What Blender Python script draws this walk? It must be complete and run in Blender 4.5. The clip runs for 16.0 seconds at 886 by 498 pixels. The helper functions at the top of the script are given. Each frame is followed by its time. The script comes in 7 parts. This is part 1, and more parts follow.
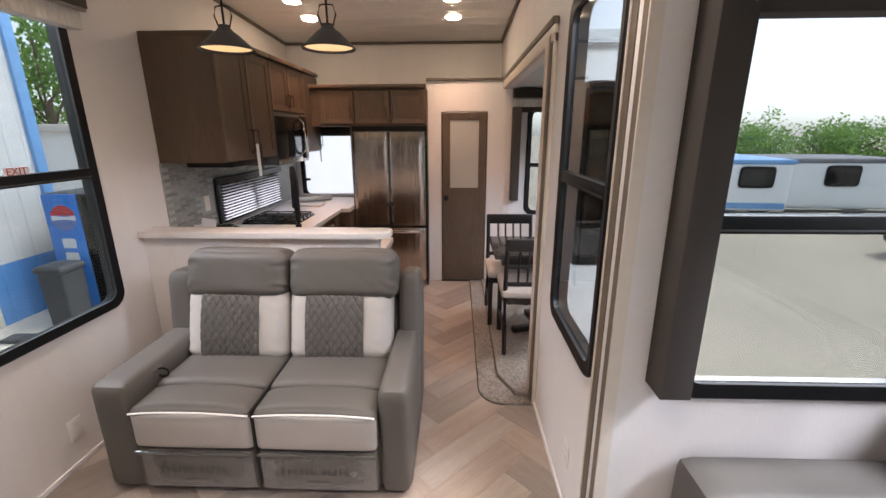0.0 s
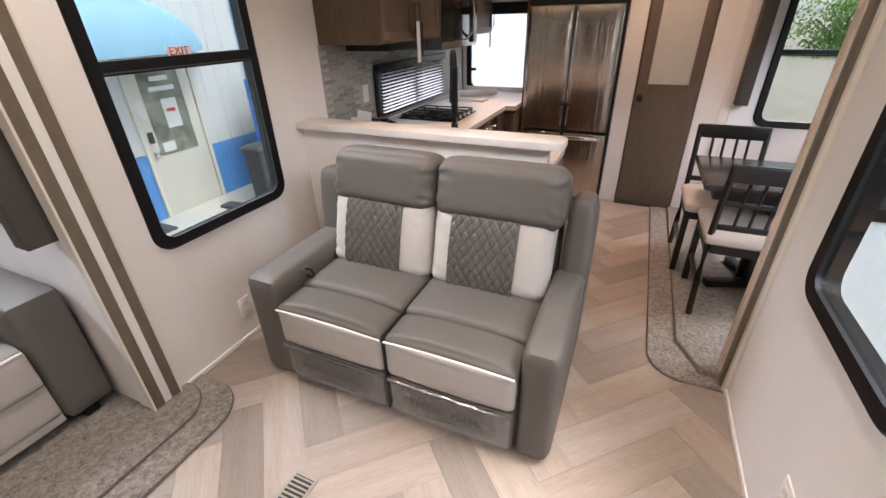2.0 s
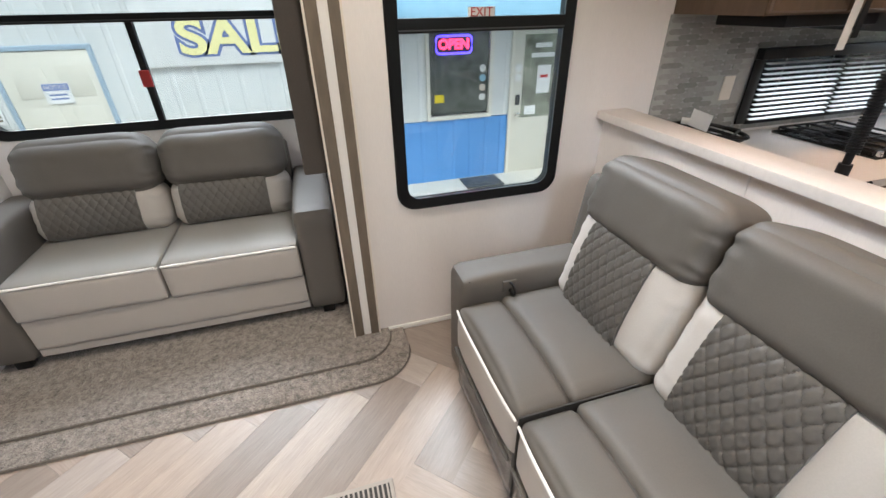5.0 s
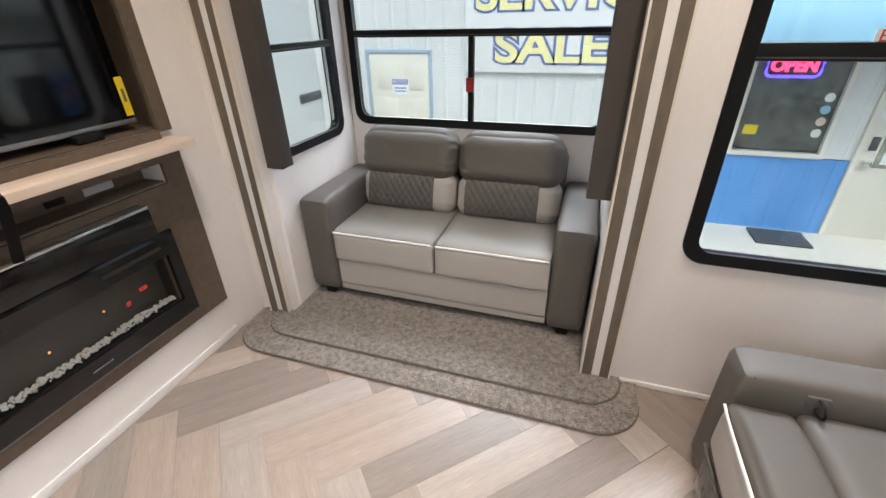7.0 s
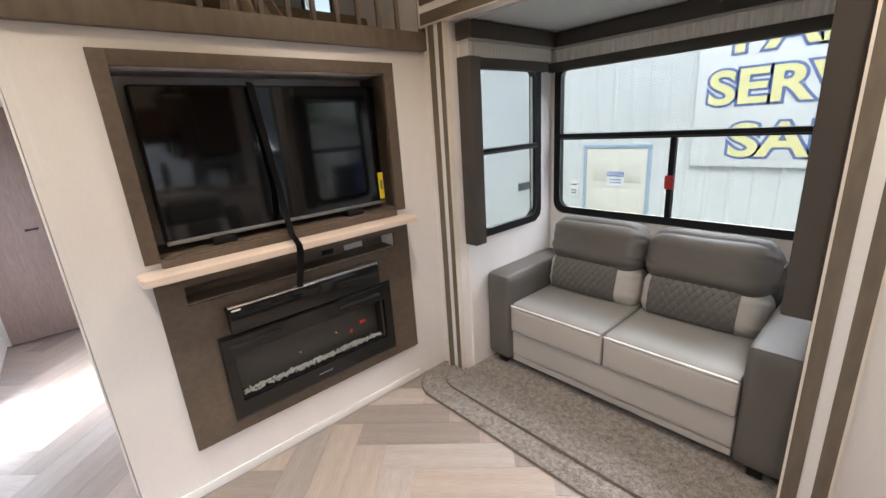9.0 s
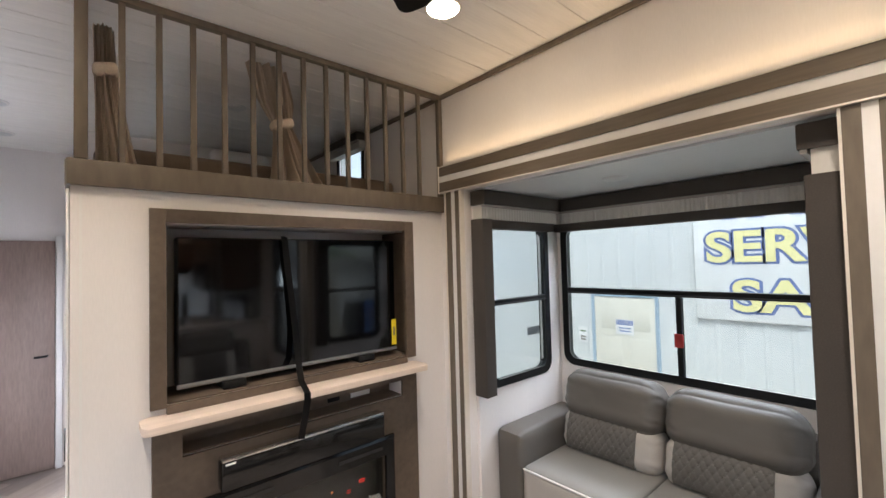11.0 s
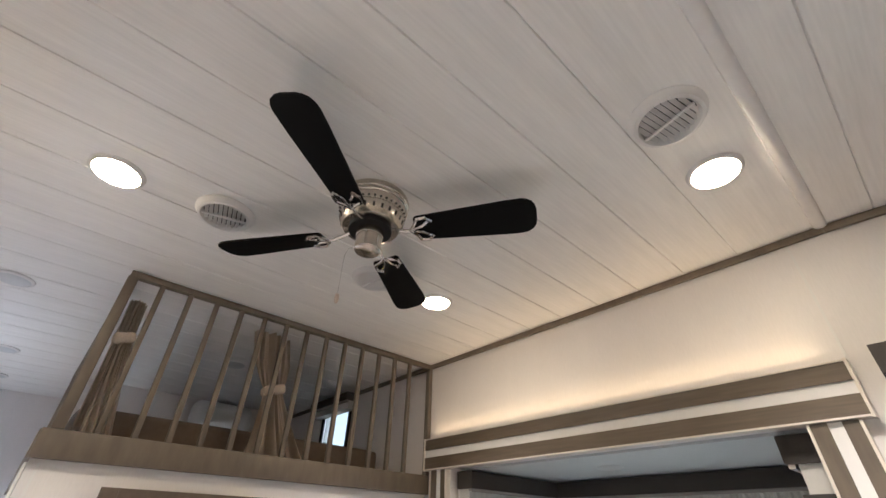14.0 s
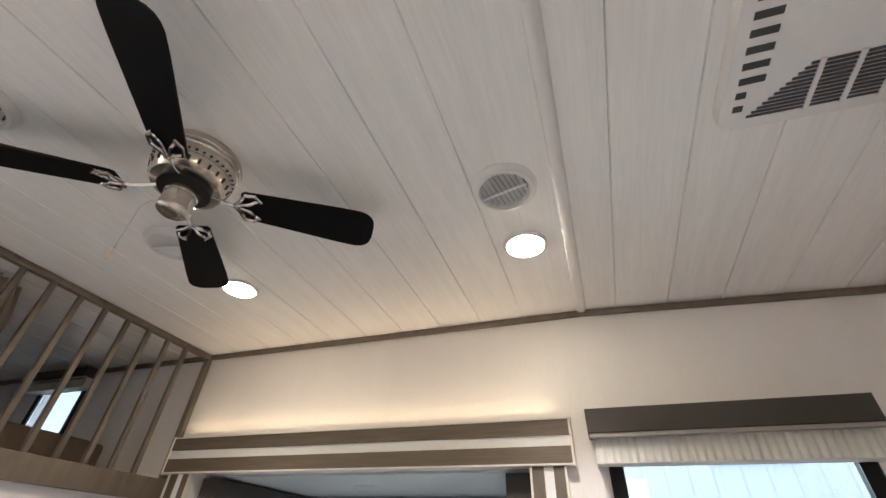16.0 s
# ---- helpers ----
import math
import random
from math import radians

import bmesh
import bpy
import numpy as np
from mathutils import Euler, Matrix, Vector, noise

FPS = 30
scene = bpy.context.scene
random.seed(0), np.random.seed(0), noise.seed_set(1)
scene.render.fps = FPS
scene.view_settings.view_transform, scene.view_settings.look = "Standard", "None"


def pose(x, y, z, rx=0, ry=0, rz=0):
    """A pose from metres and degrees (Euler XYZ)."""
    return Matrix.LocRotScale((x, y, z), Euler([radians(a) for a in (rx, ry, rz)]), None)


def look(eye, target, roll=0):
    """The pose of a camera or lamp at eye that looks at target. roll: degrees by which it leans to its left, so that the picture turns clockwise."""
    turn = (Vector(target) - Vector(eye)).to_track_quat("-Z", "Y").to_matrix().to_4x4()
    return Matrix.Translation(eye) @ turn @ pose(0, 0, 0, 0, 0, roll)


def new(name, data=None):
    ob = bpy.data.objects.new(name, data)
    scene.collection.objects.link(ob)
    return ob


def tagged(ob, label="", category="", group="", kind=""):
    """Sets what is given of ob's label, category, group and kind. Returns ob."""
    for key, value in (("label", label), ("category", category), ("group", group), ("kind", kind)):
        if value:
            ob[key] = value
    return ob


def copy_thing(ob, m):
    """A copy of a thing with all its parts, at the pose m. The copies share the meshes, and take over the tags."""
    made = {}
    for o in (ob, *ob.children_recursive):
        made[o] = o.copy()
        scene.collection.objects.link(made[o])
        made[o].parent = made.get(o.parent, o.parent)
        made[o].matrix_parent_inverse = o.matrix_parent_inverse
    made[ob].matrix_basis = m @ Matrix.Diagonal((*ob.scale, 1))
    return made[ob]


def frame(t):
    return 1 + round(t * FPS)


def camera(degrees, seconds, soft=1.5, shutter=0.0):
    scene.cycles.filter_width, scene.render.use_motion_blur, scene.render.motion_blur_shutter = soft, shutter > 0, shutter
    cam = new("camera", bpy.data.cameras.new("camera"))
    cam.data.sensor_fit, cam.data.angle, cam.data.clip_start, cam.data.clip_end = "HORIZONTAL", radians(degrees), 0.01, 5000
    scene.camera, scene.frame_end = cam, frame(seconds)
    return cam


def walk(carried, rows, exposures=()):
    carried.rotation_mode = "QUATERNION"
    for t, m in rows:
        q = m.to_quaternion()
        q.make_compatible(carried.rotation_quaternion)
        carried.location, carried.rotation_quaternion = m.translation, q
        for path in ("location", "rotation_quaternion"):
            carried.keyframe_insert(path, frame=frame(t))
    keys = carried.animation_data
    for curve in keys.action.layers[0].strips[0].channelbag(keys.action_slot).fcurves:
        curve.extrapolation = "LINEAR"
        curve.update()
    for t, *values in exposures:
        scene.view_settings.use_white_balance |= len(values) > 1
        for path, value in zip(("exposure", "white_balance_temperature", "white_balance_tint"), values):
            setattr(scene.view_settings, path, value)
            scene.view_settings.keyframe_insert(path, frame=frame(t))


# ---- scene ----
cam = camera(93.4, 16.0)
PATH = [
    (0, (0.715, 0.75, 1.633), (0.649, 2.676, 1.096), -0.2),
    (0.5, (0.679, 0.801, 1.622), (0.362, 2.668, 0.98), 0.5),
    (1, (0.577, 0.959, 1.588), (0.127, 2.745, 0.81), 0.8),
    (1.5, (0.546, 1.077, 1.578), (-0.013, 2.764, 0.662), -0.8),
    (2, (0.586, 1.212, 1.563), (-0.142, 2.807, 0.602), -1.5),
    (2.5, (0.646, 1.379, 1.555), (-0.225, 2.879, 0.56), -0.2),
    (3, (0.642, 1.506, 1.524), (-0.261, 2.916, 0.43), 0.5),
    (3.5, (0.548, 1.678, 1.51), (-0.442, 2.979, 0.358), 0.9),
    (4, (0.517, 1.775, 1.497), (-0.707, 2.854, 0.34), -0.1),
    (4.5, (0.527, 1.87, 1.5), (-0.967, 2.65, 0.422), -1.1),
    (7, (0.428, 1.729, 1.543), (-1.23, 1.166, 0.576), -1.3),
    (7.5, (0.439, 1.795, 1.547), (-1.113, 0.918, 0.639), -2.2),
    (8, (0.456, 1.91, 1.562), (-0.98, 0.778, 0.753), -3.0),
    (8.5, (0.483, 1.982, 1.577), (-0.852, 0.663, 0.886), -3.5),
    (9, (0.498, 1.998, 1.607), (-0.765, 0.556, 1.037), -3.9),
    (11.5, (0.551, 2.042, 1.711), (-0.727, 0.533, 2.01), -1.2),
    (12, (0.547, 2.082, 1.734), (-0.65, 0.58, 2.291), -0.8),
    (12.5, (0.57, 2.095, 1.783), (-0.578, 0.65, 2.555), -0.5),
    (13, (0.59, 2.117, 1.818), (-0.475, 0.733, 2.792), 0.3),
    (13.5, (0.601, 2.14, 1.819), (-0.433, 0.838, 2.93), 0.8),
    (14, (0.594, 2.134, 1.822), (-0.5, 0.9, 2.953), 1.4),
    (14.5, (0.589, 2.14, 1.817), (-0.597, 0.991, 2.945), 1.9),
    (15, (0.589, 2.149, 1.81), (-0.713, 1.113, 2.92), 2.2),
    (15.5, (0.579, 2.159, 1.815), (-0.84, 1.281, 2.919), 2.8),
    (16, (0.592, 2.145, 1.831), (-0.907, 1.579, 3.027), 2.6),
]

EXPO = [(0.0, 1.75, 6130, 16), (2.5, 1.96, 6180, 13), (4.5, 1.97, 6000, 8), (8.5, 1.97, 6150, 11), (11.5, 1.97, 5980, 11), (16.0, 2.14, 5520, 8)]
walk(cam, [(t, look(eye, target, roll)) for t, eye, target, roll in PATH], EXPO)

# ---- world and lights ----
world = bpy.data.worlds.new("overcast_sky")
world.use_nodes = True
scene.world = world
sky = world.node_tree.nodes.new("ShaderNodeTexSky")
sky.sky_type, sky.sun_disc = "NISHITA", False
sky.sun_elevation, sky.sun_rotation = radians(59.3), radians(71.6)
sky.air_density, sky.dust_density, sky.ozone_density = 1.0, 1.6, 1.0
haze = world.node_tree.nodes.new("ShaderNodeHueSaturation")
haze.inputs["Saturation"].default_value = 0.35
world.node_tree.links.new(sky.outputs[0], haze.inputs["Color"])
world.node_tree.links.new(haze.outputs[0], world.node_tree.nodes["Background"].inputs[0])
world.node_tree.nodes["Background"].inputs[1].default_value = 0.15
sun = new("sun", bpy.data.lights.new("sun", "SUN"))
sun.data.energy, sun.data.angle, sun.data.color = 1.4, radians(22), (1.0, 0.95, 0.88)
sun.matrix_world = look((9, 3, 16), (0, 0, 0))

WARM = (1.0, 0.87, 0.74)
AMBER = (1.0, 0.55, 0.34)
LAMP_W = 20.0


def disc_lamp(x, y, z, watts, size=0.13, color=WARM):
    lamp = new("downlight_lamp", bpy.data.lights.new("downlight_lamp", "SPOT"))
    lamp.data.shadow_soft_size, lamp.data.energy, lamp.data.color = size / 2, watts, color
    lamp.data.spot_size, lamp.data.spot_blend = radians(106), 1.0
    lamp.matrix_world = pose(x, y, z)
    return lamp



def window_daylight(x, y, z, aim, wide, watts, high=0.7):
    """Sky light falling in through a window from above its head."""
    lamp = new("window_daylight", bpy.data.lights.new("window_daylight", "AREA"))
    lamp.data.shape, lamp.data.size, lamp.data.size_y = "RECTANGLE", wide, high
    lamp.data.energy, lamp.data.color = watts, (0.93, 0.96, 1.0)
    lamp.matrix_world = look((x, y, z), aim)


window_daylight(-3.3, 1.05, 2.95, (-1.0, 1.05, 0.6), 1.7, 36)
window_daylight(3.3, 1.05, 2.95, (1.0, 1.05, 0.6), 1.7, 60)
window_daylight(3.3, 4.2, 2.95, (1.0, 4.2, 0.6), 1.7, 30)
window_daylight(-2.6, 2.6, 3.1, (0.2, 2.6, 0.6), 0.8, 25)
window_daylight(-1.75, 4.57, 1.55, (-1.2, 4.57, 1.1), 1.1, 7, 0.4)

# ---- materials ----
def mat(name, col, rough=0.5, metal=0.0, var=0.12, scale=3.0, stretch=(1, 1, 1), fine=40.0, bump=0.1, dist=0.002, rnd=0.0, spec=0.5, coat=0.0, sheen=0.0):
    m = bpy.data.materials.new(name)
    m.use_nodes = True
    nt = m.node_tree
    n, l = nt.nodes, nt.links
    b = n["Principled BSDF"]
    tc, mp = n.new("ShaderNodeTexCoord"), n.new("ShaderNodeMapping")
    mp.inputs["Scale"].default_value = stretch
    l.new(tc.outputs["Object"], mp.inputs["Vector"])
    big, small = n.new("ShaderNodeTexNoise"), n.new("ShaderNodeTexNoise")
    for tex, s, d in ((big, scale, 4), (small, fine, 6)):
        tex.inputs["Scale"].default_value, tex.inputs["Detail"].default_value = s, d
    l.new(mp.outputs[0], big.inputs["Vector"])
    l.new(mp.outputs[0], small.inputs["Vector"])
    add = n.new("ShaderNodeMath")
    add.operation = "ADD"
    l.new(big.outputs[0], add.inputs[0])
    l.new(small.outputs[0], add.inputs[1])
    mr = n.new("ShaderNodeMapRange")
    mr.inputs["From Min"].default_value, mr.inputs["From Max"].default_value = 0.65, 1.35
    mr.inputs["To Min"].default_value, mr.inputs["To Max"].default_value = 1 - var, 1 + var
    l.new(add.outputs[0], mr.inputs["Value"])
    fac = mr.outputs[0]
    if rnd:
        oi = n.new("ShaderNodeObjectInfo")
        m2 = n.new("ShaderNodeMapRange")
        m2.inputs["To Min"].default_value, m2.inputs["To Max"].default_value = 1 - rnd, 1 + rnd
        l.new(oi.outputs["Random"], m2.inputs["Value"])
        mul = n.new("ShaderNodeMath")
        mul.operation = "MULTIPLY"
        l.new(fac, mul.inputs[0])
        l.new(m2.outputs[0], mul.inputs[1])
        fac = mul.outputs[0]
    vm = n.new("ShaderNodeVectorMath")
    vm.operation = "SCALE"
    vm.inputs[0].default_value = col
    l.new(fac, vm.inputs["Scale"])
    l.new(vm.outputs[0], b.inputs["Base Color"])
    b.inputs["Roughness"].default_value, b.inputs["Metallic"].default_value = rough, metal
    b.inputs["Specular IOR Level"].default_value, b.inputs["Coat Weight"].default_value = spec, coat
    b.inputs["Sheen Weight"].default_value = sheen
    if bump:
        bp = n.new("ShaderNodeBump")
        bp.inputs["Strength"].default_value, bp.inputs["Distance"].default_value = bump, dist
        l.new(small.outputs[0], bp.inputs["Height"])
        l.new(bp.outputs[0], b.inputs["Normal"])
    return m


def glow(name, col, strength):
    m = bpy.data.materials.new(name)
    m.use_nodes = True
    b = m.node_tree.nodes["Principled BSDF"]
    b.inputs["Base Color"].default_value = (*col, 1)
    b.inputs["Emission Color"].default_value = (*col, 1)
    b.inputs["Emission Strength"].default_value = strength
    return m


def pane_material(name, tint, gloss=0.02, mirror=0.022):
    m = bpy.data.materials.new(name)
    m.use_nodes = True
    n, l = m.node_tree.nodes, m.node_tree.links
    n.remove(n["Principled BSDF"])
    tr, gl, lw, mx = n.new("ShaderNodeBsdfTransparent"), n.new("ShaderNodeBsdfGlossy"), n.new("ShaderNodeLayerWeight"), n.new("ShaderNodeMixShader")
    tr.inputs[0].default_value = (*tint, 1)
    gl.inputs["Roughness"].default_value = gloss
    lw.inputs["Blend"].default_value = 0.5
    up, out = n.new("ShaderNodeMath"), n.new("ShaderNodeMapRange")
    up.operation, up.inputs[1].default_value = "POWER", 5.0
    out.inputs["To Min"].default_value, out.inputs["To Max"].default_value = mirror, 0.9
    l.new(lw.outputs["Facing"], up.inputs[0])
    l.new(up.outputs[0], out.inputs["Value"])
    l.new(out.outputs[0], mx.inputs[0])
    l.new(tr.outputs[0], mx.inputs[1])
    l.new(gl.outputs[0], mx.inputs[2])
    l.new(mx.outputs[0], n["Material Output"].inputs[0])
    return m


M_WALL = mat("wall_panel", (0.79, 0.75, 0.73), 0.55, var=0.04, scale=2, stretch=(3, 3, 0.4), fine=70, bump=0.08)
M_CEIL = mat("ceiling_plank", (0.88, 0.86, 0.83), 0.36, var=0.06, scale=2.5, stretch=(0.5, 8, 1), fine=14, bump=0.06)
# White slide ceilings; their shade is put into this darker, cooler colour.
M_SLIDECEIL = mat("slide_ceiling_shaded_white", (0.58, 0.60, 0.61), 0.4, var=0.03)
M_PLANK = mat("vinyl_plank", (0.34, 0.275, 0.230), 0.36, var=0.21, scale=2.2, stretch=(0.6, 9, 1), fine=24, bump=0.05)
nt = M_PLANK.node_tree
oi, ramp, mixer = nt.nodes.new("ShaderNodeObjectInfo"), nt.nodes.new("ShaderNodeValToRGB"), nt.nodes.new("ShaderNodeVectorMath")
tones = ramp.color_ramp
tones.interpolation = "CONSTANT"
tones.elements[0].color = (0.246, 0.203, 0.177, 1)
for pos, tone in ((0.16, (0.351, 0.285, 0.242)), (0.34, (0.278, 0.238, 0.212)), (0.50, (0.385, 0.324, 0.280)), (0.66, (0.320, 0.259, 0.221)), (0.82, (0.357, 0.307, 0.276))):
    tones.elements.new(pos).color = (*tone, 1)
tones.elements[len(tones.elements) - 1].color = (0.290, 0.246, 0.221, 1)
tones.elements[len(tones.elements) - 1].position = 0.92
mixer.operation = "SCALE"
old = next(k for k in nt.nodes if k.type == "VECT_MATH" and k.operation == "SCALE" and k is not mixer)
nt.links.new(oi.outputs["Random"], ramp.inputs[0])
nt.links.new(ramp.outputs[0], mixer.inputs[0])
nt.links.new(old.inputs["Scale"].links[0].from_socket, mixer.inputs["Scale"])
nt.links.new(mixer.outputs[0], nt.nodes["Principled BSDF"].inputs["Base Color"])
M_JOINT = mat("plank_joint", (0.27, 0.22, 0.185), 0.7)
M_CARPET = mat("carpet", (0.20, 0.175, 0.155), 0.95, var=0.75, scale=45, fine=130, bump=1.0, dist=0.010, sheen=0.3)
M_CARPET2 = mat("slide_carpet", (0.205, 0.176, 0.152), 0.95, var=0.75, scale=42, fine=125, bump=1.0, dist=0.010, sheen=0.3)
M_EDGE = mat("carpet_binding", (0.135, 0.117, 0.103), 0.9)
M_WOOD = mat("stained_trim_wood", (0.148, 0.118, 0.088), 0.5, var=0.25, scale=3, stretch=(1, 1, 0.25), fine=30, bump=0.08)
M_WOODH = mat("stained_header_wood", (0.135, 0.105, 0.076), 0.5, var=0.25, scale=3, stretch=(1, 0.2, 3), fine=30, bump=0.08)
M_CAB = mat("stained_cabinet_wood", (0.098, 0.063, 0.040), 0.42, var=0.22, scale=3, stretch=(2, 2, 0.3), fine=26, bump=0.07)
M_PANELW = mat("fireplace_panel_wood", (0.115, 0.085, 0.062), 0.5, var=0.22, scale=4, stretch=(1, 1, 1), fine=35, bump=0.08)
M_WHITE = mat("white_trim", (0.78, 0.76, 0.74), 0.4, var=0.03)
M_IVORY = mat("ivory_edge", (0.74, 0.68, 0.6), 0.4, var=0.04)
M_COUNTER = mat("counter_laminate", (0.66, 0.62, 0.59), 0.32, var=0.05, scale=8, fine=80, bump=0.03)
M_SHELF = mat("mantel_wood", (0.70, 0.58, 0.49), 0.4, var=0.10, scale=3, stretch=(0.4, 6, 6), fine=20)
M_LEATHER = mat("grey_leatherette", (0.106, 0.096, 0.085), 0.56, var=0.08, scale=4, fine=260, bump=0.25, dist=0.001)
M_LEATHERL = mat("pale_leatherette", (0.42, 0.39, 0.36), 0.55, var=0.05, scale=4, fine=260, bump=0.25, dist=0.001)
M_LEATHERW = mat("cream_leatherette", (0.52, 0.49, 0.46), 0.55, var=0.05, scale=4, fine=260, bump=0.2, dist=0.001)
M_QUILT = mat("quilted_leatherette", (0.098, 0.090, 0.081), 0.45, var=0.10, scale=6, fine=240, bump=0.25, dist=0.001)
M_LEATHERM = mat("mid_grey_leatherette", (0.25, 0.24, 0.225), 0.58, var=0.06, scale=4, fine=260, bump=0.25, dist=0.001)
M_PIPING = mat("white_piping", (0.80, 0.78, 0.75), 0.4, var=0.02)
M_SEAM = mat("dark_stitching", (0.03, 0.028, 0.026), 0.8)
M_PLASTIC = mat("black_plastic", (0.008, 0.008, 0.0085), 0.4, var=0.1, spec=0.3)
M_FRAME = mat("black_window_frame", (0.006, 0.006, 0.0065), 0.42, var=0.1, spec=0.25)
M_IRON = mat("black_metal", (0.018, 0.017, 0.017), 0.4, 0.4, var=0.1)
M_BLADE = mat("fan_blade_black", (0.0025, 0.0023, 0.0022), 0.55, var=0.2, scale=5, fine=30, spec=0.12)
M_VAL = mat("taupe_valance_fabric", (0.055, 0.047, 0.041), 0.85, var=0.15, fine=200, bump=0.3, dist=0.001)
M_SLAT = mat("white_blind_slat", (0.86, 0.87, 0.88), 0.35, var=0.02)
M_SHADE = mat("pleated_shade", (0.62, 0.60, 0.56), 0.8, var=0.05)
M_STEEL = mat("stainless_steel", (0.56, 0.50, 0.44), 0.17, 1.0, var=0.12, scale=0.5, stretch=(26, 26, 0.12), fine=1.2, bump=0.35, dist=0.01)
M_NICKEL = mat("brushed_nickel", (0.62, 0.57, 0.50), 0.25, 1.0, var=0.06)
M_CHROME = mat("polished_chrome", (0.75, 0.74, 0.73), 0.12, 1.0, var=0.02)
M_TILE = mat("grey_wave_tile", (0.30, 0.295, 0.28), 0.3, var=0.10, scale=6, stretch=(1, 0.5, 4), fine=18, bump=0.25)
M_TILEP = mat("grey_wave_tile_piece", (0.30, 0.295, 0.28), 0.25, var=0.12, scale=9, stretch=(1, 1, 1), fine=40, bump=0.15, rnd=0.2)
M_GROUT = mat("tile_grout", (0.35, 0.345, 0.33), 0.8)
M_SCREEN = mat("tv_screen", (0.0025, 0.0025, 0.003), 0.06, var=0.05, bump=0, spec=0.6)
M_GLOSSB = mat("gloss_black_glass", (0.008, 0.008, 0.008), 0.1, var=0.05, bump=0)
M_FIREBACK = mat("firebox_glass", (0.085, 0.088, 0.078), 0.3, var=0.15, bump=0)
M_CRYSTAL = mat("glass_crystal", (0.88, 0.88, 0.87), 0.15, var=0.1, fine=90)
M_FROST = mat("frosted_glass", (0.50, 0.49, 0.46), 0.5, var=0.05)
M_CHAIRW = mat("espresso_chair_wood", (0.014, 0.012, 0.011), 0.4, var=0.2)
M_CUSHION = mat("beige_seat_cloth", (0.52, 0.46, 0.41), 0.85, var=0.1, fine=180, bump=0.3, dist=0.001)
M_CURTAIN = mat("beige_curtain", (0.60, 0.50, 0.40), 0.9, var=0.15, fine=150, bump=0.3, dist=0.001)
M_SNOW = mat("cream_wood_ornament", (0.62, 0.52, 0.36), 0.7, var=0.12, scale=8)
M_LIP = mat("pale_valance_edge", (0.33, 0.30, 0.27), 0.7, var=0.05)
M_BED = mat("brown_mattress_cover", (0.13, 0.095, 0.07), 0.9, var=0.15)
M_YELLOW = mat("yellow_label", (0.80, 0.62, 0.02), 0.5, var=0.05)
M_PAPER = mat("white_paper", (0.75, 0.75, 0.74), 0.7, var=0.03)
M_GREYINK = mat("grey_print", (0.16, 0.16, 0.17), 0.7)
M_RED = mat("red_print", (0.45, 0.03, 0.03), 0.6)
M_GLASS = pane_material("window_glass", (0.63, 0.66, 0.655))
M_CLEAR = pane_material("kitchen_glass", (0.95, 0.96, 0.96))
M_TINT = pane_material("tinted_slide_glass", (0.10, 0.11, 0.11), mirror=0.10)
M_BLIND = pane_material("tinted_cooker_glass", (0.10, 0.11, 0.115))
M_WRAP = mat("clear_plastic_wrap", (0.30, 0.28, 0.26), 0.12, var=0.2, fine=30, bump=0.6, dist=0.004)
M_WRAP.node_tree.nodes["Principled BSDF"].inputs["Alpha"].default_value = 0.38
M_PRINT = mat("faded_dark_print", (0.022, 0.019, 0.017), 0.5)
M_FOLD = mat("bunched_clear_plastic", (0.09, 0.086, 0.08), 0.08, var=0.3, fine=60, bump=0.5, dist=0.004, coat=0.6)
M_BULB = glow("warm_diffuser", (1.0, 0.78, 0.50), 23.0)
M_SHADEGLOW = glow("pendant_diffuser", (1.0, 0.66, 0.30), 0.26)
M_OFF = mat("unlit_lens", (0.62, 0.63, 0.63), 0.3, var=0.03)
M_SIDING = mat("pale_corrugated_siding", (0.62, 0.63, 0.62), 0.5, var=0.05, scale=1, fine=12)
M_SIDINGB = mat("blue_corrugated_siding", (0.10, 0.27, 0.58), 0.5, var=0.08, scale=1, fine=12)
M_BLUET = mat("blue_trim_paint", (0.16, 0.34, 0.62), 0.45, var=0.05)
M_SDOOR = mat("cream_steel_door", (0.66, 0.63, 0.55), 0.5, var=0.04)
M_CONC = mat("pale_concrete", (0.55, 0.52, 0.46), 0.9, var=0.12, scale=1.2, fine=25, bump=0.3)
M_LOT = mat("gravel_lot", (0.34, 0.30, 0.235), 0.95, var=0.22, scale=0.35, fine=14, bump=0.4)
M_GRASS = mat("grass", (0.09, 0.14, 0.04), 0.95, var=0.3, scale=0.5, fine=12)
M_LEAF = mat("leaf", (0.14, 0.24, 0.07), 0.7, var=0.35, scale=0.4, fine=3)
nt = M_LEAF.node_tree
tl, mxs = nt.nodes.new("ShaderNodeBsdfTranslucent"), nt.nodes.new("ShaderNodeMixShader")
tl.inputs[0].default_value, mxs.inputs[0].default_value = (0.24, 0.40, 0.10, 1), 0.5
nt.links.new(nt.nodes["Principled BSDF"].outputs[0], mxs.inputs[1])
nt.links.new(tl.outputs[0], mxs.inputs[2])
nt.links.new(mxs.outputs[0], nt.nodes["Material Output"].inputs[0])
M_BARK = mat("bark", (0.12, 0.09, 0.065), 0.9, var=0.3)
M_AWN = mat("pale_blue_awning", (0.26, 0.46, 0.60), 0.6, var=0.08)
M_MACHINE = mat("vending_blue", (0.05, 0.21, 0.62), 0.3, var=0.15, scale=4)
M_DARKGREY = mat("dark_grey_plastic", (0.05, 0.052, 0.055), 0.5, var=0.1)
M_RV = mat("white_gelcoat", (0.78, 0.79, 0.80), 0.3, var=0.03)
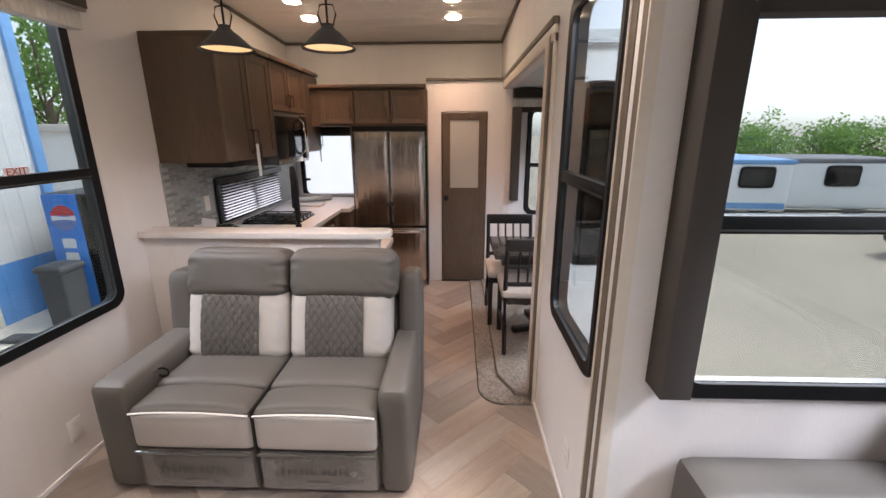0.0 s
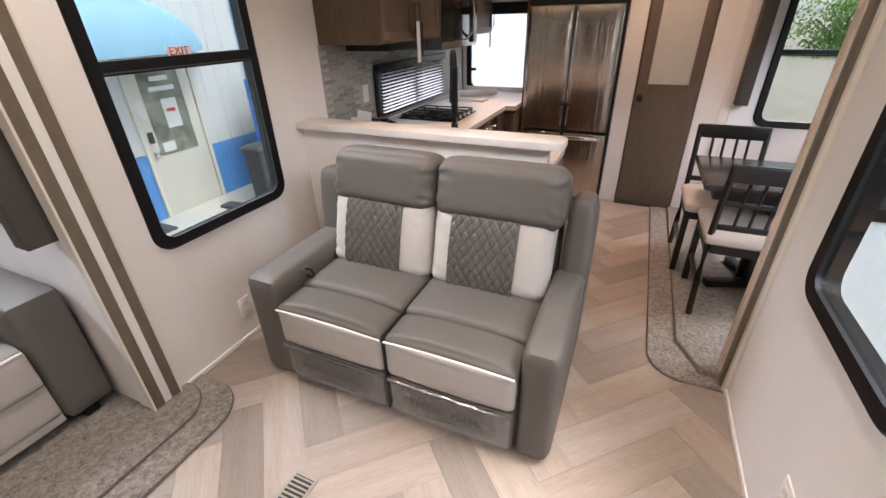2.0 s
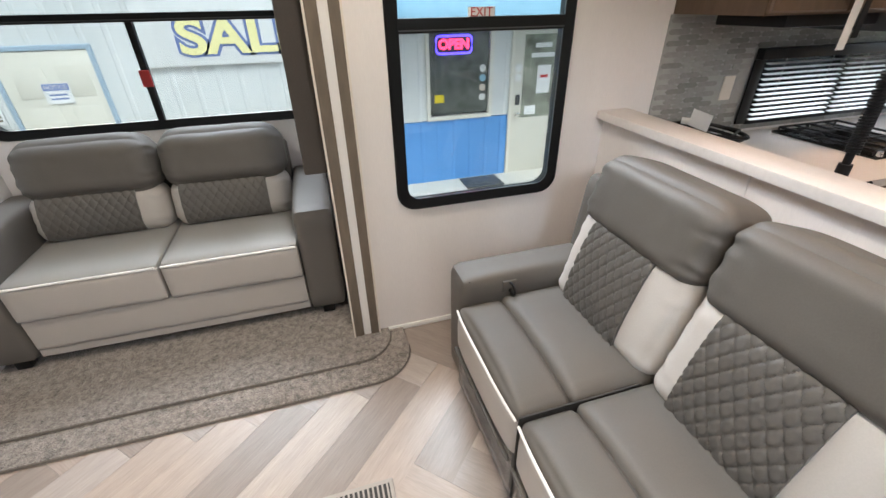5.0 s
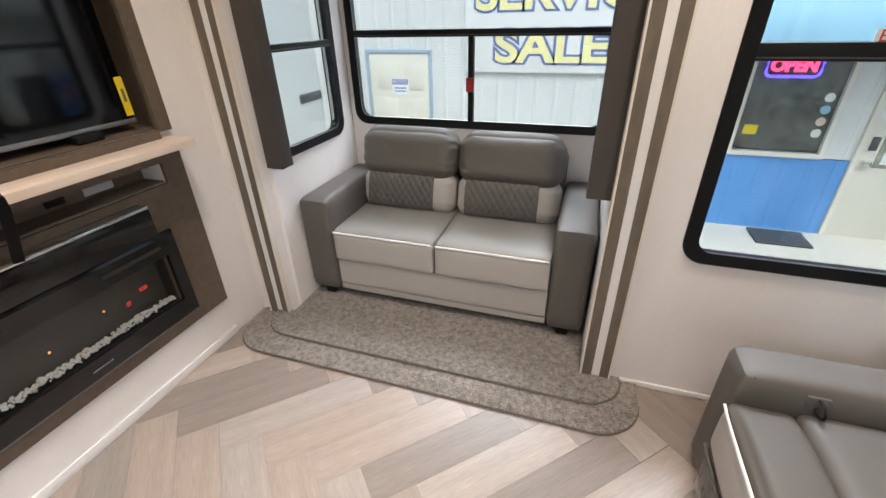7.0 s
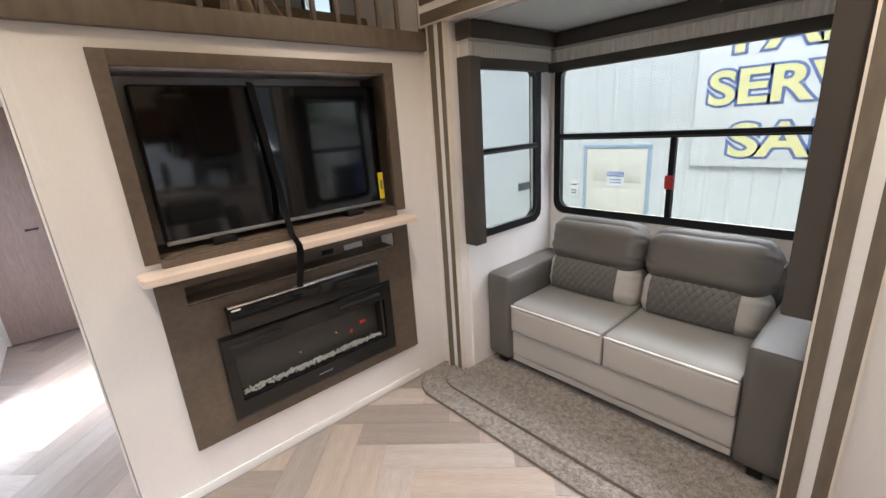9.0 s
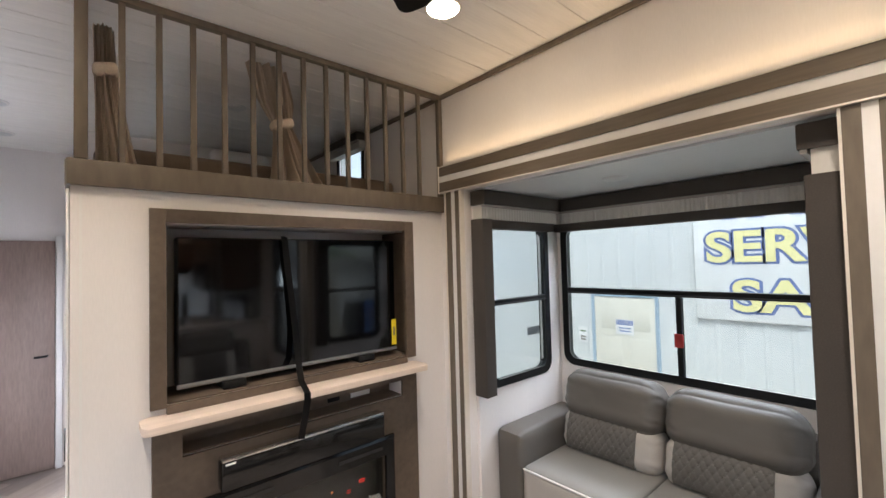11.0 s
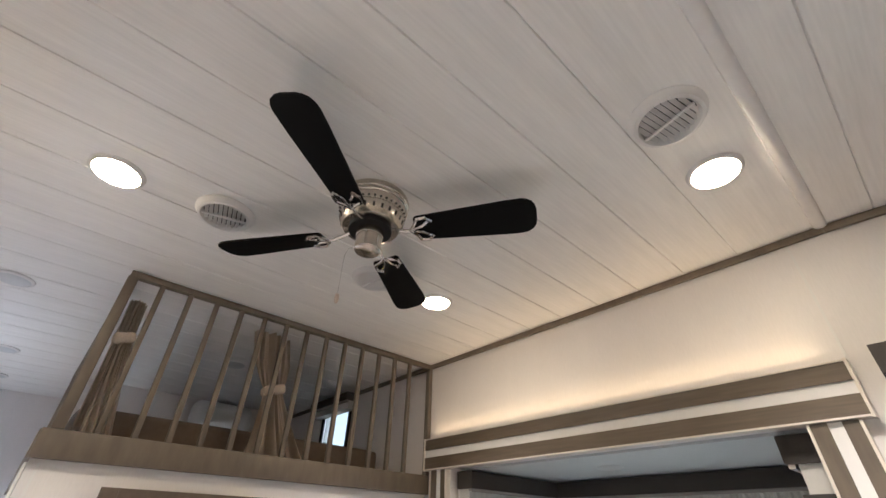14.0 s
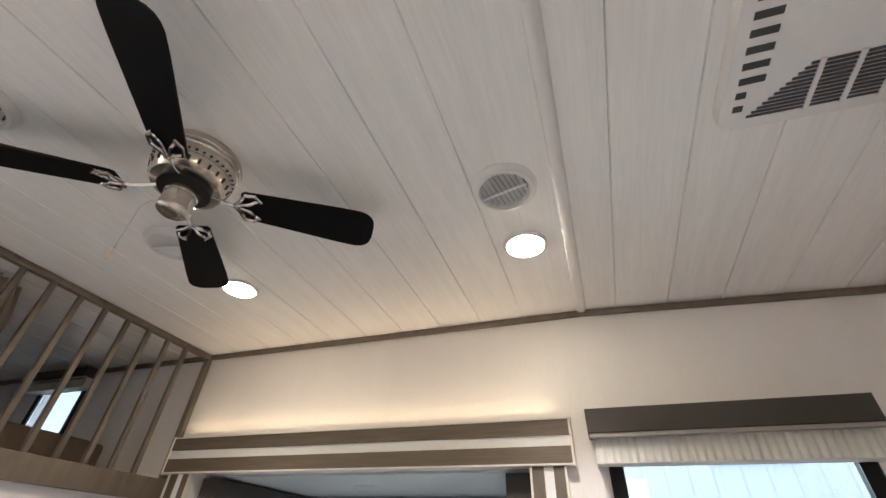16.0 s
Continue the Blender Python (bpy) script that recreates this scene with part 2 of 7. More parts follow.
M_SIGNY = mat("sign_yellow", (0.80, 0.74, 0.36), 0.5, var=0.03)
M_SIGNB = mat("sign_blue", (0.15, 0.20, 0.42), 0.5, var=0.03)
M_NEONR = glow("neon_red", (1.0, 0.03, 0.09), 2.5)
M_NEONB = glow("neon_blue", (0.10, 0.06, 1.0), 2.0)
M_LEDR = glow("led_red", (1.0, 0.05, 0.03), 0.35)
# Grey-green mottled base paints the door glass's reflections into its colour.
M_DOORGLASS = mat("door_glass_reflection_tint", (0.24, 0.25, 0.20), 0.2, var=0.6, scale=3, fine=7, bump=0)
M_SDOORB = mat("faded_blue_frame", (0.34, 0.43, 0.52), 0.5, var=0.05)
# Darker grey-green base, likewise with reflections painted in.
M_SHOPGLASS = mat("shop_glass_reflection_tint", (0.10, 0.11, 0.10), 0.12, var=0.5, scale=4, fine=9, bump=0)
M_FLAME = glow("led_orange", (1.0, 0.35, 0.1), 0.6)

# ---- building blocks ----
BASE = {}


def thing(name, loc, label, category, group="", kind=""):
    e = new(name)
    e.empty_display_size = 0.05
    e.location = loc
    BASE[e] = Vector(loc)
    return tagged(e, label, category, group, kind)


def mesh_of(name, bm, material, origin, smooth=False):
    bmesh.ops.translate(bm, verts=bm.verts, vec=-Vector(origin))
    me = bpy.data.meshes.new(name)
    bm.to_mesh(me)
    bm.free()
    me.materials.append(material)
    if smooth:
        me.shade_smooth()
        me.set_sharp_from_angle(angle=radians(38))
    return me


def part(name, bm, material, parent, label="", smooth=True):
    ob = new(name, mesh_of(name, bm, material, BASE[parent], smooth))
    ob.parent = parent
    BASE[ob] = BASE[parent]
    return tagged(ob, label)


def solo(name, bm, material, label="", category="", group="", kind="", loc=None, smooth=True):
    pts = [v.co for v in bm.verts]
    if loc is None:
        loc = (sum(p.x for p in pts) / len(pts), sum(p.y for p in pts) / len(pts), min(p.z for p in pts))
    ob = new(name, mesh_of(name, bm, material, loc, smooth))
    ob.location = loc
    BASE[ob] = Vector(loc)
    return tagged(ob, label, category, group, kind)


def box(x0, y0, z0, x1, y1, z1, bevel=0.0, seg=2, bm=None, m=None):
    out = bm or bmesh.new()
    b = bmesh.new()
    bmesh.ops.create_cube(b, size=1)
    for v in b.verts:
        v.co = Vector(((x0 + x1) / 2 + v.co.x * (x1 - x0), (y0 + y1) / 2 + v.co.y * (y1 - y0), (z0 + z1) / 2 + v.co.z * (z1 - z0)))
    if bevel:
        bmesh.ops.bevel(b, geom=b.edges[:], offset=bevel, segments=seg, affect="EDGES", profile=0.5)
    if m is not None:
        bmesh.ops.transform(b, matrix=m, verts=b.verts)
    return join(out, b)


def join(out, b):
    me = bpy.data.meshes.new("tmp")
    b.to_mesh(me)
    b.free()
    out.from_mesh(me)
    bpy.data.meshes.remove(me)
    return out


def cushion(x0, y0, z0, x1, y1, z1, r=0.04, bulge=(0, 0, 0), n=9, bm=None, m=None):
    """A rounded box whose faces swell by bulge along each axis."""
    out = bm or bmesh.new()
    b = bmesh.new()
    c = Vector(((x0 + x1) / 2, (y0 + y1) / 2, (z0 + z1) / 2))
    h = Vector((abs(x1 - x0) / 2, abs(y1 - y0) / 2, abs(z1 - z0) / 2))
    bmesh.ops.create_cube(b, size=2)
    bmesh.ops.subdivide_edges(b, edges=b.edges[:], cuts=n, use_grid_fill=True)
    r = min(r, h.x, h.y, h.z)
    for v in b.verts:
        u = v.co.copy()
        s = Vector([math.copysign(abs(a) ** 0.6, a) for a in u])
        p = Vector((s.x * h.x, s.y * h.y, s.z * h.z))
        inner = Vector([max(-h[i] + r, min(h[i] - r, p[i])) for i in range(3)])
        d = p - inner
        if d.length > 1e-6:
            p = inner + d.normalized() * r
        fx, fy, fz = (1 - s.x ** 4), (1 - s.y ** 4), (1 - s.z ** 4)
        p += Vector((s.x * bulge[0] * fy * fz, s.y * bulge[1] * fx * fz, s.z * bulge[2] * fx * fy))
        v.co = c + p
    if m is not None:
        bmesh.ops.transform(b, matrix=m, verts=b.verts)
    return join(out, b)


def cyl(p, q, r0, r1=None, n=20, bm=None):
    """A cylinder or cone from p to q."""
    out = bm or bmesh.new()
    p, q = Vector(p), Vector(q)
    d = q - p
    b = bmesh.new()
    bmesh.ops.create_cone(b, cap_ends=True, segments=n, radius1=r0, radius2=r0 if r1 is None else r1, depth=d.length)
    bmesh.ops.transform(b, matrix=Matrix.Translation((p + q) / 2) @ d.to_track_quat("Z", "Y").to_matrix().to_4x4(), verts=b.verts)
    return join(out, b)


def lathe(profile, c, n=32, bm=None, m=None):
    """Profile (r, z) turned round the z axis through c."""
    out = bm or bmesh.new()
    b = bmesh.new()
    rings = []
    for r, z in profile:
        rings.append([b.verts.new((max(r, 1e-4) * math.cos(2 * math.pi * k / n), max(r, 1e-4) * math.sin(2 * math.pi * k / n), z)) for k in range(n)])
    for a, d in zip(rings, rings[1:]):
        for k in range(n):
            b.faces.new((a[k], a[(k + 1) % n], d[(k + 1) % n], d[k]))
    bmesh.ops.transform(b, matrix=Matrix.Translation(c) if m is None else m, verts=b.verts)
    bmesh.ops.recalc_face_normals(b, faces=b.faces)
    return join(out, b)


def tube(points, r, n=8, bm=None, closed=False):
    """A round bar along points."""
    out = bm or bmesh.new()
    b = bmesh.new()
    pts = [Vector(p) for p in points]
    rings = []
    for i, p in enumerate(pts):
        a = pts[i - 1] if i or closed else p
        d = (pts[(i + 1) % len(pts)] if i + 1 < len(pts) or closed else p) - a
        q = d.to_track_quat("Z", "Y")
        rings.append([b.verts.new(p + q @ Vector((r * math.cos(2 * math.pi * k / n), r * math.sin(2 * math.pi * k / n), 0))) for k in range(n)])
    pairs = list(zip(rings, rings[1:])) + ([(rings[-1], rings[0])] if closed else [])
    for a, d in pairs:
        for k in range(n):
            b.faces.new((a[k], a[(k + 1) % n], d[(k + 1) % n], d[k]))
    if not closed:
        b.faces.new(rings[0])
        b.faces.new(rings[-1])
    bmesh.ops.recalc_face_normals(b, faces=b.faces)
    return join(out, b)


def rrect(w, h, r, n=6, u0=0.0, v0=0.0):
    """Outline of a rounded rectangle from (u0, v0)."""
    pts = []
    for cx, cy, a in ((w - r, h - r, 0), (r, h - r, 90), (r, r, 180), (w - r, r, 270)):
        pts += [(u0 + cx + r * math.cos(radians(a + 90 * k / n)), v0 + cy + r * math.sin(radians(a + 90 * k / n))) for k in range(n + 1)]
    return pts


def slab(outline, d0, d1, m, bm=None, bevel=0.0):
    """A flat outline in (u, v) pushed from depth d0 to d1 along n, placed by m."""
    out = bm or bmesh.new()
    b = bmesh.new()
    lo, hi = [b.verts.new((u, v, d0)) for u, v in outline], [b.verts.new((u, v, d1)) for u, v in outline]
    top = b.faces.new(hi)
    b.faces.new(lo[::-1])
    for k in range(len(lo)):
        j = (k + 1) % len(lo)
        b.faces.new((lo[k], lo[j], hi[j], hi[k]))
    if bevel:
        bmesh.ops.bevel(b, geom=list(top.edges), offset=bevel, segments=2, affect="EDGES", profile=0.5)
    bmesh.ops.recalc_face_normals(b, faces=b.faces)
    bmesh.ops.transform(b, matrix=m, verts=b.verts)
    return join(out, b)


def ring(outer, inner, d0, d1, m, bm=None, taper=0.0):
    """A frame between two outlines with equal numbers of points."""
    out = bm or bmesh.new()
    b = bmesh.new()
    back = [(a[0] * taper + c[0] * (1 - taper), a[1] * taper + c[1] * (1 - taper)) for a, c in zip(outer, inner)]
    v = [[b.verts.new((u, w, d)) for u, w in o] for o, d in ((outer, d0), (outer, d1 - 0.008), ([(a[0] * 0.85 + c[0] * 0.15, a[1] * 0.85 + c[1] * 0.15) for a, c in zip(outer, inner)], d1), (inner, d1 - 0.006), (back, d0))]
    k = len(outer)
    for a, c in zip(v, v[1:] + v[:1]):
        for i in range(k):
            j = (i + 1) % k
            b.faces.new((a[i], a[j], c[j], c[i]))
    bmesh.ops.recalc_face_normals(b, faces=b.faces)
    bmesh.ops.transform(b, matrix=m, verts=b.verts)
    return join(out, b)


def plane_at(o, u, v):
    """Local (u, v, n) axes at o; n points into the room."""
    u, v = Vector(u), Vector(v)
    n = u.cross(v)
    m = Matrix((u, v, n)).transposed().to_4x4()
    return Matrix.Translation(o) @ m


def wall(name, m, w, h, t, holes, material, label=""):
    """A wall w by h with thickness t behind its face and rectangular openings (u0, v0, u1, v1)."""
    us = sorted({0, w, *[a for o in holes for a in (o[0], o[2])]})
    vs = sorted({0, h, *[a for o in holes for a in (o[1], o[3])]})
    us, vs = [a for a in us if 0 <= a <= w], [a for a in vs if 0 <= a <= h]

    def solid(i, j):
        if not (0 <= i < len(us) - 1 and 0 <= j < len(vs) - 1):
            return False
        cu, cv = (us[i] + us[i + 1]) / 2, (vs[j] + vs[j + 1]) / 2
        return not any(o[0] < cu < o[2] and o[1] < cv < o[3] for o in holes)

    b = bmesh.new()
    cache = {}

    def vert(i, j, d):
        if (i, j, d) not in cache:
            cache[i, j, d] = b.verts.new((us[i], vs[j], d))
        return cache[i, j, d]

    for i in range(len(us) - 1):
        for j in range(len(vs) - 1):
            if not solid(i, j):
                continue
            for d in (0, -t):
                q = [vert(i, j, d), vert(i + 1, j, d), vert(i + 1, j + 1, d), vert(i, j + 1, d)]
                b.faces.new(q if d == 0 else q[::-1])
            for di, dj, e in ((-1, 0, ((0, 1), (0, 0))), (1, 0, ((1, 0), (1, 1))), (0, -1, ((0, 0), (1, 0))), (0, 1, ((1, 1), (0, 1)))):
                if not solid(i + di, j + dj):
                    (a, c), (f, g) = e
                    b.faces.new((vert(i + a, j + c, -t), vert(i + f, j + g, -t), vert(i + f, j + g, 0), vert(i + a, j + c, 0)))
    bmesh.ops.recalc_face_normals(b, faces=b.faces)
    bmesh.ops.transform(b, matrix=m, verts=b.verts)
    return solo(name, b, material, label, "wall", kind="structure", loc=m.translation, smooth=False)


def lettering(name, text, size, m, material, parent, outline=0.0, extrude=0.004, stretch=1.0, bold=0.0):
    c = bpy.data.curves.new("lettering", "FONT")
    c.body, c.size, c.extrude, c.offset = text, size, extrude, bold + outline
    c.align_x, c.align_y = "CENTER", "CENTER"
    o = bpy.data.objects.new("lettering", c)
    scene.collection.objects.link(o)
    bpy.context.view_layer.update()
    me = bpy.data.meshes.new_from_object(o.evaluated_get(bpy.context.evaluated_depsgraph_get()))
    bpy.data.objects.remove(o)
    bm = bmesh.new()
    bm.from_mesh(me)
    bmesh.ops.transform(bm, matrix=m @ Matrix.Diagonal((stretch, 1, 1, 1)), verts=bm.verts)
    return part(name, bm, material, parent, smooth=False)


Y_UP, X_UP = ((0, 1, 0), (0, 0, 1)), ((1, 0, 0), (0, 0, 1))

# ---- structure ----
XL, XR, YT, YB, ZC, ZK = -1.205, 1.205, 0.0, 5.77, 2.765, 2.60
SY0, SY1, SX, SZ = 0.235, 1.875, 2.14, 2.125      # living slides
DY0, DY1, DX = 3.09, 5.27, 2.02                    # dinette slide

bm = box(-1.30, -3.1, -0.14, 1.30, 5.9, -0.006)
floor = solo("floor", bm, M_JOINT, "pale herringbone vinyl plank floor", "floor", kind="structure", loc=(0, 0, -0.006), smooth=False)

left_holes = [(3.3 + SY0 - 0.02, -1, 3.3 + SY1 + 0.02, SZ + 0.01), (3.3 + 2.18, 0.72, 3.3 + 2.91, 2.22), (3.3 + 4.03, 0.96, 3.3 + 5.12, 1.25), (3.3 - 1.36, 2.36, 3.3 - 0.98, 2.66)]
left_holes[0] = (3.3 + SY0 - 0.02, 0.0, 3.3 + SY1 + 0.02, SZ + 0.01)
wall("wall_west", plane_at((XL, -3.3, 0), *Y_UP), 9.15, 2.84, 0.06, left_holes, M_WALL, "off-white panelled wall with window and slide opening")
right_holes = [(5.85 + 1.0, 0.02, 5.85 + 1.85, 1.95), (5.85 - SY1 - 0.02, 0.0, 5.85 - SY0 + 0.02, SZ + 0.01), (5.85 - 2.72, 0.78, 5.85 - 2.11, 2.14), (5.85 - DY1, 0.0, 5.85 - DY0 - 0.06, 2.06)]
wall("wall_east", plane_at((XR, 5.85, 0), (0, -1, 0), (0, 0, 1)), 9.15, 2.84, 0.06, right_holes, M_WALL, "off-white panelled wall with window and two slide openings")
wall("wall_north", plane_at((XL, YB, 0), *X_UP), 2.41, 2.84, 0.06, [(0.08, 0.91, 0.74, 1.66)], M_WALL, "off-white end wall behind the kitchen")
wall("wall_south", plane_at((XR, -3.02, 0), (-1, 0, 0), (0, 0, 1)), 2.41, 2.84, 0.06, [], M_WALL, "off-white wall at the end of the hall")
# wall that carries the television, with its two recesses
wall("wall_media", plane_at((0.575, YT, 0), (-1, 0, 0), (0, 0, 1)), 0.575 + 1.205, 2.02, 0.30, [(0.29, 1.15, 1.525, 1.89), (0.345, 0.933, 1.435, 1.022), (0.455, 0.39, 1.315, 0.66)], M_WALL, "off-white wall that carries the television and fireplace")
solo("wall_hall", box(0.535, -3.0, 0, 0.575, -0.302, 2.02), M_WALL, "off-white side wall of the hall", "wall", kind="structure", smooth=False)
solo("trim", box(0.577, -0.30, 0.0, 0.585, 0.004, 2.0, 0.002), M_WHITE, "white corner strip at the end of the media wall", "trim", kind="structure")

# ceiling: level over the living part, falling slightly towards the kitchen, with shallow joints across
bm = bmesh.new()
YS = 2.155


def ceil_z(y):
    return ZC if y <= YS else ZC + (ZK - ZC) * (y - YS) / (YB - YS)


edges = [-3.1]
y = 1.48 - 0.205 * 22
while y < 5.85:
    if y > -3.0 and abs(y - YS) > 0.08:
        edges.append(y)
    y += 0.205
edges = sorted(edges + [YS, 5.85])
for a, c in zip(edges, edges[1:]):
    if c - a < 0.03:
        continue
    za, zc = ceil_z(a), ceil_z(c)
    g = 0.003
    vs = [bm.verts.new(p) for p in ((-1.26, a, za + 0.006), (-1.26, a + g, za), (-1.26, c - g, zc), (-1.26, c, zc + 0.006), (1.26, a, za + 0.006), (1.26, a + g, za), (1.26, c - g, zc), (1.26, c, zc + 0.006), (-1.26, a, za + 0.05), (-1.26, c, zc + 0.05), (1.26, a, za + 0.05), (1.26, c, zc + 0.05))]
    for q in ((0, 1, 5, 4), (1, 2, 6, 5), (2, 3, 7, 6), (8, 10, 11, 9)):
        bm.faces.new([vs[k] for k in q])
bmesh.ops.recalc_face_normals(bm, faces=bm.faces)
solo("ceiling", bm, M_CEIL, "whitewashed plank ceiling with fine joints", "ceiling", kind="structure", loc=(0, 1, ZC), smooth=False)
solo("roof", box(-1.27, -3.1, 2.83, 1.27, 5.86, 2.89), M_RV, "white trailer roof", "roof", kind="structure", smooth=False)
bm = slab([(YS - 0.022, ZC + 0.004), (YS - 0.018, ZC - 0.008), (YS - 0.008, ZC - 0.014), (YS + 0.008, ZC - 0.014), (YS + 0.018, ZC - 0.008), (YS + 0.022, ZC + 0.002)], -1.2, 1.2, Matrix(((0, 0, 1, 0), (1, 0, 0, 0), (0, 1, 0, 0), (0, 0, 0, 1))))
solo("ceiling_trim", bm, M_WHITE, "white batten across the ceiling", "trim", kind="structure")
# dark crown trim along ceiling edges
for sx in (-1, 1):
    bm = box(sx * 1.203, -2.99, ZC - 0.03, sx * 1.186, YS, ZC - 0.002, 0.003)
    b2 = box(sx * 1.203, YS, -0.014, sx * 1.186, YB, 0.014, 0.003)
    for v in b2.verts:
        v.co.z += ceil_z(v.co.y) - 0.016
    join(bm, b2)
    solo("crown_trim", bm, M_WOOD, "dark stained trim strip along the ceiling edge", "trim", kind="structure")
solo("crown_trim", box(-1.18, YB - 0.018, ZK - 0.03, 1.18, YB - 0.002, ZK - 0.002, 0.003), M_WOOD, "dark stained trim strip along the ceiling edge", "trim", kind="structure")
# baseboards
for n, b in (("baseboard", box(-0.97, 0.002, 0, 0.57, 0.012, 0.05, 0.003)), ("baseboard", box(-1.203, 2.02, 0.0, -1.193, 3.13, 0.03, 0.003)), ("baseboard", box(1.193, 2.02, 0.0, 1.203, 3.0, 0.03, 0.003))):
    solo(n, b, M_WHITE, "low white skirting strip", "baseboard", kind="structure")
# panel seams on the west wall
solo("wall_seam", box(XL, 2.036, 2.30, XL + 0.003, 2.044, ZC - 0.03), M_WHITE, "thin batten over a wall panel joint", "trim", kind="structure")
for x in (0.30, 0.545):
    solo("wall_seam", box(x - 0.004, 0.0, 0.0, x + 0.004, 0.003, 0.23 if x < 0.5 else 2.0), M_WHITE, "thin batten over a wall panel joint", "trim", kind="structure")


def window(name, m, w, h, bars, label, ringw=0.05, r=0.085, glass=M_GLASS):
    """A black window with rounded corners; bars: ('h', v, thickness) or ('v', u, v0, v1)."""
    e = thing(name, m.translation, label, "window", kind="structure")
    outer, inner = rrect(w, h, r), rrect(w - 2 * ringw, h - 2 * ringw, r - ringw * 0.55, u0=ringw, v0=ringw)
    fr = part("window_frame", ring(outer, inner, -0.064, 0.016, m, taper=0.35), M_FRAME, e)
    cut_v, levels = [ringw, h - ringw], []
    for b in bars:
        if b[0] == "h":
            part("rail", slab([(ringw - 0.004, b[1] - b[2] / 2), (w - ringw + 0.004, b[1] - b[2] / 2), (w - ringw + 0.004, b[1] + b[2] / 2), (ringw - 0.004, b[1] + b[2] / 2)], -0.025, 0.012, m, bevel=0.004), M_FRAME, e)
            part("weather_strip", slab([(ringw, b[1] - b[2] / 2 + 0.008), (w - ringw, b[1] - b[2] / 2 + 0.008), (w - ringw, b[1] - b[2] / 2 + 0.013), (ringw, b[1] - b[2] / 2 + 0.013)], 0.010, 0.015, m), M_DARKGREY, e)
            levels.append(b[1])
        else:
            part("mullion", slab([(b[1] - 0.016, b[2]), (b[1] + 0.016, b[2]), (b[1] + 0.016, b[3]), (b[1] - 0.016, b[3])], -0.025, 0.010, m, bevel=0.004), M_FRAME, e)
    cuts = [ringw] + sorted(levels) + [h - ringw]
    for a, c in zip(cuts, cuts[1:]):
        p = part("pane", slab([(ringw - 0.01, a), (w - ringw + 0.01, a), (w - ringw + 0.01, c), (ringw - 0.01, c)], -0.006, -0.003, m), glass, e, smooth=False)
        p.visible_shadow = False
    return e


W_L = window("window_1", plane_at((XL, 2.15, 0.69), *Y_UP), 0.79, 1.56, [("h", 0.745, 0.052)], "black framed trailer window with rounded corners")
window("window_2", plane_at((XR, 2.75, 0.75), (0, -1, 0), (0, 0, 1)), 0.67, 1.42, [("h", 0.69, 0.05)], "black framed trailer window with rounded corners")
exit_m = plane_at((XL + 0.004, 2.53, 1.475), *Y_UP)
stick = solo("exit_sticker", slab([(-0.055, -0.018), (0.055, -0.018), (0.055, 0.018), (-0.055, 0.018)], -0.0045, -0.003, exit_m), M_PAPER, "small white emergency exit sticker on the window", "sticker")
lettering("lettering", "EXIT", 0.045, exit_m @ pose(0, 0, -0.002), M_RED, stick, extrude=0.0006)
# kitchen end window and cooker-wall window with blind
W_K = window("window_3", plane_at((-1.155, YB, 0.88), *X_UP), 0.72, 0.81, [], "black framed white-lit kitchen end window", glass=M_CLEAR)
for z in (1.10, 1.42):
    part("latch", box(-1.11, YB - 0.06, z - 0.014, -1.04, YB - 0.02, z + 0.014, 0.004), M_FRAME, W_K)
W_B = window("window_4", plane_at((XL, 4.0, 0.93), *Y_UP), 1.15, 0.35, [("v", 0.575, 0.04, 0.31)], "black framed cooker window behind a blind", r=0.05, ringw=0.04, glass=M_BLIND)


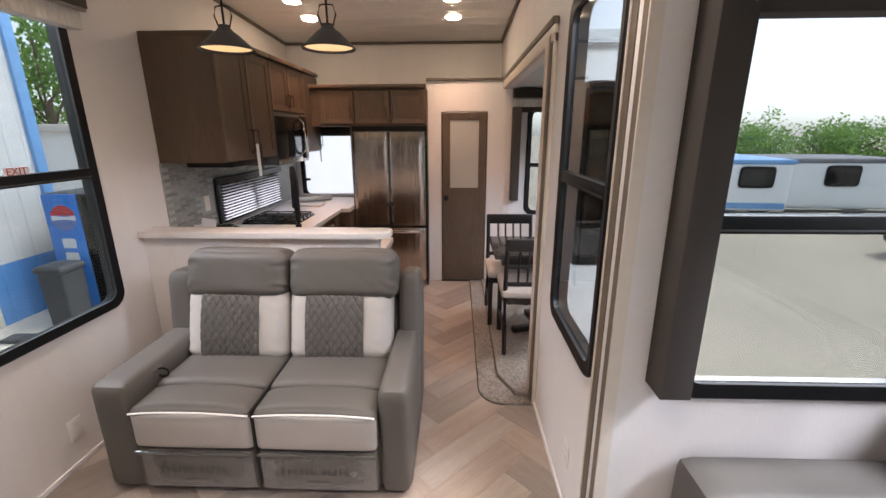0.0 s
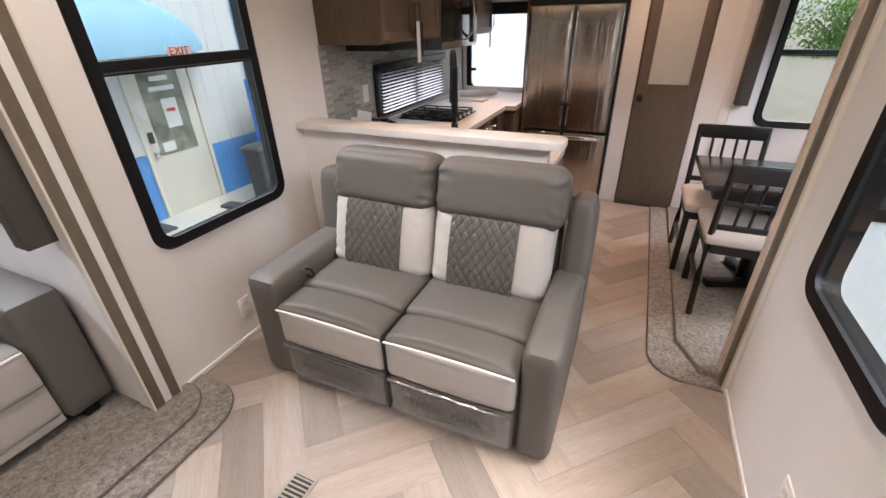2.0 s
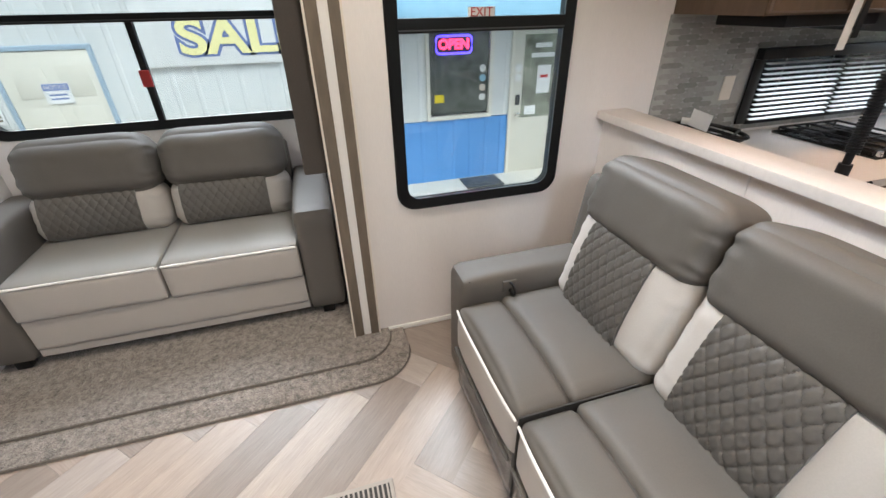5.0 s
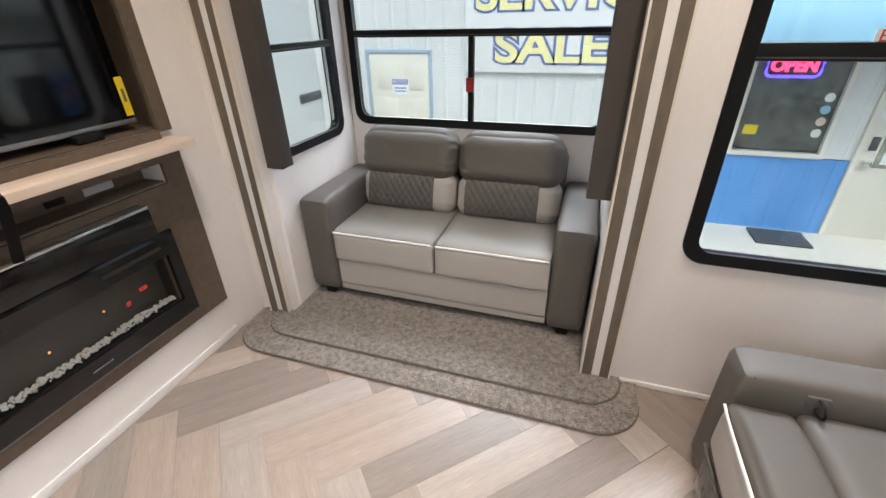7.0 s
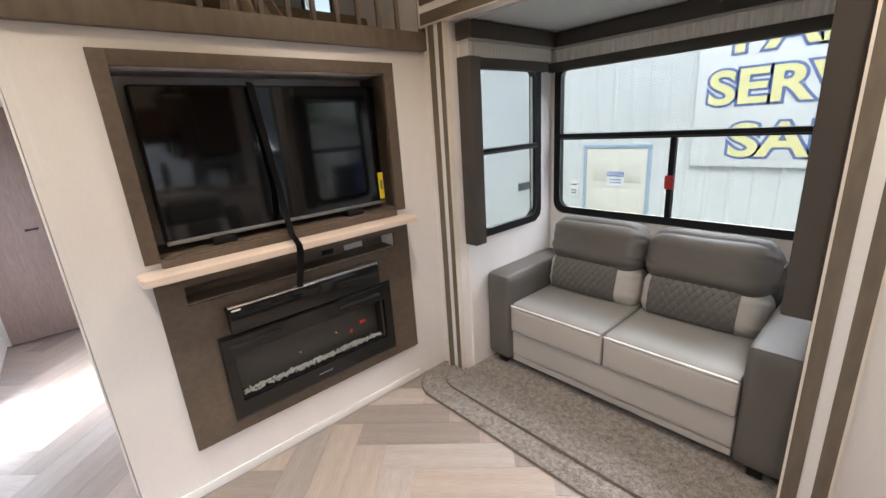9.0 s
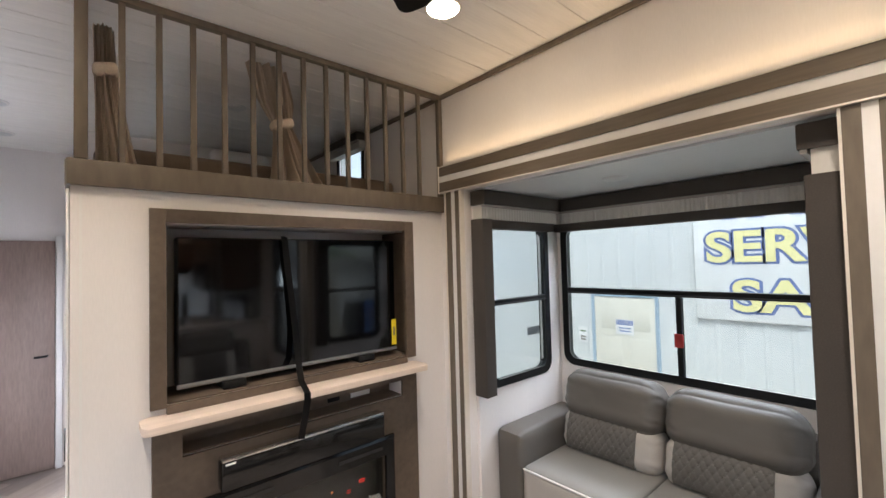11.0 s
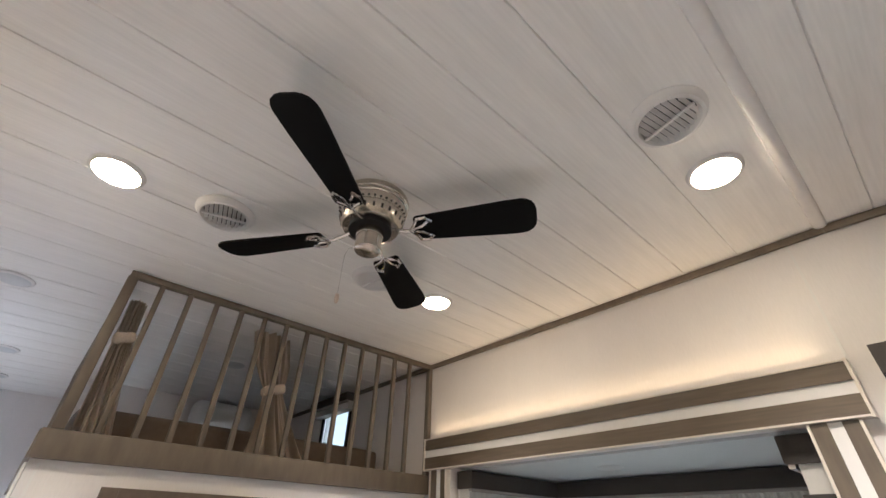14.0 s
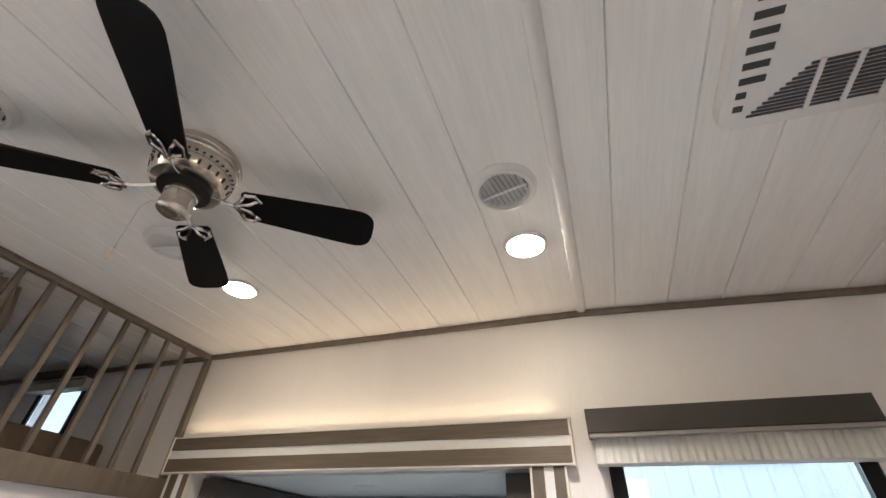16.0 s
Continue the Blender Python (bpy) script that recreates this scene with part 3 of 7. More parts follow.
def valance(m, w, drop_box=0.085, drop_shade=0.085, legs=0.0, sides="lr", lip=0.05):
    """A taupe fabric box over a pleated shade, with legs down the sides. m: top left corner on the wall."""
    e = thing("window_valance", m.translation, "taupe fabric window valance over a white pleated shade", "valance", group="window valances")
    part("box", slab([(0, -drop_box), (w, -drop_box), (w, 0), (0, 0)], 0.003, 0.115, m, bevel=0.006), M_VAL, e)
    b = bmesh.new()
    k = int((w - 0.03) / 0.026)
    pts = [(0.015 + (w - 0.03) * i / (6 * k), 0.078 + 0.003 * math.cos(math.pi * i / 3)) for i in range(6 * k + 1)]
    lo, hi = [], []
    for u, d in pts:
        lo.append(b.verts.new((u, -drop_box - drop_shade, d)))
        hi.append(b.verts.new((u, -drop_box + 0.002, d)))
    for i in range(len(pts) - 1):
        b.faces.new((lo[i], lo[i + 1], hi[i + 1], hi[i]))
    back = [b.verts.new((u, v, 0.01)) for u, v in ((0.015, -drop_box - drop_shade), (w - 0.015, -drop_box - drop_shade), (w - 0.015, -drop_box), (0.015, -drop_box))]
    b.faces.new((back[0], back[1], lo[-1], lo[0]))
    b.faces.new((back[0], lo[0], hi[0], back[3]))
    b.faces.new((back[1], back[2], hi[-1], lo[-1]))
    bmesh.ops.transform(b, matrix=m, verts=b.verts)
    part("shade", b, M_SHADE, e, "white pleated shade", smooth=False)
    part("lip", slab([(0.004, -drop_box - 0.014), (w - 0.004, -drop_box - 0.014), (w - 0.004, -drop_box), (0.004, -drop_box)], 0.088, 0.108, m, bevel=0.003), M_LIP, e, "pale lower edge")
    if lip:
        part("hem", slab([(0.02, -drop_box - drop_shade - lip), (w - 0.02, -drop_box - drop_shade - lip), (w - 0.02, -drop_box - drop_shade + 0.002), (0.02, -drop_box - drop_shade + 0.002)], 0.01, 0.07, m, bevel=0.004), M_VAL, e)
    if legs:
        for s in sides:
            u0 = 0.0 if s == "l" else w - 0.085
            part("leg", slab([(u0, -legs), (u0 + 0.085, -legs), (u0 + 0.085, -drop_box - drop_shade), (u0, -drop_box - drop_shade)], 0.003, 0.10, m, bevel=0.005), M_VAL, e)
    return e


valance(plane_at((XL, 2.10, 2.305), *Y_UP), 0.87, drop_shade=0.095, lip=0.0)

# ---- living slides: shell, trim, carpet step, windows ----


def living_slide(s, tag):
    """Slide-out on the side s (-1 or 1)."""
    xi, xo = s * 1.205, s * SX
    wl = wall
    if s < 0:
        wl("wall_slide_" + tag, plane_at((xo, SY0 - 0.05, -0.1), *Y_UP), SY1 - SY0 + 0.1, SZ + 0.16, 0.05, [(0.10, 1.06, 1.66, 2.03)], M_WALL, "white outer wall of the sofa slide")
        wl("wall_slide_" + tag + "_a", plane_at((-1.265, SY0, -0.1), (-1, 0, 0), (0, 0, 1)), SX - 1.265, SZ + 0.16, 0.05, [(0.10, 1.03, 0.70, 2.03)], M_WALL, "white end wall of the sofa slide")
        wl("wall_slide_" + tag + "_b", plane_at((-SX, SY1, -0.1), *X_UP), SX - 1.265, SZ + 0.16, 0.05, [(0.18, 1.03, 0.78, 2.03)], M_WALL, "white end wall of the sofa slide")
        window("window_5", plane_at((xo, 0.265, 0.935), *Y_UP), 1.60, 1.02, [("h", 0.535, 0.04), ("v", 0.79, 0.04, 0.52)], "wide black framed picture window over the sofa")
        solo("window_tag", box(-SX + 0.011, 1.030, 1.155, -SX + 0.022, 1.078, 1.235, 0.003), M_RED, "small red warning tag on the window mullion", "tag")
        window("window_6", plane_at((-1.345, SY0, 0.90), (-1, 0, 0), (0, 0, 1)), 0.66, 1.06, [("h", 0.53, 0.035)], "black framed side window of the slide")
        window("window_7", plane_at((-2.0, SY1, 0.90), *X_UP), 0.66, 1.06, [("h", 0.53, 0.035)], "black framed side window of the slide")
        valance(plane_at((xo, SY0, 2.118), *Y_UP), SY1 - SY0, lip=0.055)
        valance(plane_at((-1.235, SY0, 2.118), (-1, 0, 0), (0, 0, 1)), 0.79, legs=1.22, sides="l", lip=0.055)
        valance(plane_at((-2.025, SY1, 2.118), *X_UP), 0.79, legs=1.22, sides="r", lip=0.055)
    else:
        wl("wall_slide_" + tag, plane_at((xo, SY1 + 0.05, -0.1), (0, -1, 0), (0, 0, 1)), SY1 - SY0 + 0.1, SZ + 0.16, 0.05, [(0.10, 1.06, 1.66, 2.03)], M_WALL, "white outer wall of the sofa slide")
        wl("wall_slide_" + tag + "_a", plane_at((xo, SY0, -0.1), (-1, 0, 0), (0, 0, 1)), SX - 1.265, SZ + 0.16, 0.05, [(0.16, 1.03, 0.76, 2.03)], M_WALL, "white end wall of the sofa slide")
        wl("wall_slide_" + tag + "_b", plane_at((1.265, SY1, -0.1), *X_UP), SX - 1.265, SZ + 0.16, 0.05, [(0.095, 1.0, 0.815, 2.03)], M_WALL, "white end wall of the sofa slide")
        window("window_8", plane_at((xo, 1.845, 0.935), (0, -1, 0), (0, 0, 1)), 1.60, 1.02, [("h", 0.535, 0.04), ("v", 0.80, 0.04, 0.52)], "wide black framed picture window over the sofa")
        window("window_9", plane_at((1.345, SY1, 0.858), *X_UP), 0.78, 1.10, [("h", 0.535, 0.05)], "black framed side window of the slide")
        window("window_10", plane_at((2.0, SY0, 0.90), (-1, 0, 0), (0, 0, 1)), 0.66, 1.06, [("h", 0.53, 0.035)], "black framed side window of the slide")
        valance(plane_at((1.283, SY1, 2.118), *X_UP), 0.79, legs=1.205, sides="l", lip=0.06)
        valance(plane_at((xo, SY1, 2.118), (0, -1, 0), (0, 0, 1)), SY1 - SY0, lip=0.055)
        valance(plane_at((2.025, SY0, 2.118), (-1, 0, 0), (0, 0, 1)), 0.79, legs=1.22, sides="r", lip=0.055)
    x0, x1 = sorted((s * 1.268, s * (SX + 0.05)))
    solo("floor_slide_" + tag, box(x0, SY0 - 0.05, -0.1, x1, SY1 + 0.05, 0.0), M_JOINT, "raised floor of the slide", "floor", kind="structure", smooth=False)
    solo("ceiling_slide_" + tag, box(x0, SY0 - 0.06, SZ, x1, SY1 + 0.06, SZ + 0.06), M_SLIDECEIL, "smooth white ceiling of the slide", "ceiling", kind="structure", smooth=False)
    # striped jambs and header
    for j, (ya, yb) in enumerate(((SY1 - 0.007, SY1 + 0.129), (SY0 - 0.158, SY0 - 0.022))):
        e = thing("slide_trim", (xi, ya, 0), "striped stained wood and white trim post beside the slide", "trim", kind="structure")
        w = yb - ya
        for k, (a, c, mt, d) in enumerate(((0.0, 0.008, M_IVORY, 0.036), (0.008, 0.052, M_WOOD, 0.032), (0.052, 0.088, M_WHITE, 0.028), (0.088, 0.128, M_WOOD, 0.032), (0.128, w, M_IVORY, 0.036))):
            xa, xb = sorted((xi + -s * 0.0005, xi - s * d))
            part("strip", box(xa, ya + a, 0.0 if ya < 1 and k < 0 else 0.006, xb, ya + c, 2.128), mt, e, smooth=False)
        xa, xb = sorted((s * 1.275, xi - s * 0.0005))
        part("return", box(xa, (SY1 - 0.006 if j == 0 else SY0 - 0.04), 0.0, xb, (SY1 + 0.014 if j == 0 else SY0 - 0.021), 2.12), M_WHITE, e, smooth=False)
    e = thing("slide_header", (xi, 0.03, 2.13), "striped stained wood and white header over the slide", "trim", kind="structure")
    for a, c, mt, d in ((0.0, 0.006, M_IVORY, 0.044), (0.006, 0.066, M_WOODH, 0.04), (0.066, 0.106, M_WHITE, 0.034), (0.106, 0.162, M_WOODH, 0.04), (0.162, 0.167, M_IVORY, 0.044)):
        xa, xb = sorted((xi - s * 0.0005, xi - s * d))
        part("strip", box(xa, 0.035, 2.13 + a, xb, 2.03, 2.13 + c), mt, e, smooth=False)
    for ya in (0.026, 2.03):
        xa, xb = sorted((xi - s * 0.0005, xi - s * 0.046))
        part("end_cap", box(xa, ya, 2.127, xb, ya + 0.009, 2.30), M_IVORY, e, smooth=False)
    # bound carpet: a low outer apron and the raised slide carpet
    def apron(d, y0, y1, r, z0, z1, name, mt, label):
        o = [(s * 1.20, y0)] + [(s * (d + r) - s * r * math.sin(a), y0 + r - r * math.cos(a)) for a in [k * math.pi / 16 for k in range(9)]] + [(s * (d + r) - s * r * math.cos(a), y1 - r + r * math.sin(a)) for a in [k * math.pi / 16 for k in range(9)]] + [(s * 1.20, y1)]
        e = thing(name, (s * 1.1, 1.0, z0), label, "carpet", kind="structure")
        part("pile", slab(o, z0, z1, Matrix.Identity(4), bevel=0.006), mt, e)
        part("binding", tube([(x, y, z0 + 0.006) for x, y in o[1:-1]], 0.006, 6), M_EDGE, e)
    apron(0.862, 0.03, 2.125, 0.20, 0.0, 0.016, "carpet_apron", M_CARPET2, "bound grey-brown carpet apron on the floor")
    apron(1.0, 0.13, 2.05, 0.17, 0.016, 0.032, "carpet_step", M_CARPET, "grey-brown carpet lip in front of the slide")
    xa, xb = sorted((s * 1.19, s * (SX - 0.001)))
    solo("slide_carpet", box(xa, SY0 + 0.001, 0.001, xb, SY1 - 0.001, 0.033), M_CARPET, "grey-brown cut pile carpet of the slide", "carpet", kind="structure")
    lens = lathe([(0.0, SZ - 0.012), (0.05, SZ - 0.012), (0.062, SZ - 0.006), (0.066, SZ)], (s * 1.62, 0.95, 0))
    solo("ceiling_light", lens, M_OFF, "small round unlit ceiling light of the slide", "ceiling light", group="slide lights")


living_slide(-1, "west")
living_slide(1, "east")

# ---- dinette slide ----
wall("wall_dinette", plane_at((DX, DY1 + 0.05, -0.1), (0, -1, 0), (0, 0, 1)), DY1 - DY0 + 0.1, 2.2, 0.05, [(0.5, 0.95, 1.9, 1.95)], M_WALL, "white outer wall of the dinette slide")
wall("wall_dinette_a", plane_at((1.268, DY1, -0.1), *X_UP), DX - 1.268, 2.2, 0.05, [(0.195, 0.90, 0.70, 1.95)], M_WALL, "white end wall of the dinette slide")
wall("wall_dinette_b", plane_at((1.268, DY0, -0.1), *X_UP), DX - 1.268, 2.2, 0.05, [(0.09, 1.02, 0.64, 1.97)], M_RV, "white outside end wall of the dinette slide")
solo("floor_dinette", box(1.266, DY0 - 0.0, -0.1, DX + 0.05, DY1 + 0.05, 0.0), M_JOINT, "floor of the dinette slide", "floor", kind="structure", smooth=False)
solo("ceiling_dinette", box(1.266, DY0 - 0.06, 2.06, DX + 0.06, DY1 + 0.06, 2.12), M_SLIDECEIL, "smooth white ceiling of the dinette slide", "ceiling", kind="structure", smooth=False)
window("window_11", plane_at((1.435, DY1, 0.77), *X_UP), 0.56, 1.12, [("h", 0.53, 0.04)], "black framed end window of the dinette slide")
window("window_12", plane_at((1.33, DY0, 0.89), *X_UP), 0.60, 1.0, [("h", 0.47, 0.03)], "dark tinted window seen from outside", glass=M_TINT)
window("window_13", plane_at((DX, 4.85, 0.82), (0, -1, 0), (0, 0, 1)), 1.46, 1.06, [("h", 0.5, 0.04)], "wide black framed dinette window")
valance(plane_at((1.275, DY1, 2.05), *X_UP), 0.74, legs=1.115, sides="l", lip=0.05)
e = thing("slide_trim", (XR, 3.02, 0), "moulded pale wood trim post beside the dinette slide", "trim", kind="structure")
for a, c, d, mt in ((3.0, 3.03, 0.02, M_IVORY), (3.03, 3.075, 0.032, M_WOOD), (3.075, 3.11, 0.026, M_IVORY), (3.11, 3.15, 0.034, M_SHELF)):
    part("strip", box(XR - d, a, 0.006, XR + 0.075 if a > 3.1 else XR - 0.0005, c, 2.10, 0.004), mt, e)
e = thing("slide_header", (XR, 3.02, 2.06), "moulded pale wood header over the dinette slide", "trim", kind="structure")
for a, c, d, mt in ((2.06, 2.10, 0.03, M_SHELF), (2.10, 2.14, 0.024, M_IVORY), (2.14, 2.175, 0.032, M_WOODH)):
    part("strip", box(XR - d, 3.0, a, XR - 0.0005, 5.275, c, 0.004), mt, e)
o = [(1.20, 3.0)] + [(0.865 + 0.16 - 0.16 * math.sin(a), 3.0 + 0.16 - 0.16 * math.cos(a)) for a in [k * math.pi / 16 for k in range(9)]] + [(0.865, 5.24), (1.20, 5.24)]
e = thing("carpet_apron", (1.0, 4, 0), "bound grey-brown carpet runner before the dinette", "carpet", kind="structure")
part("pile", slab(o, 0.0, 0.014, Matrix.Identity(4), bevel=0.005), M_CARPET2, e)
part("binding", tube([(x, y, 0.006) for x, y in o[1:-1]], 0.006, 6), M_EDGE, e)
o = [(1.2, 3.06), (1.10, 3.08), (1.0, 3.30), (1.0, 5.22), (1.2, 5.22)]
e = thing("carpet_step", (1.1, 4, 0.014), "grey-brown carpet lip in front of the dinette", "carpet", kind="structure")
part("pile", slab(o, 0.014, 0.038, Matrix.Identity(4), bevel=0.006), M_CARPET, e)
part("binding", tube([(x, y, 0.018) for x, y in o[1:-1]], 0.006, 6), M_EDGE, e)
solo("slide_carpet", box(1.19, DY0 + 0.06, 0.001, DX - 0.002, DY1 - 0.001, 0.039), M_CARPET, "grey-brown cut pile carpet of the dinette", "carpet", kind="structure")

# ---- loft over the media wall, and the hall beside it ----
solo("floor_loft", box(XL + 0.002, -2.9, 2.02, 0.57, -0.002, 2.09), M_WALL, "loft floor deck", "floor", kind="structure", smooth=False)
solo("loft_beam", box(XL + 0.002, 0.0, 2.012, 0.585, 0.035, 2.108, 0.004), M_WOOD, "stained wood beam along the loft edge", "beam", kind="structure")
solo("loft_beam", box(0.56, -2.9, 2.012, 0.59, -0.001, 2.108, 0.004), M_WOOD, "stained wood beam along the loft side", "beam", kind="structure")
e = thing("loft_railing", (-0.3, 0.015, 2.108), "stained wood loft railing with square balusters", "railing")
part("top_rail", box(XL + 0.002, 0.0, 2.735, 0.56, 0.035, 2.763, 0.003), M_WOOD, e)
part("post", box(0.525, -0.01, 2.108, 0.565, 0.04, 2.735, 0.004), M_WOOD, e)
part("post", box(XL + 0.002, 0.0, 2.108, XL + 0.03, 0.035, 2.735, 0.004), M_WOOD, e)
for k in range(13):
    x = 0.425 - 0.1205 * k
    part("baluster", box(x - 0.011, 0.006, 2.108, x + 0.011, 0.028, 2.735, 0.003), M_WOOD, e)
e = thing("loft_side_rail", (0.545, -1.1, 2.108), "stained wood side rail of the loft", "railing")
part("top_rail", box(0.530, -2.09, 2.735, 0.556, -0.012, 2.763, 0.003), M_WOOD, e)
for k in range(9):
    y = -0.2 - 0.22 * k
    part("baluster", box(0.532, y - 0.011, 2.108, 0.554, y + 0.011, 2.735, 0.003), M_WOOD, e)
solo("loft_end_wall", box(XL + 0.002, -2.15, 2.09, 0.555, -2.10, ZC), M_WALL, "pale wall at the loft end", "wall", kind="structure", smooth=False)
solo("loft_mattress", cushion(-1.15, -2.05, 2.09, 0.50, -0.42, 2.29, 0.05), M_BED, "brown covered loft mattress lying on the deck", "mattress")
# Pillow shape added to stand in for a pale patch high on the end wall.
solo("loft_pillow", cushion(-0.80, -2.098, 2.29, -0.30, -1.95, 2.735, 0.06, (0, 0.02, 0.01)), M_PAPER, "added pillow-shaped white form standing in for a pale patch on the loft end wall", "pillow")
window("window_14", plane_at((XL, -1.40, 2.32), *Y_UP), 0.46, 0.38, [], "small black framed loft window", ringw=0.04, r=0.05)
valance(plane_at((XL, -1.46, 2.745), *Y_UP), 0.60, 0.06, 0.06, lip=0)
solo("ceiling_light", lathe([(0.0, ZC - 0.012), (0.05, ZC - 0.012), (0.062, ZC - 0.006), (0.066, ZC)], (-0.235, -0.94, 0)), M_OFF, "small round unlit ceiling light over the loft", "ceiling light")
solo("wall_outlet", box(XL, -0.43, 2.50, XL + 0.006, -0.385, 2.575, 0.002), M_PLASTIC, "small black outlet on the loft wall", "outlet")


def curtain(name, y, top, tie, low, label):
    """A gathered curtain; top, tie and low: (middle x, width, height) at the rail, the tieback and the foot."""
    e = thing(name, (low[0], y, low[2]), label, "curtain")
    b = bmesh.new()
    nu, nv = 110, 44
    grid = []
    for j in range(nv + 1):
        z = low[2] + (top[2] - low[2]) * j / nv
        if z < tie[2]:
            f = (z - low[2]) / (tie[2] - low[2])
            xm, w = low[0] + (tie[0] - low[0]) * f, low[1] + (tie[1] - low[1]) * f ** 0.75
        else:
            f = (z - tie[2]) / (top[2] - tie[2])
            xm, w = tie[0] + (top[0] - tie[0]) * f, tie[1] + (top[1] - tie[1]) * min(1, 2.2 * f) ** 0.6
        row = []
        for i in range(nu + 1):
            u = i / nu - 0.5
            ph = u * 30 + 1.1 * math.sin(z * 7 + u * 3)
            deep = 0.012 + 0.075 * w
            fold = deep * (0.7 + 0.4 * math.sin(u * 13 + 1)) * math.sin(ph) + 0.005 * math.sin(2.3 * ph + z * 9)
            row.append(b.verts.new((xm + u * w, y + fold + 0.03 * math.cos(u * math.pi), z + 0.014 * math.sin(u * 9) * (1 - j / nv))))
        grid.append(row)
    for j in range(nv):
        for i in range(nu):
            b.faces.new((grid[j][i], grid[j][i + 1], grid[j + 1][i + 1], grid[j + 1][i]))
    bmesh.ops.solidify(b, geom=b.faces[:], thickness=0.003)
    part("cloth", b, M_CURTAIN, e)
    x, z, h = tie[0], tie[2], tie[1] * 0.56
    part("tieback", cushion(x - h, y - 0.04, z - 0.026, x + h, y + 0.052, z + 0.026, 0.02, m=Matrix.Translation((x, y, z)) @ Matrix.Rotation(0.3, 4, "Y") @ Matrix.Translation((-x, -y, -z))), M_CURTAIN, e)
    part("curtain_ring", tube([(top[0] + 0.02 * math.cos(a), y, top[2] - 0.01 + 0.018 * math.sin(a)) for a in [k * math.pi / 6 for k in range(12)]], 0.003, 6, closed=True), M_CHROME, e)


curtain("loft_curtain", -0.20, (-0.19, 0.20, 2.745), (-0.265, 0.10, 2.45), (-0.35, 0.36, 2.115), "beige loft curtain gathered with a tieback")
curtain("loft_curtain", -0.16, (0.475, 0.07, 2.70), (0.468, 0.075, 2.52), (0.43, 0.15, 2.115), "beige loft curtain tied back at the post")

e = thing("door_3", (XR, -1.4, 0), "open entry doorway with a white frame", "door", kind="structure")
for a in (box(XR - 0.02, -1.03, 0.0, XR + 0.07, -0.99, 1.97, 0.004), box(XR - 0.02, -1.86, 0.0, XR + 0.07, -1.82, 1.97, 0.004), box(XR - 0.02, -1.82, 1.93, XR + 0.07, -1.03, 1.97, 0.004)):
    part("jamb", a, M_WHITE, e)
day = new("doorway_daylight", bpy.data.lights.new("doorway_daylight", "AREA"))
day.data.shape, day.data.size, day.data.size_y, day.data.energy, day.data.color = "RECTANGLE", 0.75, 1.8, 10.0, (0.76, 0.87, 1.0)
day.matrix_world = look((XR + 0.10, -1.42, 1.0), (0.6, -1.42, 0.6))
e = thing("door_1", (0.95, -3.0, 0), "brown wooden door at the hall end", "door", kind="structure")
part("leaf", box(0.71, -3.015, 0.01, 1.17, -2.985, 1.975, 0.003), mat("hall_door_wood", (0.26, 0.19, 0.165), 0.5, var=0.2, stretch=(2, 1, 0.3)), e)
part("jamb", box(0.66, -3.018, 0.0, 0.705, -2.975, 2.02, 0.004), M_WHITE, e)
part("door_handle", tube([(0.76, -2.985, 0.98), (0.76, -2.94, 0.98), (0.84, -2.94, 0.98)], 0.009), M_IRON, e, "black lever handle")

# ---- media wall: television, mantel, fireplace ----
MW = plane_at((0.34, 0.0, 0.0), (-1, 0, 0), (0, 0, 1))    # u runs to -x from x = 0.34
e = thing("tv_surround", (-0.3, 0.0, 1.09), "stained wood frame round the television recess", "frame", kind="structure")
for a in ((0.0, 1.145, 0.055, 1.942), (1.235, 1.145, 1.297, 1.942), (0.055, 1.887, 1.235, 1.942), (0.055, 1.115, 1.235, 1.152)):
    part("board", slab([(a[0], a[1]), (a[2], a[1]), (a[2], a[3]), (a[0], a[3])], 0.002, 0.026, MW, bevel=0.002), M_PANELW, e)
part("sill_board", box(0.34 - 1.297, 0.002, 1.10, 0.34, 0.024, 1.114), M_PANELW, e)
for a in (box(-0.947, -0.295, 1.152, -0.942, -0.002, 1.886), box(0.282, -0.295, 1.152, 0.2845, -0.002, 1.886), box(-0.942, -0.295, 1.152, 0.282, -0.002, 1.156)):
    part("lining", a, M_PANELW, e)
part("back_panel", box(-0.95, -0.299, 1.15, 0.287, -0.292, 1.889), M_WALL, e)
e = thing("television", (-0.32, -0.12, 1.157), "large black flat television strapped in its recess", "television")
part("housing", box(-0.885, -0.14, 1.19, 0.238, -0.075, 1.835, 0.01), M_PLASTIC, e)
part("screen", box(-0.876, -0.076, 1.205, 0.229, -0.072, 1.827), M_SCREEN, e, "glossy black screen", smooth=False)
part("bottom_bezel", box(-0.885, -0.078, 1.186, 0.238, -0.068, 1.204, 0.003), mat("silver_bezel", (0.28, 0.28, 0.28), 0.35, 0.6), e)
for x in (0.02, -0.66):
    part("foot", box(x - 0.05, -0.17, 1.157, x + 0.05, -0.03, 1.19, 0.006), M_PLASTIC, e)
part("energy_label", box(-0.884, -0.071, 1.215, -0.852, -0.069, 1.365), M_YELLOW, e, "yellow energy label", smooth=False)
part("label_print", box(-0.874, -0.0685, 1.27, -0.862, -0.068, 1.32), M_GREYINK, e, smooth=False)
part("logo", box(-0.36, -0.0675, 1.191, -0.30, -0.067, 1.198), M_GREYINK, e, smooth=False)
b = bmesh.new()
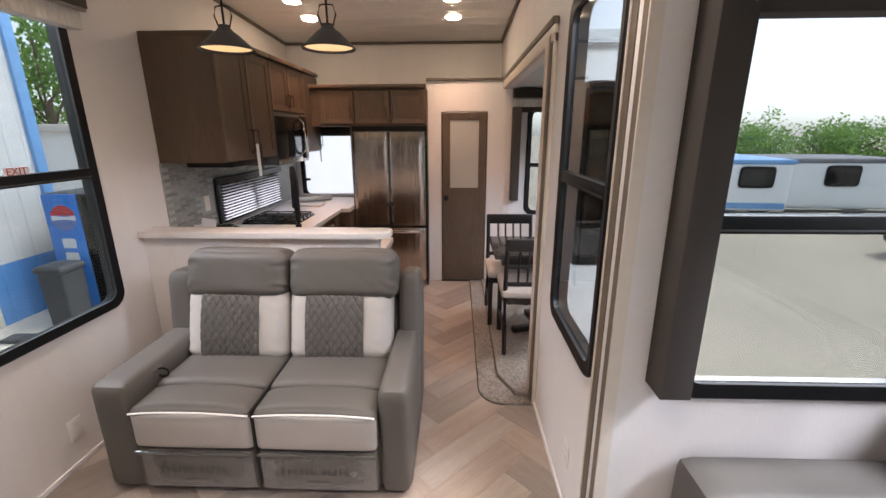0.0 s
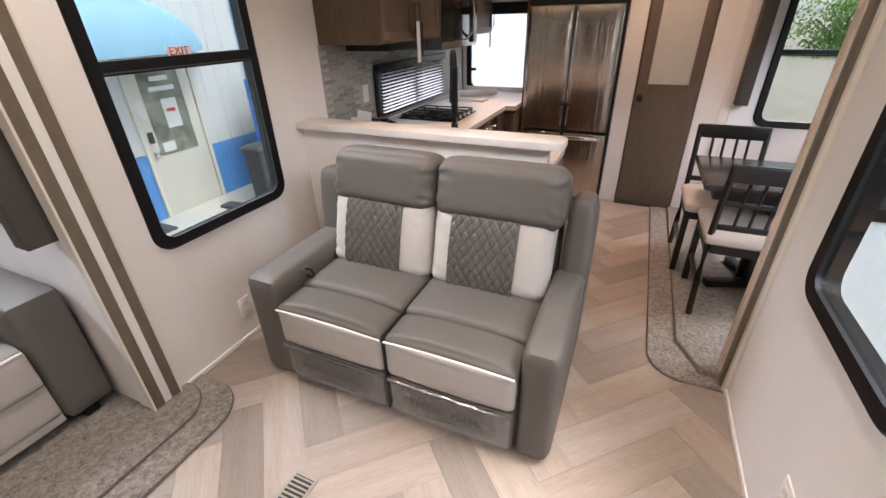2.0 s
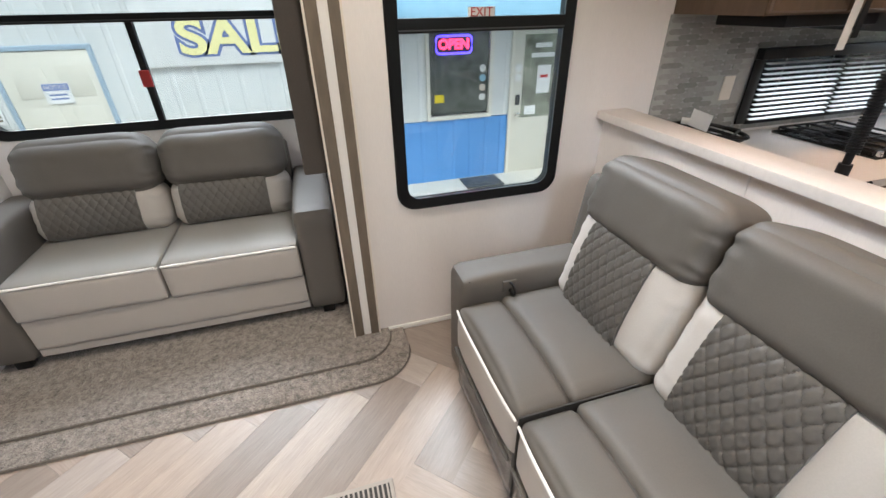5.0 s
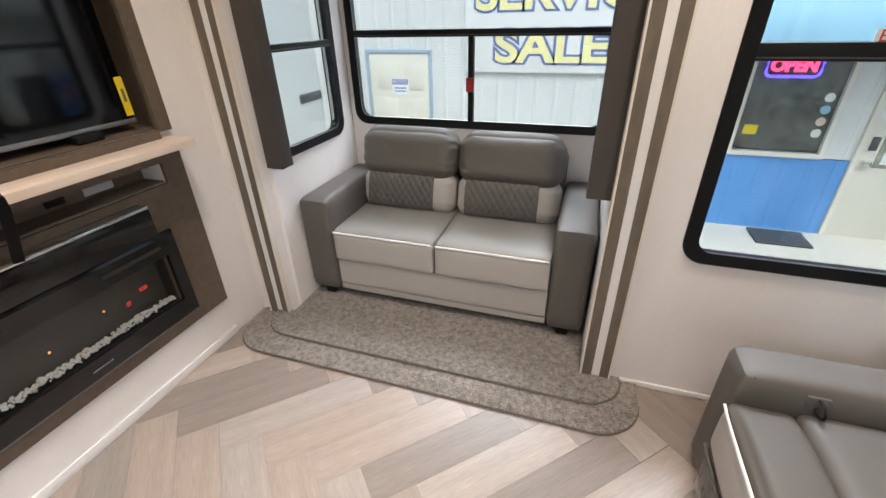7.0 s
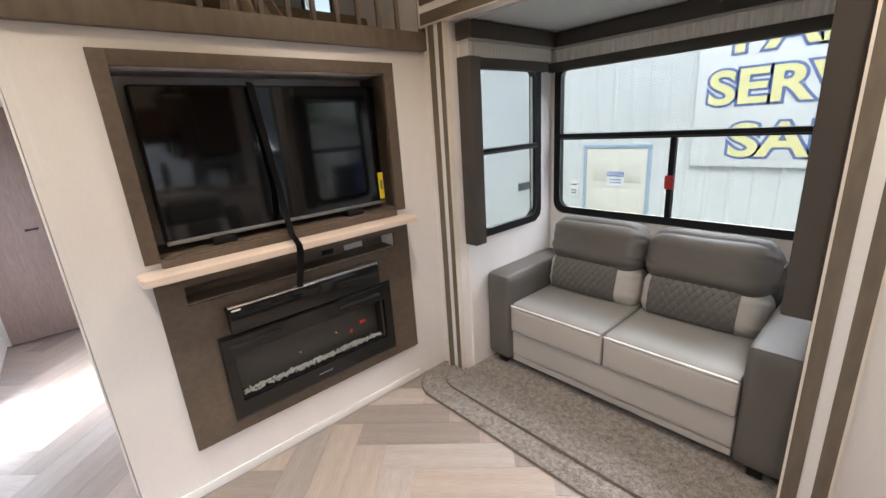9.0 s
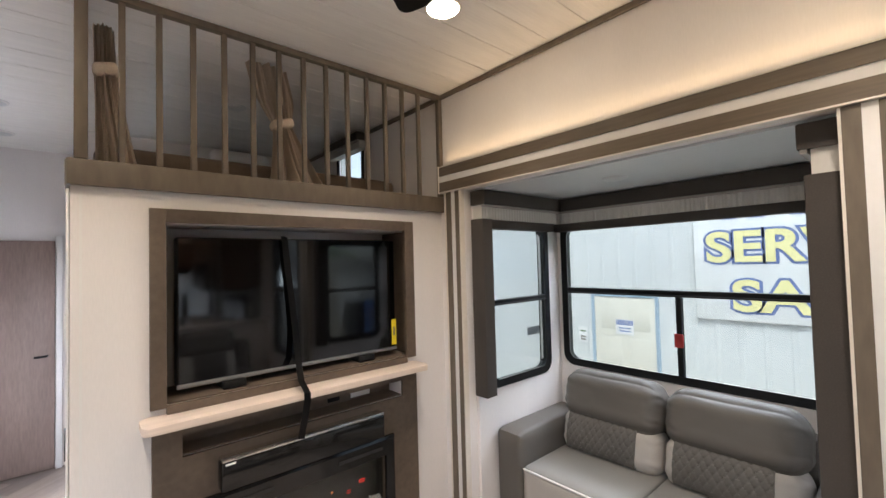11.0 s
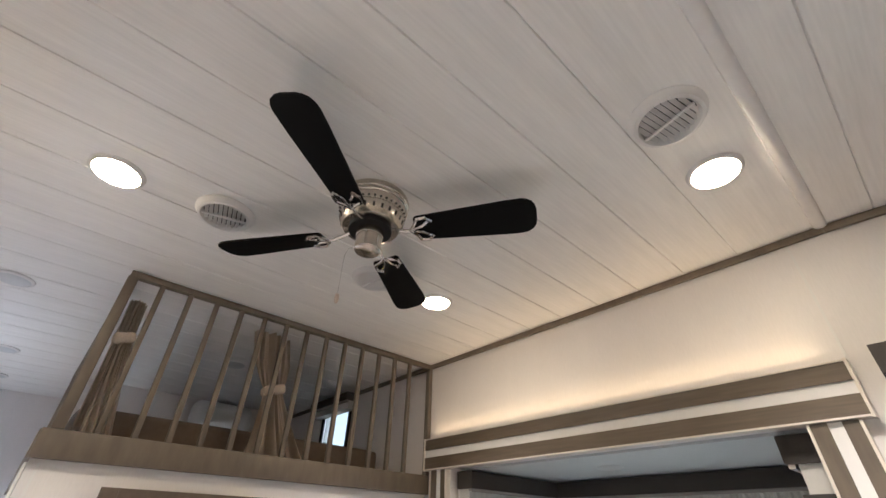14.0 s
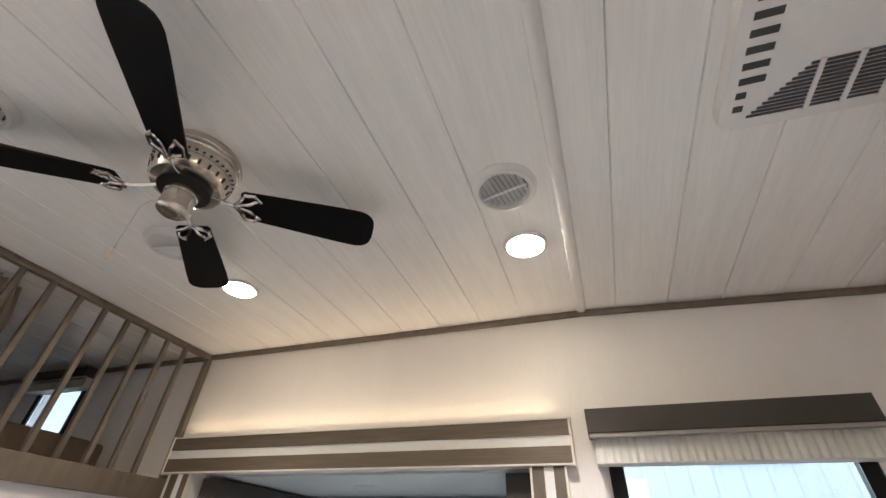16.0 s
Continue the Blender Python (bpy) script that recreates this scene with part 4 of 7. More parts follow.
strap = [(-0.217, -0.055, 1.845), (-0.228, -0.05, 1.72), (-0.243, -0.048, 1.58), (-0.262, -0.04, 1.38), (-0.262, -0.01, 1.23), (-0.25, 0.05, 1.15), (-0.238, 0.140, 1.124), (-0.235, 0.158, 1.118), (-0.234, 0.160, 1.085), (-0.231, 0.135, 1.0), (-0.228, 0.102, 0.915), (-0.228, 0.096, 0.895)]
rows = []
for x, y, z in strap:
    rows.append([b.verts.new((x + d, y, z + 0.2 * d)) for d in (-0.016, 0.016)])
for r0, r1 in zip(rows, rows[1:]):
    b.faces.new((r0[0], r0[1], r1[1], r1[0]))
bmesh.ops.solidify(b, geom=b.faces[:], thickness=0.004)
solo("transport_strap", b, M_PLASTIC, "black transport strap hanging over the television and mantel", "strap")
e = thing("fireplace_panel", (-0.31, 0.0, 0.24), "stained wood panel round the fireplace", "panel", kind="structure")
for a in ((0.005, 0.242, 0.108, 1.09), (1.20, 0.242, 1.30, 1.09), (0.108, 1.022, 1.20, 1.09), (0.108, 0.242, 1.20, 0.395), (0.108, 0.395, 0.235, 0.933), (1.06, 0.395, 1.20, 0.933), (0.235, 0.655, 1.06, 0.933)):
    part("board", slab([(a[0], a[1]), (a[2], a[1]), (a[2], a[3]), (a[0], a[3])], 0.002, 0.02, MW), M_PANELW, e, smooth=False)
b = box(-0.858, -0.295, 0.9335, 0.228, -0.001, 0.94)
box(-0.858, -0.13, 0.94, 0.228, -0.12, 1.02, bm=b)
part("niche_lining", b, M_PANELW, e, smooth=False)
solo("mantel_shelf", slab(rrect(1.335, 0.15, 0.03, 5), 1.088, 1.118, Matrix(((1, 0, 0, -0.958), (0, 1, 0, 0.001), (0, 0, 1, 0), (0, 0, 0, 1))), bevel=0.006), M_SHELF, "pale wood mantel shelf under the television", "shelf")
solo("wall_outlet", box(-0.72, -0.12, 0.95, -0.60, -0.114, 1.015, 0.002), M_WHITE, "white outlet plate in the mantel niche", "outlet")
solo("cable_outlet", box(-0.53, -0.12, 0.955, -0.46, -0.112, 1.015, 0.002), M_PLASTIC, "black cable socket in the mantel niche", "outlet")
e = thing("soundbar", (-0.29, 0.06, 0.76), "gloss black soundbar leaning over the fireplace", "soundbar")
part("body", box(-0.69, 0.021, 0.765, 0.105, 0.085, 0.885, 0.008), M_GLOSSB, e)
part("top_edge", box(-0.688, 0.022, 0.887, 0.103, 0.088, 0.899, 0.004), M_CHROME, e)
part("badge", box(0.05, 0.0855, 0.872, 0.09, 0.0865, 0.88), M_PAPER, e, smooth=False)
e = thing("electric_fireplace", (-0.31, 0.0, 0.31), "black electric fireplace with glass crystals, set in the panel", "fireplace")
F = plane_at((0.158, 0.021, 0.31), (-1, 0, 0), (0, 0, 1))
part("frame", ring([(0, 0), (0.94, 0), (0.94, 0.435), (0, 0.435)], [(0.05, 0.09), (0.885, 0.09), (0.885, 0.335), (0.05, 0.335)], 0.0, 0.024, F), M_GLOSSB, e, smooth=False)
part("firebox", box(-0.727, -0.075, 0.40, 0.108, -0.065, 0.645), M_FIREBACK, e, smooth=False)
for a in (box(-0.727, -0.19, 0.40, 0.108, 0.02, 0.404), box(-0.727, -0.19, 0.641, 0.108, 0.02, 0.645), box(-0.727, -0.19, 0.404, -0.722, 0.02, 0.641), box(0.103, -0.19, 0.404, 0.108, 0.02, 0.641)):
    part("lining", a, M_PLASTIC, e, smooth=False)
part("glass_front", box(-0.722, 0.012, 0.404, 0.103, 0.015, 0.641), pane_material("fireplace_glass", (0.85, 0.85, 0.84)), e, smooth=False)
part("vent_slot", box(-0.70, 0.0445, 0.683, -0.44, 0.0455, 0.70), M_SEAM, e, smooth=False)
part("vent_slot", box(-0.12, 0.0445, 0.683, 0.12, 0.0455, 0.70), M_SEAM, e, smooth=False)
part("maker_mark", box(-0.35, 0.0455, 0.36, -0.27, 0.0465, 0.366), M_GREYINK, e, smooth=False)
random.seed(4)
b = bmesh.new()
for k in range(480):
    x, yy, r = random.uniform(-0.71, 0.09), random.uniform(-0.035, 0.006), random.uniform(0.0035, 0.008)
    g = bmesh.new()
    bmesh.ops.create_icosphere(g, subdivisions=1, radius=r)
    for v in g.verts:
        v.co *= random.uniform(0.75, 1.2)
    bmesh.ops.translate(g, verts=g.verts, vec=(x, yy, 0.404 + r * 0.8 + random.uniform(0, 0.012)))
    join(b, g)
tagged(part("crystals", b, M_CRYSTAL, e, "bed of clear glass crystals", smooth=False), kind="stuff")
FD = plane_at((-0.57, 0.009, 0.54), (-1, 0, 0), (0, 0, 1))
for k, (u, v, w, h) in enumerate(((0, 0, 0.015, 0.004), (0, 0.010, 0.015, 0.004), (0.02, 0, 0.015, 0.004), (0.02, 0.010, 0.015, 0.004), (-0.07, -0.03, 0.02, 0.003), (-0.07, -0.018, 0.02, 0.003))):
    part("led_digit", slab([(u, v), (u + w, v), (u + w, v + h), (u, v + h)], 0, 0.001, FD), M_LEDR, e, smooth=False)
for x, z in ((-0.23, 0.475), (-0.45, 0.505)):
    part("ember_light", cyl((x, -0.064, z), (x, -0.062, z), 0.005, n=10), M_FLAME, e)


# ---- sofas ----
def quilt(x0, x1, z0, z1, y, face, m=None, step=0.032, amp=0.006, nx=40, nz=34, depth=0.012, barrel=0.0):
    """A padded panel with diamond stitching in the xz plane; face: +1 or -1 along y."""
    b = bmesh.new()
    g = []
    for j in range(nz + 1):
        row = []
        for i in range(nx + 1):
            u, v = i / nx, j / nz
            x, z = x0 + (x1 - x0) * u, z0 + (z1 - z0) * v
            p, q = (x / step + z / (step * 1.5)) * math.pi, (x / step - z / (step * 1.5)) * math.pi
            puff = amp * min(1.0, 1.7 * abs(math.sin(p / 2) * math.sin(q / 2)) ** 0.5)
            crown = depth * (1 - (2 * u - 1) ** 4) * (1 - (2 * v - 1) ** 4) ** 0.5 + barrel * math.sqrt(max(0.0, 1 - (1.9 * v - 0.95) ** 2))
            row.append(b.verts.new((x, y + face * (puff + crown), z)))
        g.append(row)
    for j in range(nz):
        for i in range(nx):
            q = (g[j][i], g[j][i + 1], g[j + 1][i + 1], g[j + 1][i])
            b.faces.new(q if face < 0 else q[::-1])
    rim = [g[0][i] for i in range(nx + 1)] + [g[j][nx] for j in range(1, nz + 1)] + [g[nz][i] for i in range(nx - 1, -1, -1)] + [g[j][0] for j in range(nz - 1, 0, -1)]
    back = [b.verts.new((v.co.x, y - face * 0.02, v.co.z)) for v in rim]
    for i in range(len(rim)):
        k = (i + 1) % len(rim)
        b.faces.new((rim[i], rim[k], back[k], back[i]))
    bmesh.ops.recalc_face_normals(b, faces=b.faces)
    if m is not None:
        bmesh.ops.transform(b, matrix=m, verts=b.verts)
    return b


def wrinkled(b, x0, x1, m, f=1.0, pinch=0.0):
    """Gathered creases that run in from the side seams of a cushion; pinch draws its ends in."""
    zs = [v.co.z for v in b.verts]
    zm = (min(zs) + max(zs)) / 2
    for v in b.verts:
        d = min(v.co.x - x0, x1 - v.co.x)
        e = max(0.0, 1 - max(d, 0.0) / 0.12)
        a = 0.0062 * f * e ** 1.5
        v.co.z = zm + (v.co.z - zm) * (1 - pinch * e ** 2)
        v.co.y += a * math.sin(v.co.z * 105 + 4 * noise.noise(v.co * 14)) + 0.0030 * f * noise.noise(v.co * 9) + 0.002 * f * noise.noise(v.co * 22)
        v.co.z += 0.004 * f * noise.noise(v.co * 7 + Vector((3, 1, 5)))
    bmesh.ops.transform(b, matrix=m, verts=b.verts)
    return b


def crowned(b, x0, x1, drop):
    """Lets the upper side of a cushion fall away towards both ends."""
    zs = [v.co.z for v in b.verts]
    lo, hi = min(zs), max(zs)
    for v in b.verts:
        u = min(1.0, abs(2 * (v.co.x - x0) / (x1 - x0) - 1))
        v.co.z -= drop * u ** 2.6 * (v.co.z - lo) / (hi - lo)
    return b


def recliner(loc):
    """Two-seat recliner facing -y. Origin at the floor, front middle."""
    e = thing("reclining_loveseat", (0, 0, 0), "grey leatherette two-seat recliner with pale quilted back cushions", "sofa")
    # x from -0.725 to 0.725, front y = 0, back y = 0.80
    for s in (-1, 1):
        xa, xb = (-0.700, -0.525) if s < 0 else (0.585, 0.724)
        arm = part("arm", cushion(xa, 0.02, 0.02, xb, 0.64, 0.565, 0.035, (0.004, 0.004, 0.006)), M_LEATHER, e)
        part("arm_seam", tube([(-0.54 if s < 0 else 0.60, y, 0.567 - 0.012) for y in (0.05, 0.3, 0.62)], 0.003, 6), M_SEAM, arm)
        part("back_wing", cushion(xa + (0.03 if s > 0 else 0), 0.58, 0.05, xb - (0.0 if s > 0 else 0.03), 0.80, 0.885, 0.035, (0.01, 0.0, 0.01), m=Matrix.Translation((0, 0.62, 0.5)) @ Matrix.Rotation(radians(-7), 4, "X") @ Matrix.Translation((0, -0.62, -0.5))), M_LEATHER, e)
    part("base", box(-0.53, 0.06, 0.03, 0.59, 0.72, 0.30, 0.01), M_LEATHER, e)
    part("back_shell", box(-0.53, 0.66, 0.05, 0.59, 0.79, 0.90, 0.03, m=Matrix.Translation((0, 0.7, 0.4)) @ Matrix.Rotation(radians(-4), 4, "X") @ Matrix.Translation((0, -0.7, -0.4))), M_LEATHER, e)
    tilt = Matrix.Translation((0, 0.42, 0.47)) @ Matrix.Rotation(radians(-16), 4, "X") @ Matrix.Translation((0, -0.42, -0.47))
    for s in (-1, 1):
        x0, x1 = (-0.522, 0.026) if s < 0 else (0.034, 0.582)
        seat = part("seat_cushion", crowned(cushion(x0, 0.178, 0.30, x1, 0.56, 0.492, 0.028, (0, 0, 0.014), 13), x0, x1, 0.014), M_LEATHER, e)
        part("seat_front", crowned(cushion(x0, 0.0, 0.30, x1, 0.180, 0.486, 0.026, (0, 0.012, 0.012), 13), x0, x1, 0.024), M_LEATHER, e)
        part("front_panel", crowned(cushion(x0 + 0.002, -0.004, 0.268, x1 - 0.002, 0.05, 0.468, 0.024, (0, 0.020, 0), 13), x0, x1, 0.026), M_LEATHERL, e, "pale grey front panel")
        part("piping", tube([(x0 + 0.006 + (x1 - x0 - 0.012) * k / 16, -0.004 - 0.018 * (1 - abs(k / 8 - 1) ** 3), 0.470 - 0.026 * abs(k / 8 - 1) ** 2.6) for k in range(17)], 0.0048, 6), M_PIPING, e, "white piping")
        part("footrest", cushion(x0 + 0.004, 0.012, 0.035, x1 - 0.004, 0.07, 0.264, 0.02, (0, 0.004, 0)), M_LEATHER, e)
        b = cushion(x0 + 0.012, 0.0, 0.055, x1 - 0.012, 0.006, 0.258, 0.003, (0, 0.006, 0), 31)
        for v in b.verts:
            v.co.y -= 0.006 * max(0.0, noise.noise(v.co * 26) + 0.6 * noise.noise(v.co * 60))
        wrap = part("plastic_wrap", b, M_WRAP, e, "clear plastic wrap with dark printing")
        wrap.visible_shadow = False
        cx = (x0 + x1) / 2
        # the wrap bunches into a shiny roll along its upper edge
        rows_ = []
        g = bmesh.new()
        for k in range(61):
            xx = x0 + 0.012 + (x1 - x0 - 0.024) * k / 60
            rad = 0.008 + 0.004 * noise.noise(Vector((xx * 30, s, 0)))
            zz = 0.252 + 0.007 * noise.noise(Vector((xx * 14, s, 3)))
            rows_.append([g.verts.new((xx, -0.013 + rad * math.cos(a), zz + rad * math.sin(a))) for a in [q * math.pi / 4 for q in range(8)]])
        for r0, r1 in zip(rows_, rows_[1:]):
            for q in range(8):
                g.faces.new((r0[q], r0[(q + 1) % 8], r1[(q + 1) % 8], r1[q]))
        bmesh.ops.recalc_face_normals(g, faces=g.faces)
        part("wrap_fold", g, M_FOLD, wrap, "bunched clear plastic edge")
        for k in range(12):
            if k == 6:
                continue
            xa = cx - 0.155 + 0.026 * k
            part("print_bar", box(xa, -0.0205, 0.156, xa + 0.007, -0.0193, 0.190), M_PRINT, wrap, smooth=False)
            part("print_bar", box(xa + 0.008, -0.0205, (0.182, 0.170, 0.156)[k % 3], xa + 0.019, -0.0193, (0.190, 0.178, 0.164)[k % 3]), M_PRINT, wrap, smooth=False)
        part("print_bar", box(cx - 0.05, -0.0198, 0.118, cx + 0.05, -0.0186, 0.124), M_PRINT, wrap, smooth=False)
        # back: head roll, pale side pads and a quilted middle
        part("head_cushion", wrinkled(cushion(x0 - 0.002, 0.395, 0.795, x1 + (0.03 if s > 0 else 0), 0.62, 1.062, 0.058, (0.0, 0.016, 0.012), 35), x0, x1 + (0.03 if s > 0 else 0), tilt, 1.0, 0.10), M_LEATHER, e)
        part("back_cushion", wrinkled(cushion(x0 + 0.002, 0.415, 0.470, x1 - 0.002, 0.60, 0.845, 0.05, (0.0, 0.022, 0), 31), x0, x1, tilt, 0.55), M_LEATHERW, e, "cream back cushion")
        w = (x1 - x0)
        part("quilted_panel", quilt(x0 + 0.102, x1 - 0.14, 0.482, 0.822, 0.414, -1, tilt, 0.021, 0.0085, 72, 64, 0.004, 0.024), M_QUILT, e, "dark quilted panel")
    part("centre_seam", box(0.027, 0.0, 0.06, 0.033, 0.42, 0.47), M_SEAM, e, smooth=False)
    lever = part("recline_pull", tube([(-0.50 + 0.030 * math.cos(a), 0.22, 0.515 + 0.022 * math.sin(a)) for a in [k * math.pi / 8 for k in range(16)]], 0.005, 6, closed=True), M_PLASTIC, e, "black pull ring")
    part("pull_base", box(-0.53, 0.19, 0.49, -0.518, 0.25, 0.54, 0.004), M_LEATHER, e)
    e.matrix_world = loc
    return e


recliner(pose(-0.212, 2.28, 0.0))


def slide_sofa(loc, label, width=1.62):
    """Two-seat sleeper sofa facing -y. Origin at the floor, front middle."""
    e = thing("sleeper_sofa", (0, 0, 0), label, "sofa", group="slide sofas")
    h = width / 2
    for s in (-1, 1):
        xa, xb = sorted((s * (h - 0.19), s * h))
        part("arm", cushion(xa, -0.02, 0.05, xb, 0.70, 0.635, 0.03, (0.004, 0.004, 0.008)), M_LEATHER, e)
        for y in (0.04, 0.62):
            part("foot", box(s * (h - 0.10) - 0.03, y - 0.03, 0.0, s * (h - 0.10) + 0.03, y + 0.03, 0.05, 0.004), M_PLASTIC, e)
        x0, x1 = sorted((s * 0.003, s * (h - 0.192)))
        part("seat_cushion", cushion(x0, -0.005, 0.265, x1, 0.56, 0.462, 0.022, (0, 0.004, 0.010)), M_LEATHERM, e, "mid grey seat cushion")
        part("seat_front", cushion(x0 + 0.003, -0.016, 0.268, x1 - 0.003, 0.03, 0.444, 0.014, (0, 0.006, 0)), M_LEATHERL, e, "pale grey cushion front")
        part("piping", tube([(x0 + 0.01 + (x1 - x0 - 0.02) * k / 8, -0.018, 0.449) for k in range(9)], 0.0055, 6), M_PIPING, e, "white piping")
        tilt = Matrix.Translation((0, 0.42, 0.48)) @ Matrix.Rotation(radians(-15), 4, "X") @ Matrix.Translation((0, -0.42, -0.48))
        part("head_cushion", wrinkled(cushion(x0 + 0.002, 0.318, 0.655, x1 - 0.002, 0.55, 0.945, 0.085, (0, 0.014, 0.012), 31), x0, x1, tilt, 1.2, 0.16), M_LEATHER, e)
        part("back_cushion", wrinkled(cushion(x0 + 0.004, 0.352, 0.45, x1 - 0.004, 0.56, 0.70, 0.075, (0, 0.010, 0), 25), x0, x1, tilt, 0.8), M_LEATHERL, e, "pale side pads of the back")
        part("quilted_panel", quilt(x0 + 0.065, x1 - 0.125, 0.466, 0.690, 0.380, -1, tilt, 0.021, 0.008, 72, 56, 0.003, 0.042), M_QUILT, e, "dark quilted panel")
    part("front_panel", cushion(-h + 0.193, 0.0, 0.095, h - 0.193, 0.08, 0.262, 0.012, (0, 0.004, 0)), M_LEATHERL, e, "pale grey front panel")
    part("kick_panel", cushion(-h + 0.193, 0.006, 0.05, h - 0.193, 0.08, 0.094, 0.008), M_LEATHERL, e, "pale grey kick panel")
    part("base", box(-h + 0.19, 0.07, 0.06, h - 0.19, 0.68, 0.265, 0.01), M_LEATHER, e)
    part("back_shell", box(-h + 0.19, 0.58, 0.06, h - 0.19, 0.705, 0.80, 0.02), M_LEATHER, e)
    e.matrix_world = loc
    return e


slide_sofa(pose(-1.42, 1.05, 0.033, 0, 0, 90), "grey and pale leatherette sleeper sofa in the window slide")
slide_sofa(pose(1.42, 1.05, 0.033, 0, 0, -90), "grey leatherette sleeper sofa under the lot-side window")

# ---- ceiling fan, downlights, vents ----
FX, FY = 0.045, 1.153
e = thing("ceiling_fan", (FX, FY, ZC), "brushed nickel ceiling fan with four black blades", "ceiling fan")
c = (FX, FY, 0)
part("canopy", lathe([(0.0, ZC), (0.116, ZC - 0.0008), (0.120, ZC - 0.012), (0.119, ZC - 0.024), (0.115, ZC - 0.026), (0.117, ZC - 0.029), (0.116, ZC - 0.038), (0.112, ZC - 0.040), (0.113, ZC - 0.044), (0.107, ZC - 0.0697), (0.0, ZC - 0.0705)], c, 48), M_NICKEL, e)
for k in range(36):
    a = 2 * math.pi * k / 36
    part("rivet", cyl((FX + 0.1065 * math.cos(a), FY + 0.1065 * math.sin(a), ZC - 0.0615), (FX + 0.1115 * math.cos(a), FY + 0.1115 * math.sin(a), ZC - 0.0615), 0.004, n=6), M_SEAM, e)
part("motor_housing", lathe([(0.0, ZC - 0.0697), (0.106, ZC - 0.0705), (0.107, ZC - 0.078), (0.100, ZC - 0.1025), (0.092, ZC - 0.1164), (0.0, ZC - 0.1173)], c, 40), M_NICKEL, e)
for k in range(24):
    a = 2 * math.pi * k / 24
    part("cooling_slot", box(-0.0012, -0.0035, -0.008, 0.0012, 0.0035, 0.008, m=Matrix.Translation((FX + 0.1032 * math.cos(a), FY + 0.1032 * math.sin(a), ZC - 0.092)) @ Matrix.Rotation(a, 4, "Z") @ Matrix.Rotation(radians(16), 4, "Y")), M_SEAM, e, smooth=False)
part("rotor", lathe([(0.0, ZC - 0.1164), (0.070, ZC - 0.1173), (0.070, ZC - 0.1296), (0.0, ZC - 0.1304)], c, 32), M_PLASTIC, e)
part("switch_housing", lathe([(0.0, ZC - 0.1271), (0.044, ZC - 0.1279), (0.044, ZC - 0.150), (0.042, ZC - 0.152), (0.042, ZC - 0.203), (0.036, ZC - 0.209), (0.012, ZC - 0.212), (0.0, ZC - 0.2125)], c, 32), M_NICKEL, e)
for k in range(4):
    rot = pose(FX, FY, ZC - 0.1353, 0, 0, 35.6 + 90 * k)
    o = [(0.155, -0.040), (0.165, -0.047), (0.44, -0.064), (0.490, -0.065), (0.508, -0.061), (0.522, -0.052), (0.531, -0.038), (0.535, -0.02), (0.535, 0.02), (0.531, 0.038), (0.522, 0.052), (0.508, 0.061), (0.490, 0.065), (0.44, 0.064), (0.165, 0.047), (0.155, 0.040)]
    blade = part("blade", slab(o, -0.003, 0.003, rot @ Matrix.Rotation(radians(-13), 4, "X")), M_BLADE, e, "flat black blade", smooth=False)
    b = tube([rot @ Vector((r, 0, z)) for r, z in ((0.07, 0.012), (0.10, 0.0), (0.125, -0.008), (0.15, -0.01))], 0.006, 8)
    tl = rot @ Matrix.Rotation(radians(-13), 4, "X")
    for s in (-1, 1):
        tube([tl @ Vector(p) for p in ((0.14, 0, -0.010), (0.155, s * 0.018, -0.009), (0.168, s * 0.042, -0.008), (0.195, s * 0.044, -0.008), (0.212, s * 0.026, -0.008))], 0.0058, 6, b)
        tube([tl @ Vector(p) for p in ((0.145, s * 0.004, -0.009), (0.18, s * 0.012, -0.008), (0.20, s * 0.028, -0.008), (0.205, s * 0.036, -0.008))], 0.005, 6, b)
    part("blade_iron", b, M_CHROME, e, "pierced chrome blade bracket")
KX, KY = FX + 0.046, FY - 0.058
chain = part("pull_chain", tube([(FX + 0.030, FY - 0.032, ZC - 0.185), (FX + 0.040, FY - 0.048, ZC - 0.19), (KX, KY, ZC - 0.215), (KX, KY, 2.41)], 0.0005, 4), M_NICKEL, e)
part("chain_knob", lathe([(0.0, 0.016), (0.006, 0.012), (0.007, -0.004), (0.004, -0.016), (0.0, -0.017)], (KX, KY, 2.398), 12), M_SHELF, chain, "small wooden knob")


def downlight(x, y, on=True, watts=LAMP_W, color=WARM):
    z = ceil_z(y)
    e = thing("downlight", (x, y, z), "round recessed ceiling light, lit" if on else "round recessed ceiling light, unlit", "downlight", group="ceiling downlights")
    part("trim_ring", lathe([(0.080, z), (0.079, z - 0.006), (0.074, z - 0.010), (0.068, z - 0.011), (0.065, z - 0.006)], (x, y, 0), 32), M_WHITE, e)
    part("lens", lathe([(0.0, z - 0.022), (0.035, z - 0.020), (0.056, z - 0.015), (0.067, z - 0.008)], (x, y, 0), 28), M_BULB if on else M_OFF, e)
    if on:
        disc_lamp(x, y, z - 0.085, watts, color=color)


for x, y in ((0.73, 0.705), (-0.636, 2.0), (-0.60, 0.745), (0.73, 2.0)):
    downlight(x, y)
for x, y in ((-0.635, 4.93), (0.672, 4.93), (0.665, 4.47), (-0.62, 4.47)):
    downlight(x, y, watts=LAMP_W * 0.40, color=AMBER)
for x, y in ((0.95, -0.45), (1.0, -2.5), (0.96, -1.7)):
    downlight(x, y, on=False)


